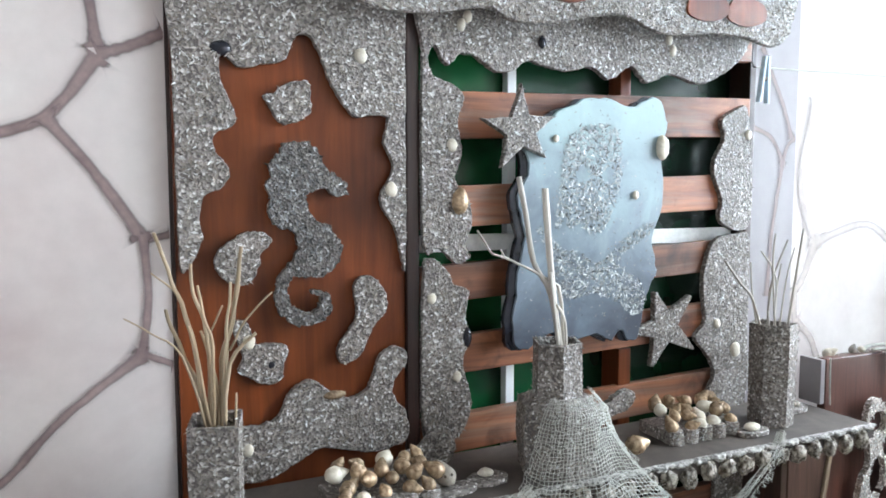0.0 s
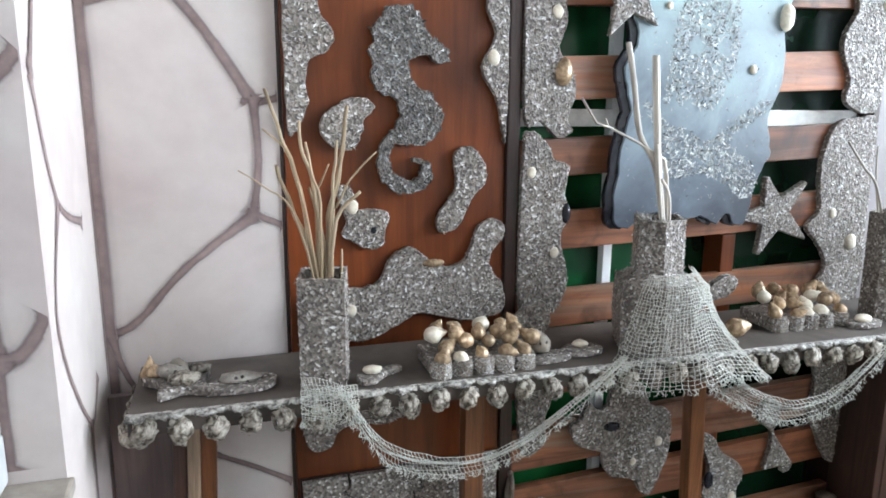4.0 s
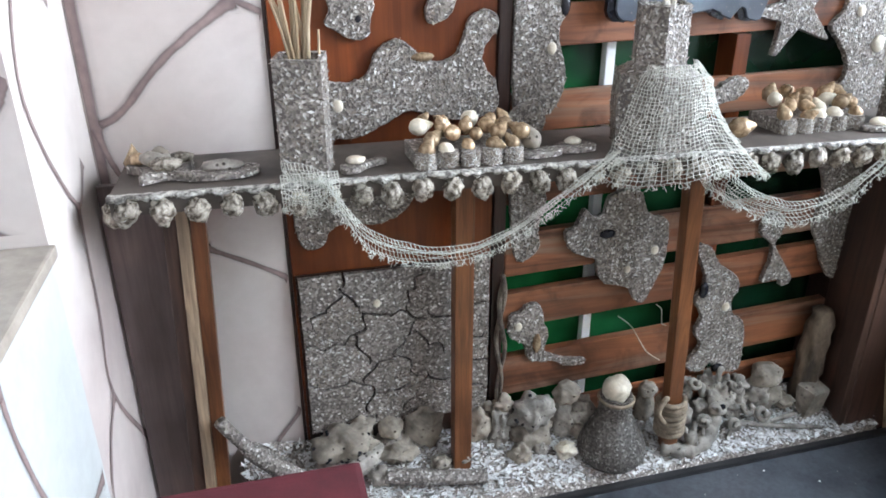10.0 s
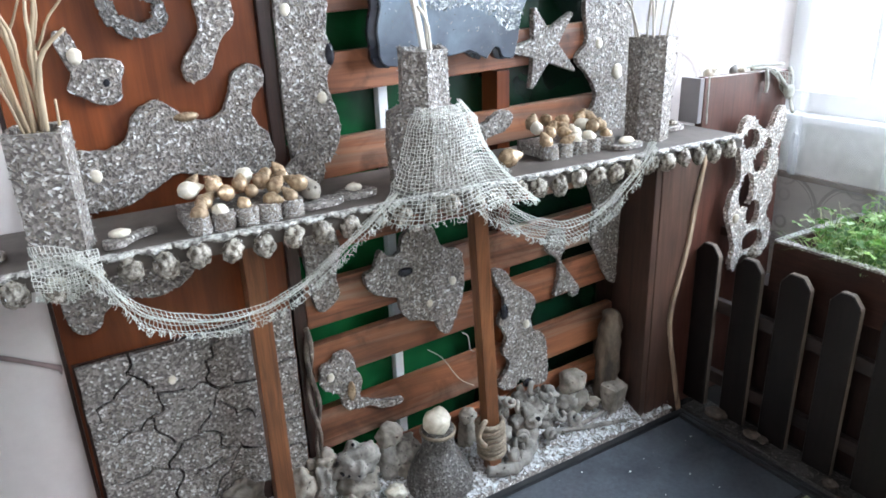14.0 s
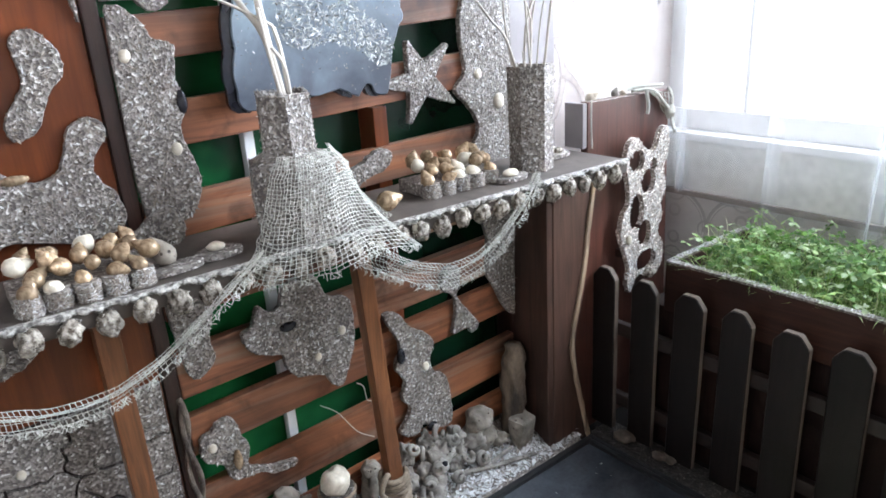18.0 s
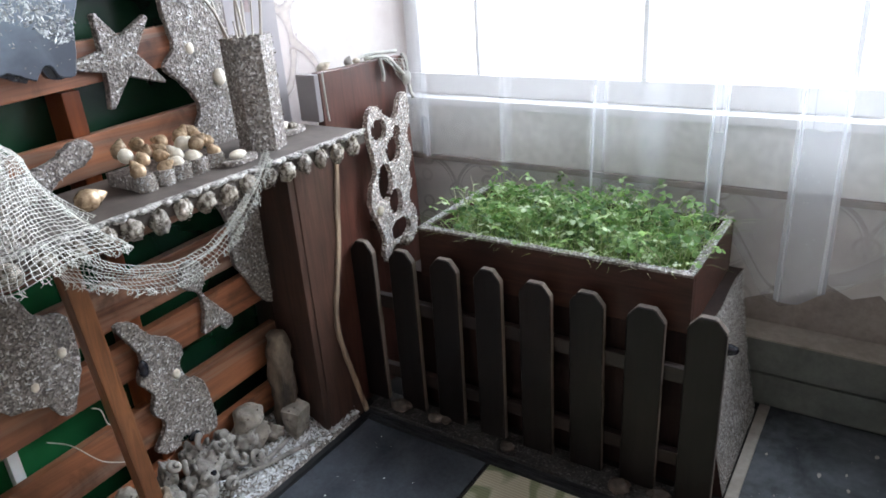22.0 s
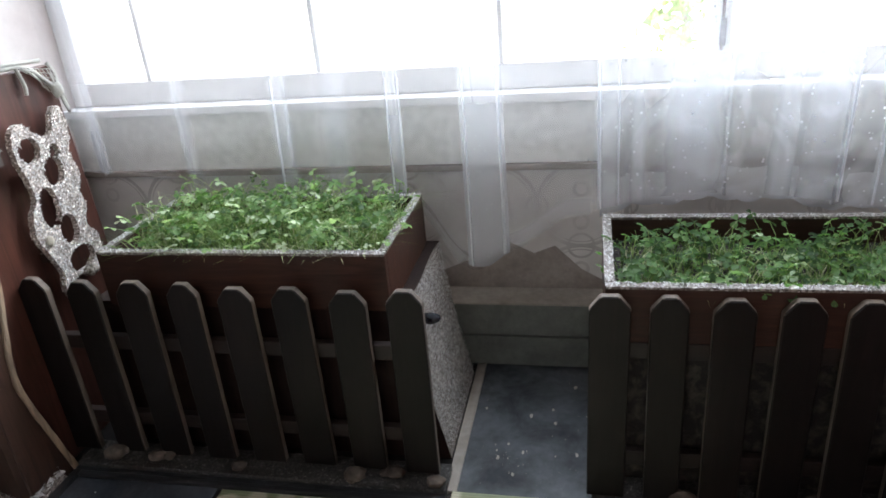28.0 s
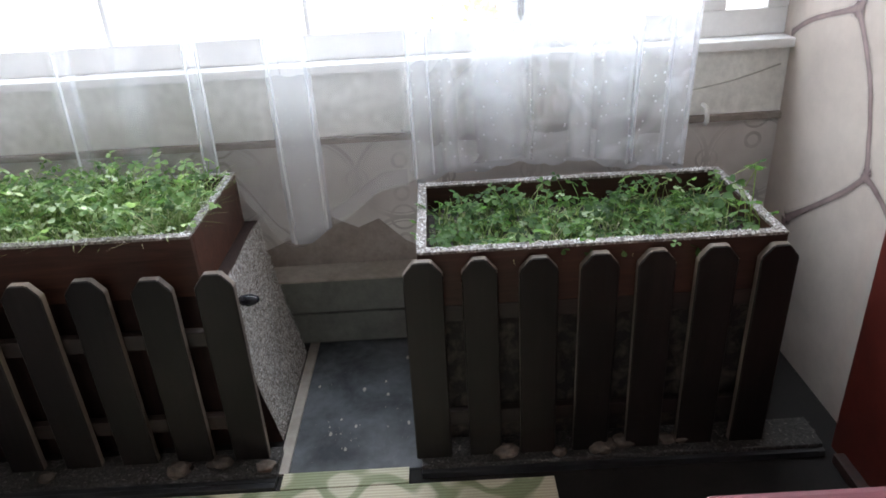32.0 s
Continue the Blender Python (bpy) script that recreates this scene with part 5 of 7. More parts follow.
vase("square shell-grit vase with a chipped rim on the shelf", 0.236, -0.155, SZ, [(0.044, 0), (0.045, 0.16)], 4, radians(32), 31)
reeds = thing("dry_stalks", "sheaf of brown forked dry stalks in the square vase", "dried plants", "dry stalks in vases")
for i, (r, line) in enumerate(((0.0032, ((0.169, 1.13), (0.189, 1.066), (0.201, 1.03), (0.213, 0.981), (0.228, 0.86))), (0.0016, ((0.164, 1.079), (0.191, 1.055))), (0.0015, ((0.131, 1.027), (0.162, 1.005), (0.197, 0.973), (0.228, 0.86))),
                               (0.0031, ((0.18, 1.031), (0.184, 1.016), (0.197, 0.979), (0.211, 0.941), (0.235, 0.86))), (0.0028, ((0.212, 1.089), (0.212, 1.056), (0.225, 1.017), (0.23, 0.967), (0.231, 0.86))),
                               (0.0023, ((0.218, 1.062), (0.224, 1.023), (0.234, 0.98), (0.234, 0.86))), (0.0036, ((0.275, 1.109), (0.27, 1.064), (0.259, 0.997), (0.248, 0.96), (0.246, 0.86))),
                               (0.0026, ((0.26, 1.064), (0.252, 1.003), (0.248, 0.954), (0.244, 0.86))), (0.0025, ((0.272, 1.058), (0.262, 1.021), (0.254, 0.978), (0.247, 0.86))),
                               (0.0018, ((0.314, 1.047), (0.277, 1.01), (0.257, 0.972))), (0.0034, ((0.289, 0.995), (0.255, 0.958), (0.246, 0.87))), (0.0018, ((0.251, 1.031), (0.238, 1.004), (0.234, 0.98), (0.237, 0.86))),
                               (0.0022, ((0.205, 1.01), (0.214, 0.978), (0.232, 0.86))), (0.002, ((0.263, 0.915), (0.262, 0.86))), (0.0026, ((0.222, 1.0), (0.24, 0.93), (0.24, 0.86))))):
    y = -0.155 + 0.011 * math.sin(i * 2.4)
    run = spline([Vector((x, y + 0.03 * (z - 0.9) * math.cos(i * 1.7), z)) for x, z in line], 4, False)
    run = [p + Vector((noise.noise(Vector((p.z * 40, i, 0))), noise.noise(Vector((p.z * 40, i, 5))), 0)) * 0.0022 for p in run]
    part("stalk", tube(run, [r * (0.7 + 0.45 * j / len(run)) for j in range(len(run))], 6), REED, reeds, "", True)
vase("bottle-shaped shell-grit vase under a draped net on the shelf", 0.778, -0.145, SZ, [(0.066, 0), (0.071, 0.06), (0.069, 0.115), (0.043, 0.128), (0.041, 0.215)], 6, radians(10), 32)
sticks = thing("dry_stalks", "thick pale peeled sticks in the bottle vase", "dried plants", "dry stalks in vases")
for r, y, line in ((0.0046, -0.148, ((0.7, 1.204), (0.714, 1.143), (0.729, 1.069), (0.763, 1.012), (0.785, 0.9))), (0.0054, -0.155, ((0.744, 1.186), (0.754, 1.083), (0.764, 1.001), (0.782, 0.9))),
                   (0.003, -0.165, ((0.75, 1.053), (0.758, 0.991), (0.773, 0.9))), (0.0032, -0.142, ((0.781, 1.026), (0.789, 0.979), (0.791, 0.9))), (0.0026, -0.16, ((0.765, 1.0), (0.782, 0.97), (0.786, 0.9)))):
    run = spline([Vector((x, y, z)) for x, z in line], 4, False)
    part("stalk", tube(run, [r * (0.94 + 0.12 * ((j * 7) % 5) / 4) for j in range(len(run))], 8), PALEREED, sticks, "", True)
br = thing("crooked_twig", "thin crooked pale twig reaching out of the bottle vase", "twig")
part("twig", tube([(x, -0.15, z) for x, z in ((0.626, 1.122), (0.652, 1.085), (0.674, 1.079), (0.725, 1.056), (0.775, 1.029), (0.783, 1.0), (0.788, 0.9))], [0.0017, 0.0019, 0.002, 0.0021, 0.0023, 0.0024, 0.0024], 6), PALEREED, br, "", True)
part("side_twig", tube([(0.674, -0.15, 1.079), (0.667, -0.15, 1.092)], 0.0013, 5), PALEREED, br, "", True)
vase("tall six-sided shell-grit vase near the shelf end", 1.299, -0.13, SZ, [(0.043, 0), (0.045, 0.2)], 6, radians(20), 33)
wisps = thing("dry_stalks", "sheaf of thin pale branching stalks in the tall vase", "dried plants", "dry stalks in vases")
for i, (r, line) in enumerate(((0.0026, ((1.163, 1.052), (1.205, 1.007), (1.241, 0.97), (1.283, 0.86))), (0.0022, ((1.245, 1.044), (1.252, 0.978), (1.283, 0.86))), (0.0024, ((1.281, 1.1), (1.277, 1.035), (1.295, 0.86))),
                               (0.002, ((1.258, 1.066), (1.303, 1.005), (1.295, 0.86))), (0.0027, ((1.346, 1.085), (1.301, 0.988), (1.299, 0.86))), (0.003, ((1.359, 1.108), (1.342, 1.015), (1.315, 0.86))),
                               (0.0022, ((1.315, 1.039), (1.303, 0.97), (1.303, 0.86))), (0.0015, ((1.299, 1.043), (1.307, 1.011))), (0.0022, ((1.268, 0.95), (1.28, 0.86))), (0.0018, ((1.352, 1.07), (1.33, 1.0), (1.31, 0.86))))):
    run = spline([Vector((x, -0.13 + 0.014 * math.sin(i * 2.1), z)) for x, z in line], 4, False)
    part("stalk", tube(run, [r * (0.75 + 0.4 * j / len(run)) for j in range(len(run))], 6), PALEREED, wisps, "", True)


# ---- shells, trays and small things on the shelf ----
def snail(name, x, y, z, r, mat, seed, parent=None, turn=0):
    """A sea-snail shell: a round body whorl, two smaller whorls and a tip."""
    bm = bmesh.new()
    for k, (d, s) in enumerate(((0.0, 1.0), (0.72, 0.66), (1.18, 0.42), (1.5, 0.22))):
        made = bmesh.ops.create_icosphere(bm, subdivisions=2, radius=s)["verts"]
        for v in made:
            c = v.co * (1 + 0.14 * noise.noise(v.co * 2.2 + Vector((seed, k, 0))) + 0.05 * noise.noise(v.co * 6 + Vector((k, seed, 0))))
            v.co = (c.x + d * 0.9, c.y * 0.92, c.z * 0.9 + 0.12 * d)
    m = pose(0, 0, 0, (seed * 37) % 60 - 30, (seed * 53) % 70 - 55, turn + (seed * 71) % 360)
    for v in bm.verts:
        v.co = m @ (v.co * r * 0.8)
    ob = part(name, bm, mat, parent, "", True)
    ob.location = (x, y, z)
    return ob


def tray(label, x0, x1, y0, y1, cols, seed):
    """A row of grit cups with sea-snail shells heaped in three uneven tiers."""
    th = thing("shell_tray", label, "tray", "trays of shells")
    rr = random.Random(seed)
    h, w = 0.024, (x1 - x0) / cols
    part("tray_base", box(x0 + 0.002, x1 - 0.002, y0 + 0.02, y1, SZ + 0.001, SZ + h, 0.003), GRITDARK, th)
    rng = np.random.default_rng(seed)
    for i in range(cols):
        bm = bmesh.new()
        bmesh.ops.create_cone(bm, segments=12, radius1=0.5 * w, radius2=0.47 * w, depth=h, cap_ends=True)
        for v in bm.verts:
            v.co += Vector((x0 + (i + 0.5) * w, y0 + 0.5 * w, SZ + 0.001 + h / 2)) + Vector((rr.uniform(-1, 1), rr.uniform(-1, 1), 0)) * 0.0012
        part("cup", bm, GRITDARK, th)
    k = 2600
    u = rng.uniform(0, cols, k)
    f = (u % 1 - 0.5) * 2
    at = np.stack([x0 + u * w, y0 + 0.5 * w - 0.5 * w * np.sqrt(1 - f * f) - 0.0005, SZ + rng.uniform(0.001, h, k)], 1)
    nn = np.stack([f, -np.sqrt(1 - f * f), 0 * f], 1)
    side = np.stack([-nn[:, 1], nn[:, 0], 0 * f], 1)
    chip_mesh("shell_facing", at, nn, side, rng, CHIP, th)
    s = 0
    for tier, (k, dy, dz) in enumerate(((cols, 0.5 * w, 0.003), (cols, 0.5 * w + 0.02, 0.014), (cols, 0.5 * w + 0.04, 0.022), (cols, 0.5 * w + 0.06, 0.03))):
        for i in range(k):
            cx = x0 + (i + 0.5 + (0, 0.4, 0.05, 0.35)[tier]) * w + rr.uniform(-0.006, 0.006)
            if cx > x1 + 0.004:
                continue
            z = SZ + h + dz + rr.uniform(-0.003, 0.005)
            snail("snail_shell", cx, y0 + dy + rr.uniform(-0.004, 0.004), z, 0.0162 * rr.uniform(0.85, 1.15), (IVORY, IVORY, GOLD, GOLD, GOLD, GOLD, GOLD)[rr.randrange(7)], s * 3 + seed, th)
            s += 1
    return th


tray("grit tray heaped with gilded and ivory snail shells", 0.384, 0.548, -0.195, -0.1, 5, 41)
tray("grit tray heaped with gilded and ivory snail shells", 1.02, 1.19, -0.16, -0.065, 5, 57)


def flat_grit(name, label, cx, cy, pts, seed, z=SZ + 0.002, h=0.008, top=()):
    """A cut grit shape lying on the shelf, with shells on it."""
    o = spline([Vector((a, b)) for a, b in pts], 5)
    bm = plate(o, -h, 0.0, 0.0015)
    th = thing(name, label, "decoration", "small things on the shelf", at=pose(cx, cy, z))
    for v in bm.verts:
        v.co = (v.co.x, v.co.z, -v.co.y)
    bmesh.ops.recalc_face_normals(bm, faces=bm.faces)
    part("plate", bm, GRIT, th)
    for i, (x, y, r, m, sx, sy) in enumerate(top):
        ob = part("shell", lump(r * sx, r * sy, r * 0.6, seed + i, 0.2, 2), m, th, "", True)
        ob.location = (x, y, h + r * 0.4)
    return th


flat_grit("grit_star", "small grit star with a shell at the shelf end", 0.035, -0.115, [(0.0, 0.05), (0.012, 0.02), (0.045, 0.022), (0.035, -0.01), (0.05, -0.05), (0.012, -0.035), (-0.02, -0.05), (-0.02, -0.01), (-0.045, 0.015), (-0.015, 0.02)], 1, h=0.012,
          top=((-0.004, 0.012, 0.019, CORAL, 1.2, 0.9), (-0.028, 0.018, 0.016, GOLD, 0.8, 0.8), (0.012, -0.02, 0.017, FOIL, 1.3, 1.0), (0.03, 0.016, 0.014, FOIL, 1.3, 0.8), (0.002, 0.016, 0.024, ROCK, 0.6, 0.5)))
o = thing("pointed_shell", "pointed brown shell standing at the shelf end", "shell")
part("shell", lathe([(0.012, 0), (0.016, 0.012), (0.01, 0.022), (0.004, 0.032), (0.0005, 0.04)], 10, rough=0.3, seed=3), GOLD, o, "", True).location = (-0.0, -0.085, SZ + 0.001)
flat_grit("grit_oval", "oval grit plate with a pale oyster shell", 0.12, -0.14, [(-0.045, 0), (-0.02, 0.025), (0.025, 0.03), (0.05, 0.012), (0.04, -0.018), (0.0, -0.028), (-0.035, -0.022)], 2, top=((0.0, 0.002, 0.0135, CORAL, 2.3, 1.0), (0.006, 0.004, 0.011, IVORY, 1.9, 0.6)))
flat_grit("grit_bow", "bow-shaped grit plate with a small shell", 0.31, -0.165, [(-0.03, -0.018), (-0.028, 0.008), (-0.008, 0.012), (0.01, 0.02), (0.03, 0.03), (0.04, 0.018), (0.018, 0.006), (0.004, -0.006), (-0.01, -0.022)], 3, top=((-0.008, 0.004, 0.011, IVORY, 1.3, 0.9),))
flat_grit("grit_oval", "oval grit plate under a brown conch", 0.575, -0.165, [(-0.042, 0), (-0.02, 0.016), (0.025, 0.02), (0.045, 0.006), (0.03, -0.014), (-0.02, -0.018)], 4)
snail("conch_shell", 0.57, -0.155, SZ + 0.026, 0.022, ROCK, 12)
tagged(bpy.data.objects["conch_shell"], "rough brown conch shell on a grit plate", "shell")
cutout("grit_scroll", "curled shell-grit scroll leaning behind the shelf shells", [(0.52, 0.726), (0.54, 0.75), (0.565, 0.758), (0.59, 0.775), (0.62, 0.785), (0.635, 0.76), (0.63, 0.73), (0.6, 0.724)], -0.045, 0.01, 22)
flat_grit("grit_disc", "round grit plate with an ivory pebble", 0.645, -0.15, [(-0.035, 0), (-0.015, 0.022), (0.02, 0.022), (0.036, 0.0), (0.02, -0.02), (-0.02, -0.02)], 5, top=((0.0, 0.004, 0.012, IVORY, 1.1, 0.9),))
cutout("grit_bone", "long bone-shaped grit piece lying behind the net", [(0.86, 0.76), (0.9, 0.774), (0.95, 0.784), (0.985, 0.802), (1.01, 0.802), (1.018, 0.785), (1.0, 0.766), (0.96, 0.756), (0.93, 0.738), (0.89, 0.73), (0.862, 0.73)], -0.045, 0.014, 23)
snail("conch_shell", 0.93, -0.165, SZ + 0.021, 0.024, GOLD, 5)
tagged(bpy.data.objects["conch_shell.001"], "orange-brown sea snail shell beside the tray", "shell")
flat_grit("grit_oval", "oval grit plate with an ivory shell before the tall vase", 1.205, -0.17, [(-0.035, 0), (-0.015, 0.018), (0.025, 0.018), (0.04, 0.0), (0.02, -0.016), (-0.02, -0.016)], 6, top=((0.0, 0.002, 0.013, IVORY, 1.3, 0.9),))
flat_grit("grit_oval", "oval grit plate with pale shells at the shelf end", 1.385, -0.1, [(-0.045, 0.01), (-0.02, 0.03), (0.03, 0.03), (0.055, 0.01), (0.035, -0.02), (-0.02, -0.02)], 7, top=((-0.005, 0.008, 0.016, IVORY, 1.6, 0.9), (0.02, 0.0, 0.012, FOIL, 1.2, 1.0)))


# ---- fishing net ----
def net_part(name, surf, nu, nv, parent, seed, r=0.00078, droop=0.0, steps=2, fray=0.0):
    """A knotted net over surf(u, v): threads both ways as thin bars, a little uneven."""
    verts, faces = [], []

    def at(u, v):
        p = Vector(surf(u, v))
        return p + Vector((noise.noise(Vector((u * 17, v * 13, seed))), noise.noise(Vector((u * 17, v * 13, seed + 5))), noise.noise(Vector((u * 17, v * 13, seed + 9))))) * 0.0028

    def bar(pts):
        base = len(verts)
        for i, p in enumerate(pts):
            d = (pts[min(i + 1, len(pts) - 1)] - pts[max(i - 1, 0)]).normalized()
            s = d.cross(Vector((0.2, 1, 0.1))).normalized()
            w = d.cross(s)
            for a in (0, 2.1, 4.2):
                verts.append(p + r * (math.cos(a) * s + math.sin(a) * w))
        for i in range(len(pts) - 1):
            for j in range(3):
                a, b = base + 3 * i + j, base + 3 * i + (j + 1) % 3
                faces.append((a, b, b + 3, a + 3))

    for i in range(nu + 1):
        bar([at(i / nu, k / (nv * steps)) for k in range(nv * steps + 1)])
    for k in range(nv + 1):
        bar([at(i / (nu * steps), k / nv) for i in range(nu * steps + 1)])
    if fray:
        rr = random.Random(seed)
        for i in range(nu * 3):
            u = rr.random()
            p = at(u, 1.0)
            bar([p, p + Vector((rr.uniform(-1, 1), rr.uniform(-1, 0.2), rr.uniform(-1.2, -0.2))) * fray, p + Vector((rr.uniform(-1, 1), rr.uniform(-1, 0.2), rr.uniform(-1.8, -0.6))) * fray])
    return pydata(name, [tuple(v) for v in verts], faces, STRING, parent)


net = thing("fishing_net", "cream knotted fishing net draped over the vase and shelf edge", "net")


def skirt(u, v):
    a = radians(222 - 30 * v + (138 + 22 * v) * u)
    z = 0.853 - v * 0.15
    flare = v ** 2.2
    cx, cy = 0.782 + 0.016 * flare + 0.05 * flare * (u > 0.5) * (u - 0.5), -0.146 - 0.026 * flare
    rx = 0.057 + 0.02 * min(1, v * 6) + 0.06 * flare + 0.008 * math.sin(u * 19) * v
    ry = 0.055 + 0.02 * min(1, v * 6) + 0.046 * flare + 0.008 * math.sin(u * 19) * v
    return (cx + rx * math.cos(a), cy + ry * math.sin(a), z - 0.012 * math.sin(u * 9) * v)


net_part("skirt", skirt, 42, 30, net, 1, 0.00058, fray=0.006)
SW1 = spline([Vector(p) for p in ((0.205, -0.2, 0.742), (0.25, -0.22, 0.735), (0.3, -0.228, 0.66), (0.36, -0.23, 0.624), (0.43, -0.232, 0.612), (0.5, -0.232, 0.625), (0.57, -0.232, 0.665), (0.63, -0.23, 0.705), (0.68, -0.22, 0.735))], 12, False)
SW2 = spline([Vector(p) for p in ((0.83, -0.215, 0.72), (0.87, -0.235, 0.69), (0.92, -0.24, 0.655), (0.99, -0.242, 0.63), (1.06, -0.242, 0.635), (1.12, -0.24, 0.665), (1.18, -0.235, 0.71), (1.22, -0.22, 0.74))], 12, False)


def swag(path, wide):
    def surf(u, v):
        f = u * (len(path) - 1)
        i = min(int(f), len(path) - 2)
        p = path[i].lerp(path[i + 1], f - i)
        w = wide(u)
        return (p.x + (v - 0.5) * w * 0.25, p.y - 0.01 * math.sin(v * 7), p.z + 0.004 - (v - 0.1) * w)
    return surf


net_part("swag", swag(SW1, lambda u: 0.05 * (1 - u) ** 2.2 + 0.01), 90, 9, net, 11, 0.00055, steps=1, fray=0.006)
net_part("swag", swag(SW2, lambda u: 0.05 * (1 - u) ** 1.5 + 0.012), 64, 8, net, 12, 0.00055, steps=1, fray=0.007)
net_part("gathered_end", lambda u, v: (0.195 + 0.075 * u, -0.213 - 0.012 * math.sin(v * 3.1), 0.738 - 0.055 * v * (1 - 0.5 * abs(u - 0.4))), 18, 12, net, 13, 0.0006, steps=1, fray=0.005)

# ---- clothes peg on a line ----
peg = thing("clothes_peg", "pale blue plastic clothes peg clipped to a line", "clothes peg")
PEG = mottled("pale_blue_plastic", (0.4, 0.52, 0.6), (0.55, 0.66, 0.74), 20, 90, 0.35, 0.05)
for s in (-1, 1):
    bm = box(-0.003, 0.003, -0.005, 0.005, -0.045, 0.045, 0.002)
    for v in bm.verts:
        v.co.x += s * (0.004 + 0.007 * max(0, -v.co.z / 0.045))
    part("jaw", bm, PEG, peg).matrix_basis = pose(1.285, -0.1, 1.4, 0, 4, 0)
part("spring", tube([(1.277, -0.1, 1.402), (1.293, -0.1, 1.402)], 0.004, 8), FOIL, peg)
line = thing("washing_line", "thin pale line stretched towards the window", "line")
part("cord", tube([(1.26, -0.1, 1.422), (1.6, -0.1, 1.43), (2.0, -0.1, 1.44)], 0.0014, 6), STRING, line)
part("hook", tube(spline([Vector(p) for p in ((1.26, -0.1, 1.422), (1.262, -0.09, 1.43), (1.28, -0.075, 1.48))], 4, False), 0.0014, 6), BAR, line)


# ---- the grit bed at the foot of the wall ----
BEDGRIT = grit_material("pale_shell_grit", 1.5)


def bed_height(x, y):
    k = min(1, max(0, -(y + 0.0075) / 0.125))
    return 0.022 + 0.06 * (1 - k) + 0.075 * max(0, 1 - (x - 0.1) / 0.75) * (1 - 0.5 * k)


bed = thing("grit_bed", "low bed of crushed white shells along the wall foot", "display bed")
bm = bmesh.new()
cols, rows = 90, 12
grid = []
for i in range(cols + 1):
    x = 0.07 + 1.39 * i / cols
    row = []
    for k in range(rows + 1):
        y = -0.0075 - 0.125 * k / rows
        h = bed_height(x, y) + 0.006 * noise.noise(Vector((x * 25, y * 25, 0)))
        row.append(bm.verts.new((x, y, h if 0 < i < cols else 0.0)))
    row.append(bm.verts.new((x, -0.1335, 0.0)))
    grid.append(row)
for a, b in zip(grid, grid[1:]):
    for j in range(len(a) - 1):
        bm.faces.new((a[j], b[j], b[j + 1], a[j + 1]))
bmesh.ops.recalc_face_normals(bm, faces=bm.faces)
part("bed", bm, BEDGRIT, bed, "", True)


rng = np.random.default_rng(9)
n = 6500
bx, by = rng.uniform(0.08, 1.45, n), rng.uniform(-0.132, -0.01, n)
bz = np.array([bed_height(x, y) for x, y in zip(bx, by)]) + 0.002
WHITECHIP = island_colours("white_shell_bits", [(0.0, (0.18, 0.165, 0.155)), (0.1, (0.4, 0.385, 0.37)), (0.25, (0.6, 0.59, 0.58)), (0.5, (0.76, 0.755, 0.75)), (0.75, (0.88, 0.88, 0.88))], 0.2)
chip_mesh("shell_scatter", np.stack([bx, by, bz], 1), np.array([0, 0, 1.0]), np.array([1.0, 0, 0]), rng, WHITECHIP, bed, 0.0105, 0.32, broad=1.7)


STUMP = mottled("rotted_driftwood", (0.05, 0.038, 0.03), (0.27, 0.22, 0.175), 26, 120, 0.85, 1.0, 0.006)


def rock(label, x, y, rx, ry, rz, seed, mat=None, name="rock", dz=0.0):
    ob = part(name, lump(rx, ry, rz, seed, 0.55, 4, 1.5), mat or ROCK, None, "", True)
    ob.location = (x, y, bed_height(x, y) + rz * 0.62 + dz)
    return tagged(ob, label, "rock", "stones on the grit bed")


def stone(label, x, y, z, rx, rz, seed, mat=None, deep=0.8, rough=0.55, name="rock"):
    """A stone at its own height, set clear of the slats; a pale one beneath bears it up where the bank lies lower."""
    ry = rx * deep
    d = max(0.0, y + 0.014 + 0.8 * ry)
    x, y, z = x - d * (x - 0.21) / 1.1, y - d, z + 0.85 * d
    ob = part(name, lump(rx, ry, rz, seed, rough, 4, 1.5), mat or ROCK, None, "", True)
    ob.location = (x, y, z)
    gap = z - 0.75 * rz - bed_height(x, y)
    if gap > 0.012:
        low = part("rock", lump(rx * 1.1, ry, gap * 0.75 + 0.008, seed + 50, 0.4, 4, 1.5), CORAL if seed % 2 else ROCK, None, "", True)
        low.location = (x, y + 0.003, bed_height(x, y) + gap * 0.5 - 0.004)
        tagged(low, "rough pale stone bearing another one on the shell bank", "rock", "stones on the grit bed")
    return tagged(ob, label, "rock", "stones on the grit bed")


def pitted(ob, seed, k):
    """Worm-bored pits in soft stone: black lumps stand in for the shade inside."""
    rr = random.Random(seed)
    for i in range(k):
        r = ob.data.vertices[rr.randrange(len(ob.data.vertices))].co
        p = part("pit", lump(0.0042, 0.0042, 0.0042, i, 0.1, 1), MUSSEL, ob)
        p.location = Vector(r) * 0.97


pitted(stone("pale limestone lump bored with dark pits", 0.273, -0.033, 0.145, 0.056, 0.033, 1), 1, 26)
stone("small rounded white stone lying on the limestone", 0.303, -0.021, 0.172, 0.019, 0.019, 2, rough=0.3)
stone("round pale stone beside the limestone", 0.361, -0.021, 0.153, 0.024, 0.022, 3, rough=0.25)
stone("leaning slab of pale stone against the panel", 0.429, -0.03, 0.15, 0.036, 0.042, 4, deep=0.5, rough=0.4)
stone("flat pitted stone sunk in the shell bank", 0.372, -0.047, 0.118, 0.035, 0.022, 6)
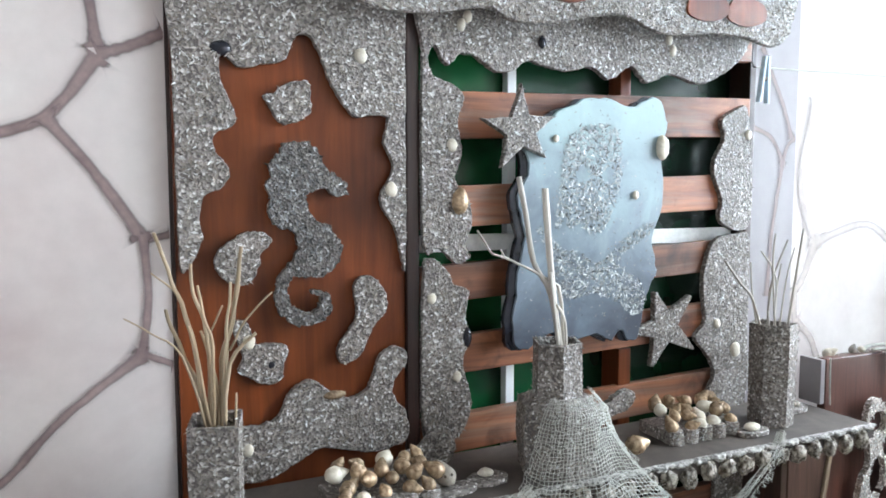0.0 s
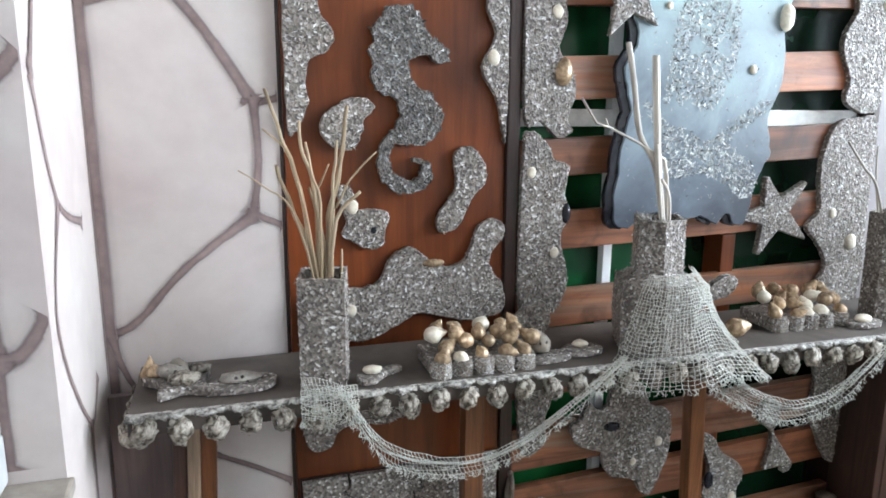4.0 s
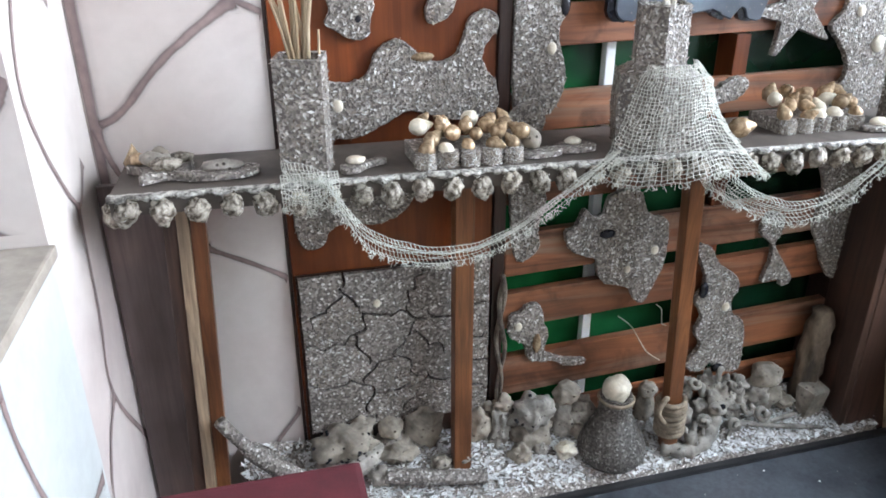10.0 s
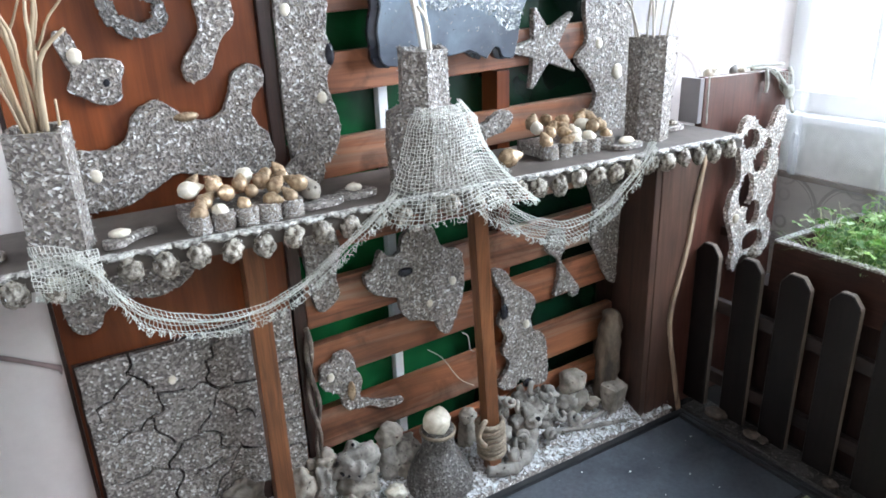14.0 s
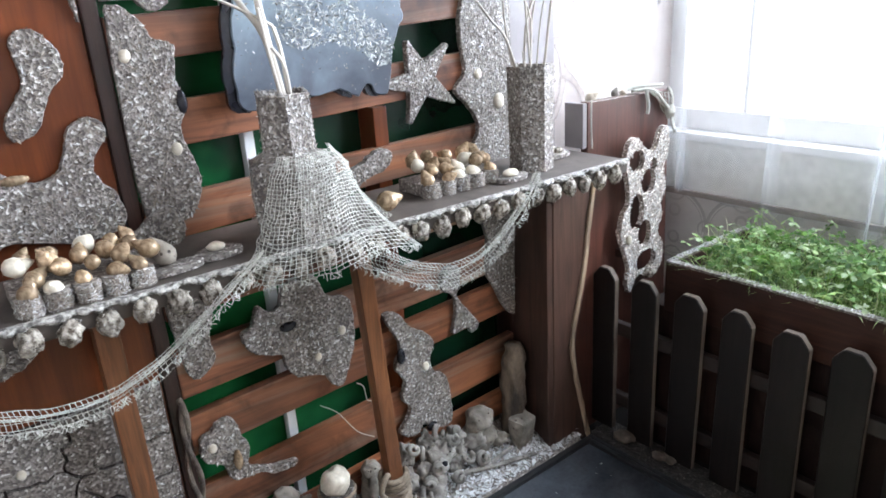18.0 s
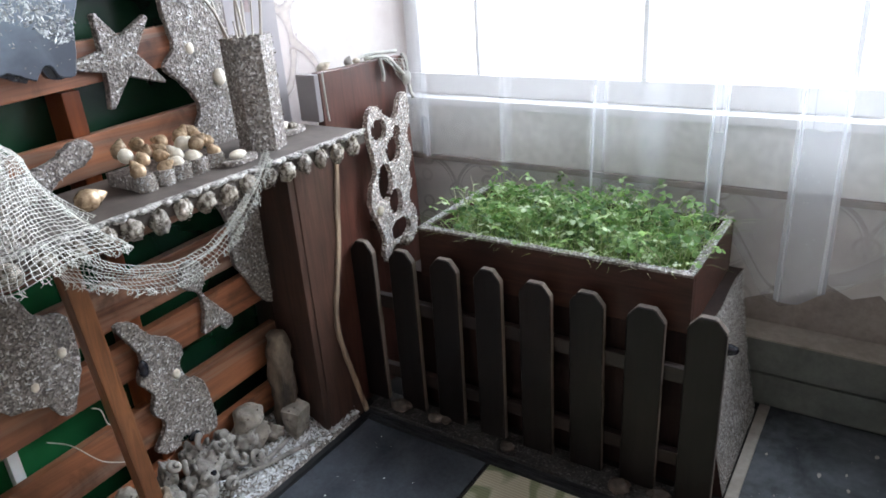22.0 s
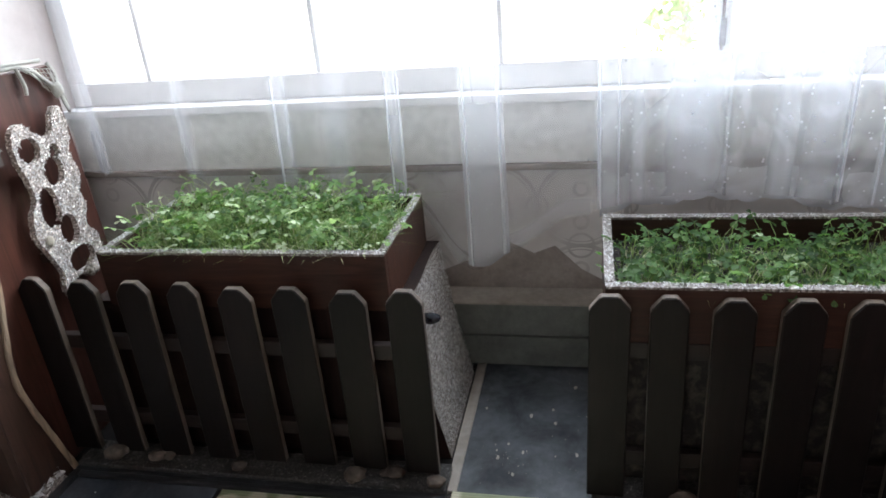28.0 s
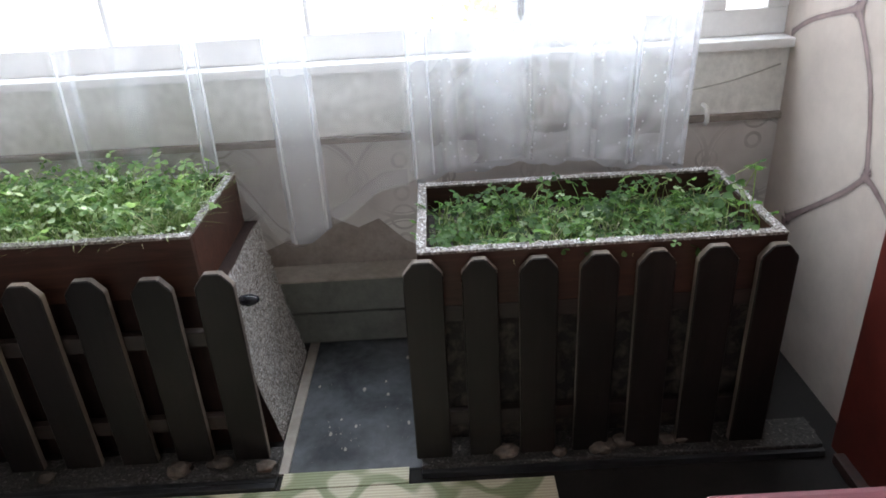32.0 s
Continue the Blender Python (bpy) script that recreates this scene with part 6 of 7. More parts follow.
stone("tall brown stone behind the shelf leg", 0.535, -0.03, 0.133, 0.028, 0.041, 5, rough=0.35)
stone("upright knobbly coral stone", 0.578, -0.041, 0.121, 0.018, 0.04, 7, CORAL, rough=0.7)
stone("small rounded stone on top of the coral", 0.561, -0.021, 0.168, 0.011, 0.012, 8, rough=0.2)
stone("pale angular stone against the stile", 0.592, -0.021, 0.165, 0.022, 0.02, 9, rough=0.4)
pitted(stone("large grey coral lump full of pits", 0.654, -0.025, 0.137, 0.041, 0.038, 10, CORAL), 3, 22)
stone("round shell-like stone with a hollow", 0.733, -0.021, 0.165, 0.028, 0.026, 11, ROCK, rough=0.3)
stone("grey boulder behind the jug", 0.763, -0.021, 0.12, 0.031, 0.03, 12, CORAL)
stone("small faceted ivory shell lying on the grit", 0.71, -0.083, 0.074, 0.021, 0.02, 13, IVORY, rough=0.4)
stone("grey pebble behind the rope-bound leg", 0.922, -0.021, 0.14, 0.02, 0.02, 14, rough=0.25)
stone("whorled grey shell-like stone on the bank", 1.189, -0.039, 0.095, 0.034, 0.034, 15, CORAL, rough=0.4)
stone("flat oval pale stone leaning on the slats", 1.223, -0.021, 0.125, 0.037, 0.029, 16, rough=0.2)
stone("dark hollow shell on the grit", 0.949, -0.077, 0.06, 0.02, 0.017, 17, STUMP)
o = part("square_stone", box(-0.03, 0.03, -0.022, 0.022, 0, 0.07, 0.012, None, 0.008, 8), ROCK)
o.matrix_basis = pose(1.305, -0.075, 0.05, 0, 0, 12)
tagged(o, "squared pale building stone in the corner", "rock", "stones on the grit bed")
for i, (x, y, q) in enumerate(((0.24, -0.08, 0.016), (0.33, -0.085, 0.018), (0.45, -0.075, 0.016), (0.495, -0.06, 0.018), (0.615, -0.075, 0.018), (0.66, -0.065, 0.014), (0.86, -0.03, 0.022), (1.12, -0.05, 0.02), (1.25, -0.055, 0.018), (1.14, -0.03, 0.018))):
    rock("rough stone half sunk in the shell bed", x, y, q * 1.2, q, q * 1.1, 80 + i, CORAL if i % 2 else ROCK)
LOG = mottled("bark_stripped_log", (0.034, 0.023, 0.016), (0.18, 0.13, 0.09), 24, 110, 0.8, 0.8, 0.004, (1, 1, 0.35), spread=(0.36, 0.62))
bm = lathe([(0.029, 0.03), (0.03, 0.09), (0.027, 0.14), (0.029, 0.19), (0.025, 0.23), (0.026, 0.265), (0.02, 0.29), (0.006, 0.298)], 16, rough=0.35, seed=4)
bmesh.ops.subdivide_edges(bm, edges=list(bm.edges), cuts=2, use_grid_fill=True)
for v in bm.verts:
    v.co += Vector((noise.noise(v.co * 45), noise.noise(v.co * 45 + Vector((3, 0, 0))), 0)) * 0.007 + Vector((0.03 * (v.co.z - 0.15), 0, 0))
o = part("log", bm, LOG, None, "", True)
o.location = (1.312, -0.044, 0.0)
tagged(o, "short mottled brown log standing against the slats", "log")
o = part("grit_log", tube(spline([Vector(p) for p in ((0.335, -0.09, 0.1), (0.4, -0.1, 0.09), (0.46, -0.105, 0.08), (0.53, -0.108, 0.07))], 6, False), [0.016] * 10 + [0.014] * 9, 9), GRITDARK, None, "", True)
tagged(o, "short grit-covered log lying on the bed", "log")
o = part("leaning_stick", tube(spline([Vector(p) for p in ((0.061, -0.115, 0.297), (0.08, -0.112, 0.262), (0.105, -0.11, 0.225), (0.15, -0.1, 0.165), (0.19, -0.09, 0.12))], 6, False), [0.011] * 12 + [0.017] * 13, 9), GRITDARK, None, "", True)
tagged(o, "grit-covered stick leaning against the shelf leg", "stick")
fork = thing("grey_twig", "grey forked twig lying on the shells", "twig")
part("stem", tube(spline([Vector(p) for p in ((1.09, -0.08, 0.058), (1.123, -0.081, 0.056), (1.218, -0.103, 0.046), (1.308, -0.118, 0.036))], 6, False), [0.008 - 0.0002 * j for j in range(19)], 7), CORAL, fork, "", True)
part("side_twig", tube(spline([Vector(p) for p in ((1.17, -0.094, 0.052), (1.215, -0.09, 0.056), (1.263, -0.083, 0.056))], 5, False), 0.0055, 7), CORAL, fork, "", True)
part("side_twig", tube([(1.11, -0.081, 0.056), (1.085, -0.1, 0.046)], 0.005, 7), CORAL, fork, "", True)
arc = thing("coral_branch", "curved branch of worn coral with round stubs", "coral")
part("branch", tube(spline([Vector(p) for p in ((0.92, -0.098, 0.048), (0.95, -0.112, 0.044), (0.985, -0.117, 0.045), (1.025, -0.105, 0.053), (1.05, -0.085, 0.072), (1.058, -0.07, 0.1))], 6, False), [0.016 + 0.002 * math.sin(j * 1.3) for j in range(31)], 9), CORAL, arc, "", True)
part("stub", tube([(1.058, -0.072, 0.096), (1.066, -0.085, 0.112)], [0.014, 0.015], 9), CORAL, arc, "", True)
part("mouth", lump(0.007, 0.007, 0.007, 3, 0.1, 1), MUSSEL, arc, "dark open mouth").location = (1.0665, -0.087, 0.114)
part("stub", tube([(0.985, -0.115, 0.05), (0.98, -0.108, 0.078)], [0.013, 0.014], 9), CORAL, arc, "", True)
stems = thing("coral_cluster", "cluster of pale knobbly coral stems", "coral")
for i, (x, y, z, rx, rz) in enumerate(((1.083, -0.045, 0.11, 0.031, 0.034), (1.06, -0.036, 0.14, 0.021, 0.028), (1.105, -0.04, 0.085, 0.024, 0.022), (0.99, -0.053, 0.088, 0.02, 0.032), (1.0, -0.037, 0.135, 0.016, 0.034), (1.04, -0.05, 0.09, 0.022, 0.024),
                                       (1.135, -0.035, 0.125, 0.022, 0.02), (1.14, -0.035, 0.095, 0.024, 0.024))):
    part("knob", lump(rx, rx * 0.85, rz, i + 3, 0.5, 4, 1.8), CORAL, stems, "", True).location = (x, y, z)


def worm_shell(x, y, z, r, seed):
    """A coiled worm tube: one and a half turns with an open mouth."""
    rr = random.Random(seed)
    th = thing("worm_shell", "grey coiled worm shell among the stones", "shell", "worm shells on the bed")
    m = pose(x, y, z, rr.uniform(40, 110), 0, rr.uniform(-50, 50))
    run = [m @ Vector((r * (1 - 0.035 * j) * math.cos(0.55 * j), r * (1 - 0.035 * j) * math.sin(0.55 * j), 0.0016 * j)) for j in range(18)]
    part("coil", tube(run, [r * (0.52 - 0.012 * j) for j in range(18)], 8), CORAL, th, "", True)
    mouth = part("mouth", lump(r * 0.36, r * 0.36, r * 0.36, seed, 0.1, 1), MUSSEL, th, "dark open mouth", True)
    mouth.location = run[0]
    return th


for i, (x, y, z, r) in enumerate(((1.072, -0.045, 0.172, 0.013), (1.105, -0.06, 0.135, 0.012), (1.02, -0.06, 0.15, 0.012), (0.998, -0.065, 0.168, 0.011), (1.06, -0.075, 0.1, 0.013), (0.965, -0.08, 0.075, 0.012), (1.0, -0.085, 0.072, 0.012),
                                (1.03, -0.08, 0.078, 0.013), (1.14, -0.065, 0.075, 0.013), (1.1, -0.085, 0.062, 0.012), (0.975, -0.06, 0.11, 0.011), (1.175, -0.075, 0.066, 0.014))):
    worm_shell(x, y, z, r, i)
JUGGRIT = grit_material("brown_shell_grit", 0.5)
JUGCHIP = island_colours("brown_shell_bits", [(0.0, (0.05, 0.043, 0.038)), (0.3, (0.1, 0.09, 0.08)), (0.6, (0.17, 0.155, 0.14)), (0.88, (0.3, 0.285, 0.265)), (0.97, (0.6, 0.59, 0.57))], 0.3)
vase("squat round grit jug stoppered with a stone on the bed", 0.811, -0.083, 0.04, [(0.06, 0), (0.07, 0.014), (0.07, 0.034), (0.059, 0.064), (0.043, 0.09), (0.034, 0.106), (0.033, 0.15)], 20, 0, 34, "grit_jug", 9000, JUGGRIT, JUGCHIP)
st_ = part("stone_stopper", lump(0.029, 0.028, 0.028, 44, 0.25, 3), IVORY, None, "", True)
st_.location = (0.811, -0.083, 0.203)
tagged(st_, "pale rounded stone in the jug's mouth", "rock")
col = part("rope_collar", tube([(0.811 + 0.034 * math.cos(a / 3), -0.083 + 0.034 * math.sin(a / 3), 0.183) for a in range(20)], 0.004, 6), ROPE, None, "", True)
tagged(col, "thin rope tied round the jug's neck", "rope")
for i, (a, b) in enumerate((((0.823, -0.035, 0.342), (0.932, -0.035, 0.221)), ((0.906, -0.035, 0.356), (0.936, -0.035, 0.303)))):
    tw = part("pale_twig", tube(spline([Vector(a), Vector(a).lerp(Vector(b), 0.25) + Vector((0.004, -0.003, 0.003)), Vector(a).lerp(Vector(b), 0.55) + Vector((-0.002, -0.004, -0.004)), Vector(a).lerp(Vector(b), 0.75) + Vector((-0.004, -0.002, -0.006)), Vector(b)], 4, False), 0.0011, 5), PALEREED, None, "", True)
    tagged(tw, "thin pale twig hanging before the slats", "twig")
hang = thing("hanging_twig", "pair of crooked dark twigs tied to the upright stile", "twig")
for k in range(2):
    run = [Vector((0.579 + 0.007 * math.sin(j * 1.1 + 3 * k) + 0.004 * k, -0.026 - 0.005 * math.cos(j * 1.1 + 3 * k), 0.46 - 0.034 * j - 0.02 * k)) for j in range(12)]
    part("stem", tube(spline(run, 3, False), [0.0052 - 0.00006 * j for j in range(34)], 6), STUMP, hang, "", True)

# ---- end boards and column ----
board = thing("end_board", "upright brown board with a wavy bark edge closing the shelf end", "board")
EDGE = [(1.498, 0.69), (1.498, 0.656), (1.49, 0.603), (1.478, 0.529), (1.468, 0.453), (1.449, 0.377), (1.428, 0.272), (1.452, 0.15), (1.475, 0.06), (1.49, 0.0)]
bm = plate([Vector(p) for p in [(1.37, 0.0), (1.37, 0.695)]] + spline([Vector(p) for p in EDGE], 4, False), -0.12, -0.1, 0.002)
part("plank", bm, BOARD, board)
edge = spline([Vector(p) for p in EDGE], 4, False)
rim = [p + Vector((0.007 + 0.003 * noise.noise(Vector((p.y * 25, 1, 0))), 0)) for p in edge] + [p - Vector((0.006 + 0.003 * noise.noise(Vector((p.y * 25, 7, 0))), 0)) for p in edge[::-1]]
part("bark_edge", plate(rim, -0.126, -0.1205, 0.002), BARK, board, "pale bark edge")
part("narrow_plank", box(1.3525, 1.3695, -0.118, -0.0075, 0.0, 0.69, 0.002), BOARD, board)
column = thing("corner_column", "red-brown box column topped with shells in the corner", "column")
bm = plate([Vector(p) for p in ((1.425, 0.0), (1.425, 0.69), (1.504, 0.692), (1.503, 0.822), (1.797, 0.815), (1.815, 0.387), (1.83, 0.0))], -0.098, -0.08, 0.002)
part("front_board", bm, REDBOARD, column)
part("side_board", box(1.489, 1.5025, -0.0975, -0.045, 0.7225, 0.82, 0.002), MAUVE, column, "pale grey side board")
part("top_board", box(1.504, 1.79, -0.0795, -0.045, 0.8, 0.812, 0.002), GRIT, column)
for i, (x, y, s, m) in enumerate(((1.545, -0.072, 0.017, IVORY), (1.635, -0.066, 0.013, CORAL), (1.66, -0.07, 0.011, IVORY))):
    o = snail("top_shell", x, y, 0.816 + s * 0.5, s, m, 60 + i)
    tagged(o, "grey sea shell on top of the corner column", "shell", "shells on the column")
net2 = thing("net_scrap", "scrap of cream net tied to the column corner", "net")
net_part("scrap", lambda u, v: (1.7 + 0.09 * u + 0.02 * v, -0.108 - 0.006 * math.sin(u * 9), 0.826 - 0.02 * u - v * (0.06 * u + 0.015)), 14, 6, net2, 31, 0.001, steps=1)
for pts in (((1.665, -0.09, 0.825), (1.72, -0.106, 0.822), (1.76, -0.11, 0.79), (1.785, -0.114, 0.765)), ((1.79, -0.1, 0.82), (1.795, -0.108, 0.8), (1.788, -0.114, 0.765)), ((1.7, -0.104, 0.824), (1.705, -0.108, 0.79), (1.702, -0.108, 0.77)),
            ((1.655, -0.07, 0.822), (1.7, -0.075, 0.83), (1.79, -0.085, 0.825)), ((1.785, -0.114, 0.765), (1.79, -0.116, 0.74), (1.775, -0.135, 0.72))):
    part("strand", tube(spline([Vector(p) for p in pts], 4, False), 0.0045, 6), STRING, net2, "", True)
part("knot", lump(0.014, 0.01, 0.018, 3, 0.3, 2), STRING, net2, "", True).location = (1.785, -0.112, 0.765)
part("cord", tube([(1.508, -0.104, 0.825), (1.507, -0.106, 0.76), (1.51, -0.106, 0.722)], 0.002, 5), STRING, net2)

LATTICE = grit_material("white_shell_grit", 2.6)
PALECHIP = island_colours("bleached_shell_bits", [(0.0, (0.45, 0.42, 0.38)), (0.15, (0.62, 0.6, 0.56)), (0.5, (0.76, 0.75, 0.72)), (0.8, (0.88, 0.87, 0.86))], 0.35)

# lattice: a cut grit board with oval holes
lat = thing("grit_lattice", "tall wavy shell-grit lattice board with oval holes", "wall decoration")
lo = spline([Vector(p) for p in [(1.599, 0.697), (1.615, 0.725), (1.64, 0.727), (1.661, 0.707), (1.686, 0.689), (1.709, 0.695), (1.723, 0.728), (1.747, 0.742), (1.76, 0.711), (1.757, 0.672), (1.744, 0.641), (1.755, 0.591), (1.738, 0.553), (1.747, 0.522), (1.729, 0.484), (1.753, 0.447), (1.752, 0.395), (1.714, 0.367), (1.654, 0.385), (1.63, 0.346), (1.613, 0.376), (1.621, 0.409), (1.601, 0.463), (1.584, 0.505), (1.593, 0.55), (1.612, 0.575), (1.61, 0.619), (1.599, 0.66)]], 4)
holes = [(1.638, 0.673, 0.021, 0.02), (1.684, 0.617, 0.02, 0.024), (1.643, 0.55, 0.02, 0.035), (1.677, 0.49, 0.019, 0.026), (1.686, 0.418, 0.029, 0.022), (1.701, 0.654, 0.011, 0.012)]
bm = bmesh.new()
nx, nz = 50, 116
X0, X1, Z0, Z1 = 1.575, 1.77, 0.33, 0.755
pts = np.array([[(X0 + (X1 - X0) * (i + 0.5) / nx, Z0 + (Z1 - Z0) * (k + 0.5) / nz) for k in range(nz)] for i in range(nx)])
flat = pts.reshape(-1, 2)


def in_lattice(xs, zs):
    ok = inside(xs, zs, [(p.x, p.y) for p in lo])
    for hx, hz, a, b in holes:
        a, b = 1.3 * a, 1.25 * b
        ok &= ((xs - hx) / a) ** 2 + ((zs - hz) / b) ** 2 > 1
    return ok


solid = in_lattice(flat[:, 0], flat[:, 1]).reshape(nx, nz)
corner = {}


def vert(i, k):
    if (i, k) not in corner:
        corner[i, k] = bm.verts.new((X0 + (X1 - X0) * i / nx, -0.118, Z0 + (Z1 - Z0) * k / nz))
    return corner[i, k]


for i in range(nx):
    for k in range(nz):
        if solid[i, k]:
            bm.faces.new((vert(i, k), vert(i + 1, k), vert(i + 1, k + 1), vert(i, k + 1)))
for _ in range(3):
    bmesh.ops.smooth_vert(bm, verts=[v for v in bm.verts if v.is_boundary], factor=0.5, use_axis_x=True, use_axis_z=True)
r = bmesh.ops.extrude_face_region(bm, geom=list(bm.faces))
for v in r["geom"]:
    if isinstance(v, bmesh.types.BMVert):
        v.co.y = -0.132
bmesh.ops.recalc_face_normals(bm, faces=bm.faces)
part("board", bm, LATTICE, lat)
plate_chips(lo, -0.132, lat, 81, 30000, keep=in_lattice).data.materials[0] = PALECHIP
part("spacer", box(1.725, 1.74, -0.118, -0.0985, 0.57, 0.59), BAR, lat)
part("spacer", box(1.61, 1.63, -0.118, -0.0985, 0.44, 0.46), BAR, lat)
dot(lat, "pebble", 1.61, 0.49, -0.136, 0.01, IVORY, 71)
st2 = part("pale_shell", lump(0.02, 0.014, 0.013, 72, 0.3, 2), FOIL, None, "", True)
st2.location = (1.69, -0.14, 0.385)
st2.parent = lat


# ---- picket fences ----
def fence(label, x, ys, width, top, rails, seed, base=0.022, fall=0.0):
    th = thing("picket_fence", label, "fence", "picket fences")
    rr = random.Random(seed)
    for i, y in enumerate(ys):
        w, c, t = width / 2 + rr.uniform(-0.002, 0.002), 0.019, 0.017
        h = top - fall * i + rr.uniform(-0.003, 0.003)
        out = [(-w, base), (w, base), (w, h - c * 1.25), (w - c, h), (-w + c, h), (-w, h - c * 1.25)]
        bm = bmesh.new()
        a = [bm.verts.new((x, y + p, z)) for p, z in out]
        b = [bm.verts.new((x + t, y + p, z)) for p, z in out]
        bm.faces.new(a)
        bm.faces.new(b[::-1])
        for j in range(6):
            bm.faces.new((a[j], a[(j + 1) % 6], b[(j + 1) % 6], b[j]))
        bmesh.ops.bevel(bm, geom=list(bm.edges), offset=0.0022, segments=1, affect='EDGES')
        lean = rr.uniform(-0.008, 0.008)
        for v in bm.verts:
            v.co.y += lean * (v.co.z - base)
            v.co.x += 0.004 * noise.noise(Vector((i * 3.1, v.co.z * 5, seed)))
        bmesh.ops.recalc_face_normals(bm, faces=bm.faces)
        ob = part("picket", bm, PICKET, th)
        ob.data.materials.append(PALEEDGE)
        # tops and sides get the paler wood, the broad faces stay dark
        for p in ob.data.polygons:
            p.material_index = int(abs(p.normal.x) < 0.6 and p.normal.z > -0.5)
    for z in rails:
        part("rail", box(x + 0.0185, x + 0.036, min(ys) - width / 2 + 0.01, max(ys) + width / 2 - 0.01, z - 0.016, z + 0.016, 0.003), RAIL, th)
    return th


fence("dark brown picket fence with eight clipped pickets before a planter", 1.528, [-0.132 - 0.1092 * i for i in range(8)], 0.067, 0.44, (0.29, 0.1), 1, fall=0.0018)
fence("dark brown picket fence with seven clipped pickets before a planter", 1.503, [-1.25 - 0.0985 * i for i in range(7)], 0.064, 0.439, (0.33, 0.1), 2)


# kerb splinters, much darker than those on the wall
BLACKISHCHIP = island_colours("dirty_shell_bits", [(0.0, (0.018, 0.015, 0.012)), (0.3, (0.036, 0.03, 0.025)), (0.6, (0.065, 0.055, 0.047)), (0.93, (0.2, 0.18, 0.16))], 0.5)


KERBSTONE = mottled("dusty_brown_stone", (0.035, 0.024, 0.018), (0.13, 0.095, 0.072), 24, 110, 0.8, 0.6, 0.004, vary=0.3)


def kerb(label, y0, y1, seed):
    th = thing("grit_kerb", label, "edging", "grit kerbs")
    bm = box(1.485, 1.56, y1, y0, 0.0, 0.022, 0.004)
    base = part("strip", bm, GRITBLACKISH, th)
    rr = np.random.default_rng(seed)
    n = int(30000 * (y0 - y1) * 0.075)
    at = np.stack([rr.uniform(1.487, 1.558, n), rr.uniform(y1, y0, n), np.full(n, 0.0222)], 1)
    chip_mesh("shell_facing", at, np.array([0, 0, 1.0]), np.array([1.0, 0, 0]), rr, BLACKISHCHIP, base, 0.006)
    part("dark_trim", box(1.474, 1.4845, y1, y0, 0.0, 0.014, 0.002), BLACK, th, "black plastic trim")
    q = random.Random(seed)
    for i in range(int(13 * (y0 - y1))):
        s = q.uniform(0.008, 0.021)
        o = part("pebble", lump(s * 0.9, s * 1.2, s * 0.65, seed + i, 0.35, 3), KERBSTONE, th, "", True)
        o.location = (1.508 + q.uniform(-0.012, 0.012), q.uniform(y1 + 0.02, y0 - 0.02), 0.022 + s * 0.5)
    return th


kerb("shell-grit kerb with pebbles at the foot of the fence", -0.135, -0.95, 5)
kerb("shell-grit kerb with pebbles at the foot of the fence", -1.225, -1.98, 6)


# ---- planters ----
def planter(label, x0, x1, y0, y1, z0, z1, seed):
    th = thing("planter_box", label, "planter", "planter boxes")
    t = 0.016
    part("front_board", box(x0, x0 + t, y0, y1, z0, z1 - 0.004, 0.002), BOXWOOD, th)
    part("back_board", box(x1 - t, x1, y0, y1, z0, z1 - 0.004, 0.002), BOXWOOD, th)
    part("end_board", box(x0 + t, x1 - t, y0, y0 + t, z0, z1 - 0.0045, 0.002), BOXWOOD, th)
    part("end_board", box(x0 + t, x1 - t, y1 - t, y1, z0, z1 - 0.0045, 0.002), BOXWOOD, th)
    part("bottom_board", box(x0 + t, x1 - t, y0 + t, y1 - t, z0, z0 + 0.012), BOXWOOD, th)
    rr = np.random.default_rng(seed)
    for a in ((x0 - 0.001, x0 + t + 0.001, y0, y1), (x1 - t - 0.001, x1 + 0.001, y0, y1), (x0 + t + 0.002, x1 - t - 0.002, y0 - 0.001, y0 + t), (x0 + t + 0.002, x1 - t - 0.002, y1 - t, y1 + 0.001)):
        rim = part("grit_rim", box(*a, z1 - 0.004, z1 + 0.001, 0.001), GRIT, th, "pale grit on the rim")
        n = int(60000 * (a[1] - a[0]) * (a[3] - a[2]))
        at = np.stack([rr.uniform(a[0], a[1], n), rr.uniform(a[2], a[3], n), np.full(n, z1 + 0.001)], 1)
        chip_mesh("shell_facing", at, np.array([0, 0, 1.0]), np.array([1.0, 0, 0]), rr, WHITECHIP, rim, 0.004, 0.5)
    bm = bmesh.new()
    k = 24
    g = [[bm.verts.new((x0 + t + (x1 - x0 - 2 * t) * i / k, y0 + t + (y1 - y0 - 2 * t) * j / k, z1 - (0.04 if y0 > -1 else 0.052) + 0.006 * noise.noise(Vector((i * 0.9, j * 0.9, seed))))) for j in range(k + 1)] for i in range(k + 1)]
    for i in range(k):
        for j in range(k):
            bm.faces.new((g[i][j], g[i + 1][j], g[i + 1][j + 1], g[i][j + 1]))
    part("soil", bm, SOIL, th, "dark potting soil", True)
    return th


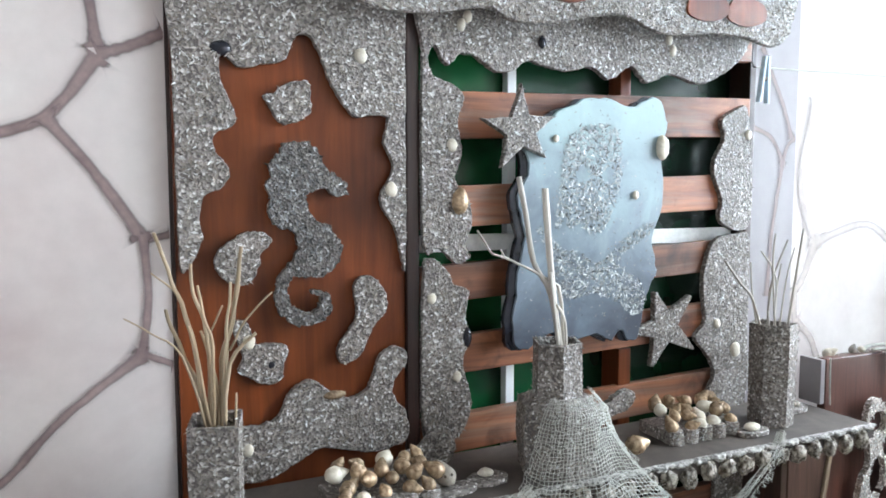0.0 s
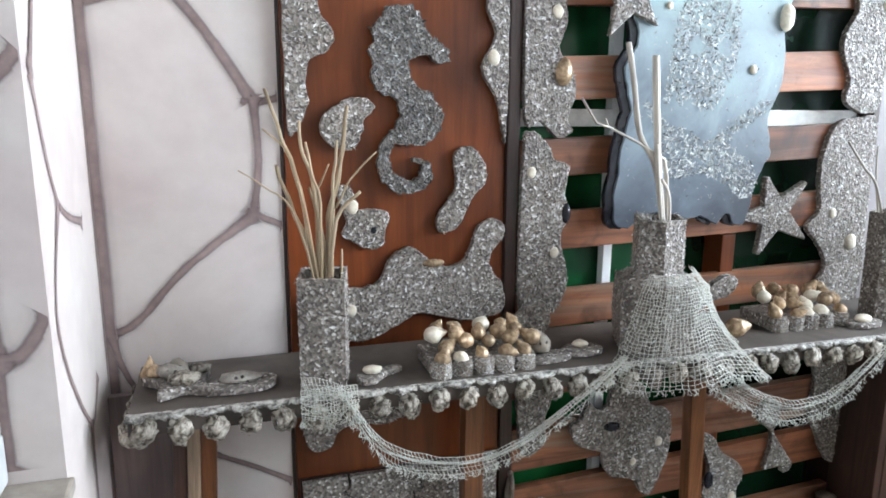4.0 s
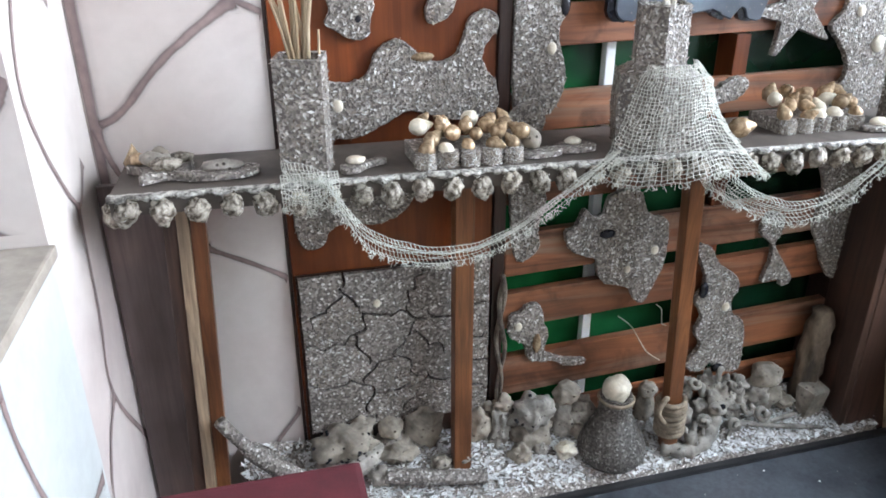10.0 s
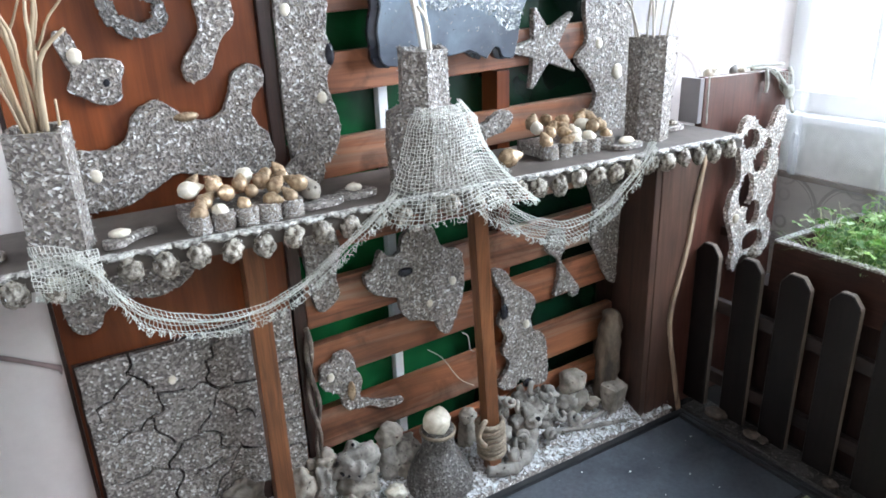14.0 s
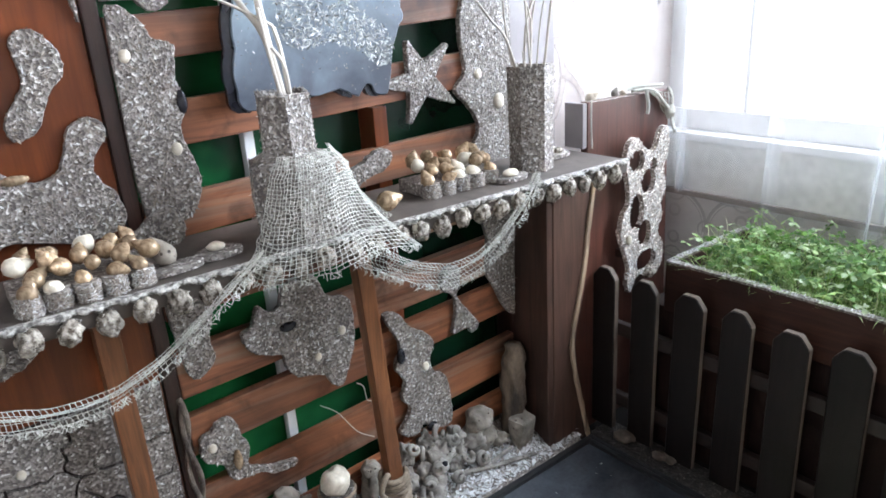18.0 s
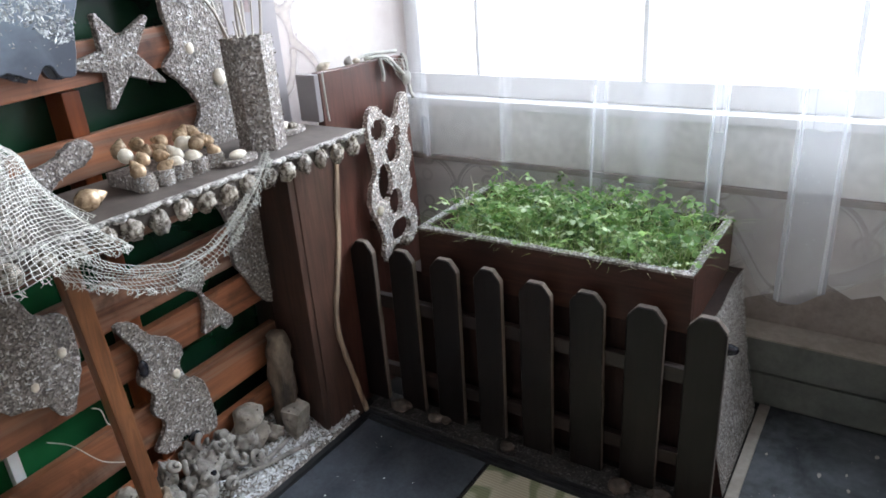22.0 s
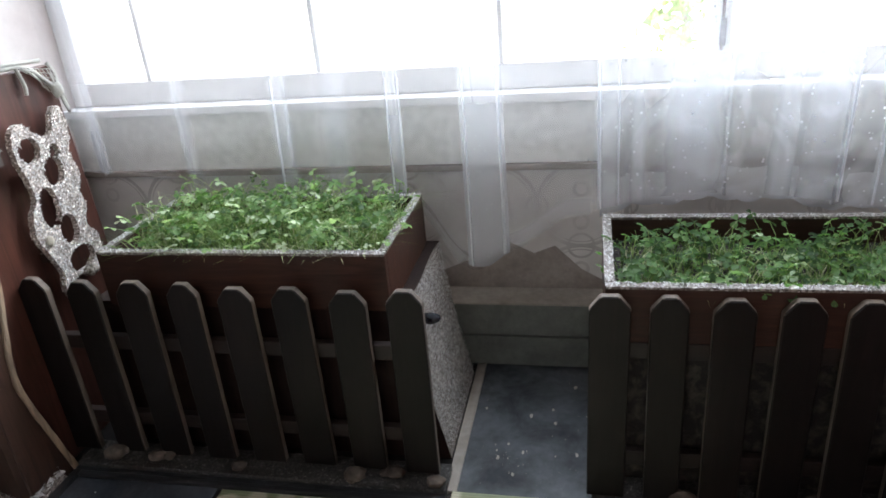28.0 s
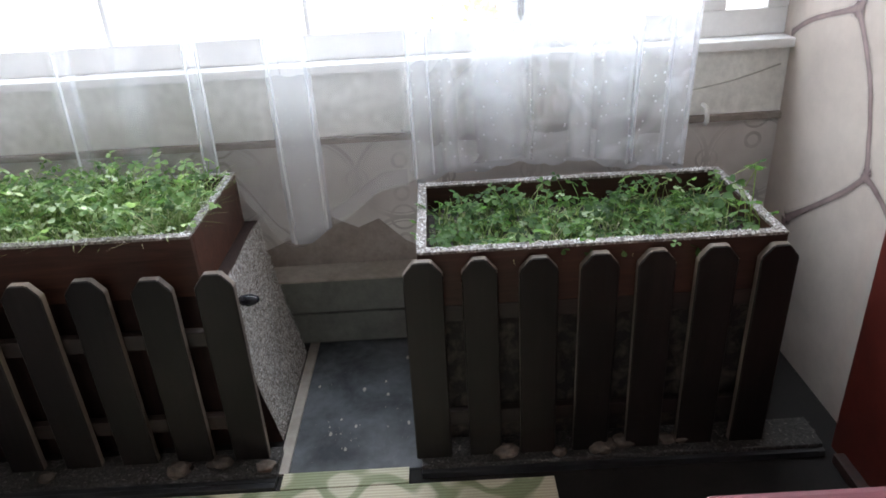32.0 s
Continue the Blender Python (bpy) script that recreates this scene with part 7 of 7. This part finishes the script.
def clover(label, x0, x1, y0, y1, z, count, seed, tall=(0.03, 0.085), extra=(), leaf=LEAF):
    """A thicket of three-leaved clover: bowed stems, leaflets folded and turned to the light."""
    th = thing("clover_plants", label, "plants", "planter greenery")
    rr = random.Random(seed)
    sv, sf, lv, lf = [], [], [], []
    spots = [(rr.uniform(x0, x1), rr.uniform(y0, y1), rr.uniform(*tall), 1.0) for _ in range(count)] + [(x, y, h, 1.5) for x, y, h in extra]
    for x, y, h, big in spots:
        h *= 0.75 + 0.5 * (noise.noise(Vector((x * 9, y * 9, seed))) * 0.5 + 0.5)
        a, lean = rr.uniform(0, 6.283), rr.uniform(0.1, 1.0) * h
        tip = Vector((x + lean * math.cos(a), y + lean * math.sin(a), z + h))
        mid = Vector((x + 0.3 * lean * math.cos(a), y + 0.3 * lean * math.sin(a), z + 0.65 * h))
        w = rr.uniform(0.0006, 0.0011) * big
        base = len(sv)
        for p in (Vector((x, y, z - 0.004)), mid, tip):
            for q in range(3):
                sv.append((p.x + w * math.cos(2.1 * q), p.y + w * math.sin(2.1 * q), p.z))
        for s in (0, 3):
            for q in range(3):
                sf.append((base + s + q, base + s + (q + 1) % 3, base + s + 3 + (q + 1) % 3, base + s + 3 + q))
        if rr.random() < 0.12:
            continue
        size, turn = rr.uniform(0.0075, 0.0155) * big, rr.uniform(0, 6.283)
        tilt = Matrix.Rotation(rr.uniform(-0.6, 0.6), 3, 'X') @ Matrix.Rotation(rr.uniform(-0.6, 0.6), 3, 'Y')
        base0 = len(lv)
        lv.append(tuple(tip))
        ring = []
        for k in range(3):
            t = turn + k * 2.094
            d, s = Vector((math.cos(t), math.sin(t), 0)), Vector((-math.sin(t), math.cos(t), 0))
            fold = rr.uniform(0.0, 0.45)
            shape = [(0.45, 0.36, 0), (0.85, 0.5, 0), (1.12, 0.3, 0.05), (1.02, 0.0, -0.06), (1.12, -0.3, 0.05), (0.85, -0.5, 0), (0.45, -0.36, 0)]
            ids = []
            for l, c, e in shape:
                p = d * l + s * c + Vector((0, 0, fold * abs(c) - 0.25 * l * l + e))
                lv.append(tuple(tip + tilt @ (p * size)))
                ids.append(len(lv) - 1)
            lf += [(base0, ids[0], ids[1], ids[3]), (ids[1], ids[2], ids[3]), (base0, ids[3], ids[5], ids[6]), (ids[3], ids[4], ids[5])]
    o = pydata("stem_tangle", sv, sf, STEM, th)
    o["kind"] = "stuff"
    o = pydata("foliage", lv, lf, leaf, th, "", True)
    o["kind"] = "stuff"
    return th


planter("brown wooden planter box with a grit rim, full of clover", 1.582, 1.9, -0.855, -0.258, 0.36, 0.478, 3)
bright = clover("dense bright green clover and grass filling the planter", 1.605, 1.88, -0.835, -0.3, 0.436, 700, 5, (0.03, 0.1))
planter("brown wooden planter box with a grit rim, half filled with clover", 1.524, 1.84, -1.862, -1.245, 0.335, 0.45, 4)
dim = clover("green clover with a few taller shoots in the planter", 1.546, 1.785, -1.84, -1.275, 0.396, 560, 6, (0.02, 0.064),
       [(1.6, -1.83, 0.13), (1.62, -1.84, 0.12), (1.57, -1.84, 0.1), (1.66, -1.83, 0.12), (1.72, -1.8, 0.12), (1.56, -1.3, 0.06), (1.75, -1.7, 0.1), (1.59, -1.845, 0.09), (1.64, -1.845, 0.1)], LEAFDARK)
def blades(th, x0, x1, y0, y1, z, count, high, seed):
    """Thin bowed grass blades between the clover."""
    rr = random.Random(seed)
    gv, gf = [], []
    for i in range(count):
        x, y, h, a, w = rr.uniform(x0, x1), rr.uniform(y0, y1), rr.uniform(0.035, high), rr.uniform(0, 6.283), rr.uniform(0.0011, 0.0022)
        b = len(gv)
        for t in (0, 0.4, 0.75, 1.0):
            c = Vector((x, y, z)) + Vector((math.cos(a), math.sin(a), 0)) * h * 1.05 * t * t + Vector((0, 0, h * (t - 0.45 * t * t)))
            s = Vector((-math.sin(a), math.cos(a), 0)) * w * (1.05 - t)
            gv += [tuple(c - s), tuple(c + s)]
        gf += [(b + 2 * j, b + 2 * j + 1, b + 2 * j + 3, b + 2 * j + 2) for j in range(3)]
    pydata("grass_tuft", gv, gf, STEM, th, "thin bright grass blades")["kind"] = "stuff"


blades(bright, 1.61, 1.87, -0.83, -0.3, 0.436, 1250, 0.13, 8)
blades(dim, 1.56, 1.77, -1.82, -1.29, 0.396, 650, 0.07, 9)


def pedestal(label, x0, x1, y0, y1, z1, seed, flare=0.06):
    """A grit-faced plinth that widens towards the floor."""
    th = thing("grit_plinth", label, "plinth", "grit plinths")
    bm = box(x0, x1, y0, y1, 0.0, z1)
    bmesh.ops.subdivide_edges(bm, edges=list(bm.edges), cuts=5, use_grid_fill=True)
    for v in bm.verts:
        t = 1 - v.co.z / z1
        if abs(v.co.y - y0) < 1e-4:
            v.co.y -= flare * t ** 1.3
        v.co += Vector((noise.noise(v.co * 12), noise.noise(v.co * 12 + Vector((5, 0, 0))), 0)) * 0.006 * (v.co.z > 0.01)
    body = part("body", bm, DARKBOARD, th)
    body.data.materials.append(BEDGRIT)
    for p in body.data.polygons:
        p.material_index = int(p.normal.y < -0.4)
    rr = np.random.default_rng(seed)
    n = 11000
    z = rr.uniform(0.01, z1, n)
    at = np.stack([rr.uniform(x0, x1, n), y0 - flare * (1 - z / z1) ** 1.3 - 0.003, z], 1)
    # near-white chips: the light this face reflects is put into their colour
    chip_mesh("shell_facing", at, np.array([0, -1.0, 0]), np.array([1.0, 0, 0]), rr, PALECHIP, body, 0.0046)
    k = part("knob", lump(0.012, 0.022, 0.012, 3, 0.1, 2), MUSSEL, th, "dark round knob", True)
    k.location = (1.649, y0 - flare * 0.12 - 0.024, 0.308)
    return th


pedestal("grit-faced plinth under the planter", 1.6, 1.91, -0.88, -0.2, 0.3595, 5)
SMEAREDPLANK = mottled("grit_smeared_plank", (0.012, 0.008, 0.006), (0.1, 0.078, 0.062), 34, 160, 0.7, 0.6, 0.003, spread=(0.45, 0.72))
pl = thing("grit_plinth", "dark wooden plinth under the planter", "plinth", "grit plinths")
part("body", box(1.578, 1.9, -1.9, -1.25, 0.0, 0.333, 0.004), DARKBOARD, pl)
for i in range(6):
    part("front_plank", box(1.56, 1.5775, -1.898 + 0.108 * i, -1.793 + 0.108 * i, 0.002, 0.332, 0.003), SMEAREDPLANK, pl)
sill2 = part("edging_strip", box(1.5, 1.97, -0.968, -0.945, 0.0, 0.008, 0.002), SILL)
tagged(sill2, "pale strip along the plinth foot", "trim", kind="structure")

# ---- curtain ----
FOLDS = ((-0.06, 0.03), (-0.3, 0.035), (-0.55, 0.02), (-0.79, 0.014), (-0.97, 0.045), (-1.25, 0.03), (-1.5, 0.02), (-1.7, 0.025), (-1.8, 0.02))
cur = thing("sheer_curtain", "long white voile curtain with embroidered flowers before the window", "curtain")
verts, faces = [], []
NU, NV = 300, 26
hem = spline([Vector(p) for p in ((0.04, 0.54), (-0.3, 0.5), (-0.6, 0.47), (-0.8, 0.46), (-0.92, 0.31), (-0.98, 0.29), (-1.03, 0.33), (-1.2, 0.42), (-1.5, 0.46), (-1.82, 0.43))], 8, False)


def hem_z(y):
    for a, b in zip(hem, hem[1:]):
        if b.x <= y <= a.x:
            return a.y + (b.y - a.y) * (y - a.x) / (b.x - a.x + 1e-9)
    return 0.46


for i in range(NU + 1):
    u = i / NU
    y = 0.03 - 1.85 * u
    yy, xx = y, 0.0
    for c, w in FOLDS:
        s = (y - c) / w
        if abs(s) < 2.5:
            g = math.exp(-s * s)
            yy -= 0.9 * w * 1.15 * s * g
            xx += 0.022 * math.sin(2.2 * s) * g
    z0 = hem_z(max(-1.82, min(0.04, y))) + 0.006 * math.sin(y * 42)
    for k in range(NV + 1):
        v = k / NV
        sway = 0.008 * math.sin(y * 9 + v * 2) + 0.006 * math.sin(y * 23)
        verts.append((1.935 + xx * (0.6 + 0.4 * v) + sway, yy + 0.012 * math.sin(v * 3 + y * 5) * v, 2.2 + (z0 - 2.2) * v))
for i in range(NU):
    for k in range(NV):
        a = i * (NV + 1) + k
        faces.append((a, a + 1, a + NV + 2, a + NV + 1))
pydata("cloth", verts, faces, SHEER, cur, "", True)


def fold_strip(name, y, w, mat, lean=0.25, dx=0.0):
    """A flat fold of the voile running from the rod to the hem."""
    vs, fs = [], []
    for i in range(7):
        u = i / 6
        yy = y + (u - 0.5) * w
        z0 = hem_z(max(-1.81, min(0.03, yy))) + 0.004
        for k in range(NV + 1):
            v = k / NV
            vs.append((1.922 - dx - 0.005 * math.sin(math.pi * u) + 0.008 * math.sin(yy * 9 + v * 2), yy + (u - 0.5) * w * lean * v + 0.01 * math.sin(v * 3 + y * 5) - 0.02 * (1 - v), 2.2 + (z0 - 2.2) * v))
    for i in range(6):
        for k in range(NV):
            a = i * (NV + 1) + k
            fs.append((a, a + 1, a + NV + 2, a + NV + 1))
    ob = pydata(name, vs, fs, mat, cur, "", True)
    fade = [math.sin(math.pi * i / 6) for i in range(7) for k in range(NV + 1)]
    ob.data.attributes.new("thickness", 'FLOAT', 'POINT').data.foreach_set("value", fade)


# the wide pleat at -1.43 is added to give a bluish glow patch
for y, w in ((-0.06, 0.05), (-0.32, 0.03), (-0.54, 0.055), (-0.66, 0.07), (-0.79, 0.028), (-0.985, 0.078), (-1.26, 0.06), (-1.32, 0.04), (-1.43, 0.12), (-1.6, 0.05), (-1.67, 0.08), (-1.79, 0.045)):
    fold_strip("pleat", y, w, DOUBLED if y in (-0.985, -0.79, -1.79) else PLEAT)
for y, w in ((-0.53, 0.005), (-0.778, 0.004), (-0.804, 0.005), (-0.947, 0.005), (-1.024, 0.006), (-1.24, 0.006), (-1.28, 0.004), (-1.708, 0.006), (-1.77, 0.004), (-1.812, 0.009)):
    fold_strip("crease", y, w, CREASE, 0.25, 0.004)


def hem_border(y0, y1, high, mat):
    """The lace border above the hem."""
    vs, fs, n = [], [], 60
    for i in range(n + 1):
        y = y0 + (y1 - y0) * i / n
        z0 = hem_z(max(-1.81, min(0.03, y))) + 0.006 * math.sin(y * 42)
        x = 1.928 + 0.008 * math.sin(y * 9 + 2) + 0.004 * math.sin(y * 31)
        for v in (-0.15 - 0.12 * abs(math.sin(y * 60)), 0.3, 0.7, 1.0):
            vs.append((x - 0.003 * math.sin(3 * v), y, z0 + high * v))
    for i in range(n):
        for k in range(3):
            fs.append((4 * i + k, 4 * i + k + 1, 4 * i + k + 5, 4 * i + k + 4))
    pydata("lace_border", vs, fs, mat, cur, "scalloped lace border", True)


hem_border(-0.83, -1.22, 0.035, SHEER)
hem_border(-1.24, -1.82, 0.06, DOUBLED)
rod = thing("curtain_rod", "white curtain rod over the window", "curtain rod")
part("rod", tube([(1.935, 0.05, 2.21), (1.935, -2.04, 2.21)], 0.01, 8), WHITE, rod)
cord = thing("loose_cord", "thin pale cord hanging slack by the window ledge", "cord")
part("cord", tube(spline([Vector(p) for p in ((1.985, -2.03, 0.62), (1.982, -1.9, 0.585), (1.982, -1.7, 0.56), (1.984, -1.4, 0.555))], 6, False), 0.0018, 5), STRING, cord)
hk = thing("wall_hook", "small white hook under the ledge board", "hook")
part("hook", tube(spline([Vector(p) for p in ((1.99, -1.875, 0.54), (1.975, -1.878, 0.535), (1.97, -1.88, 0.51), (1.985, -1.882, 0.497))], 4, False), 0.005, 6), OLDWHITE, hk, "", True)

# ---- floor coverings ----
mat = thing("framed_floor_mat", "dark grey vinyl mat edged with a raised black frame", "mat")
part("sheet", box(0.1, 1.46, -0.48, -0.15, 0.0005, 0.005), LINO, mat)
part("frame_bar", box(0.08, 1.474, -0.15, -0.134, 0.0, 0.014, 0.003), BLACK, mat)
part("frame_bar", box(1.4605, 1.4735, -0.95, -0.1505, 0.0, 0.0135, 0.003), BLACK, mat)
rug = thing("patterned_rug", "ribbed beige floor mat with olive ring pattern", "rug")
part("sheet", box(0.3, 1.458, -1.47, -0.49, 0.0005, 0.006, 0.001), RUG, rug)
part("extension", box(1.4595, 1.5, -1.2, -0.96, 0.0045, 0.0075, 0.0), RUG, rug)

# paint spots on the vinyl between the planters
spots = thing("paint_spots", "spattered white paint spots on the vinyl", "stain", kind="stuff")
rr = random.Random(4)
sv, sf = [], []
for i in range(56):
    x, y, r = rr.uniform(1.52, 1.9), rr.uniform(-1.22, -0.98), 0.0006 + 0.0055 * rr.random() ** 5
    if i % 2 == 0:
        x, y, r = 1.6 + rr.gauss(0, 0.025), -1.06 + rr.gauss(0, 0.04), r * 0.7
    b = len(sv)
    for k in range(7):
        a, q = k * 0.898, r * rr.uniform(0.6, 1.3)
        sv.append((x + q * math.cos(a + i) * 1.5, y + q * math.sin(a + i) * 0.8, 0.0046))
    sf.append(tuple(range(b, b + 7)))
pydata("spatter", sv, sf, SILL, spots)

dust = thing("dust_specks", "white specks of dust on the dark mat", "dust", kind="stuff")
sv, sf = [], []
for i in range(46):
    x, y, r = rr.uniform(0.5, 1.44), rr.uniform(-0.47, -0.17), 0.0006 + 0.0028 * rr.random() ** 3
    b = len(sv)
    for k in range(6):
        a, q = k * 1.047, r * rr.uniform(0.6, 1.3)
        sv.append((x + q * math.cos(a), y + q * math.sin(a), 0.0056))
    sf.append(tuple(range(b, b + 6)))
pydata("speck", sv, sf, OLDWHITE, dust)

# ---- red seats ----
def stool(label, x0, x1, y0, y1, z1):
    th = thing("stool", label, "stool", "red stools")
    part("seat", box(x0, x1, y0, y1, z1 - 0.05, z1, 0.008), RED, th, "dark red velvet seat")
    part("apron", box(x0 + 0.02, x1 - 0.02, y0 + 0.02, y1 - 0.02, z1 - 0.1, z1 - 0.0505, 0.003), REDSIDE, th)
    for a in (x0 + 0.02, x1 - 0.05):
        for b in (y0 + 0.02, y1 - 0.05):
            part("leg", box(a, a + 0.03, b, b + 0.03, 0.006 if x0 > 0.4 else 0.0, z1 - 0.1005, 0.003), REDSIDE, th)
    return th


stool("low stool with a flat dark red velvet seat", -0.045, 0.25, -0.74, -0.45, 0.45)
stool("low stool with a flat dark red velvet seat", 0.62, 0.978, -1.96, -1.525, 0.45)
scr = thing("red_panel", "upright dark red-brown panel against the wall", "panel")
part("board", box(1.06, 1.5, -2.03, -2.005, 0.0, 0.62, 0.004), REDDARK, scr)
part("foot", box(1.1, 1.46, -2.045, -1.985, 0.0, 0.02, 0.003), BAR, scr)

# ---- outside ----
yard = tagged(part("ground", box(-6, 9, -8, 8, -0.35, -0.3), BROWNPLASTER), "bare ground outside the windows", "ground", kind="structure")
bush = thing("garden_bush", "leafy green bush outside the window", "bush")
part("trunk", tube([(2.33, -1.480, -0.31), (2.31, -1.460, 0.4), (2.24, -1.440, 0.74), (2.14, -1.420, 0.791)], [0.02, 0.014, 0.009, 0.004], 7), BARK, bush)
rr = random.Random(12)
lv, lf = [], []
for i in range(300):
    c = Vector((2.14 + rr.gauss(0, 0.012), -1.405 + rr.gauss(0, 0.042), 0.83 + rr.gauss(0, 0.07)))
    a, s = rr.uniform(0, 6.28), rr.uniform(0.008, 0.016)
    d, e = Vector((0.3 * rr.uniform(-1, 1), math.cos(a), math.sin(a))), Vector((0.3 * rr.uniform(-1, 1), -math.sin(a), math.cos(a)))
    b = len(lv)
    lv += [tuple(c - d * s), tuple(c + e * s * 0.5), tuple(c + d * s), tuple(c - e * s * 0.5)]
    lf.append((b, b + 1, b + 2, b + 3))
# leaf greens paled, with the sunlight and glare outside put into the colour
SUNLEAF = island_colours("sunlit_leaf", [(0.0, (0.3, 0.4, 0.16)), (0.3, (0.45, 0.55, 0.26)), (0.65, (0.6, 0.66, 0.4)), (0.9, (0.72, 0.72, 0.5))], 0.4)
leaf_glow(SUNLEAF)
o = pydata("crown", lv, lf, SUNLEAF, bush)
o["kind"] = "stuff"
glow = bpy.data.materials.new("bright_overcast_sky")
glow.use_nodes = True
em = glow.node_tree.nodes.new("ShaderNodeEmission")
em.inputs["Color"].default_value, em.inputs["Strength"].default_value = (0.93, 0.97, 1.0, 1), 7.0
glow.node_tree.links.new(em.outputs[0], glow.node_tree.nodes["Material Output"].inputs["Surface"])
tagged(part("backdrop", box(6.0, 6.1, -9, 7, -0.3, 8.0), glow), "blank bright overcast sky beyond the window", "sky", kind="structure")
facade = part("neighbour_facade", box(-4.2, -4.0, -6, 4, -0.3, 5.0), FACADE)
tagged(facade, "grey-green rendered house wall across the yard", "facade", kind="structure")
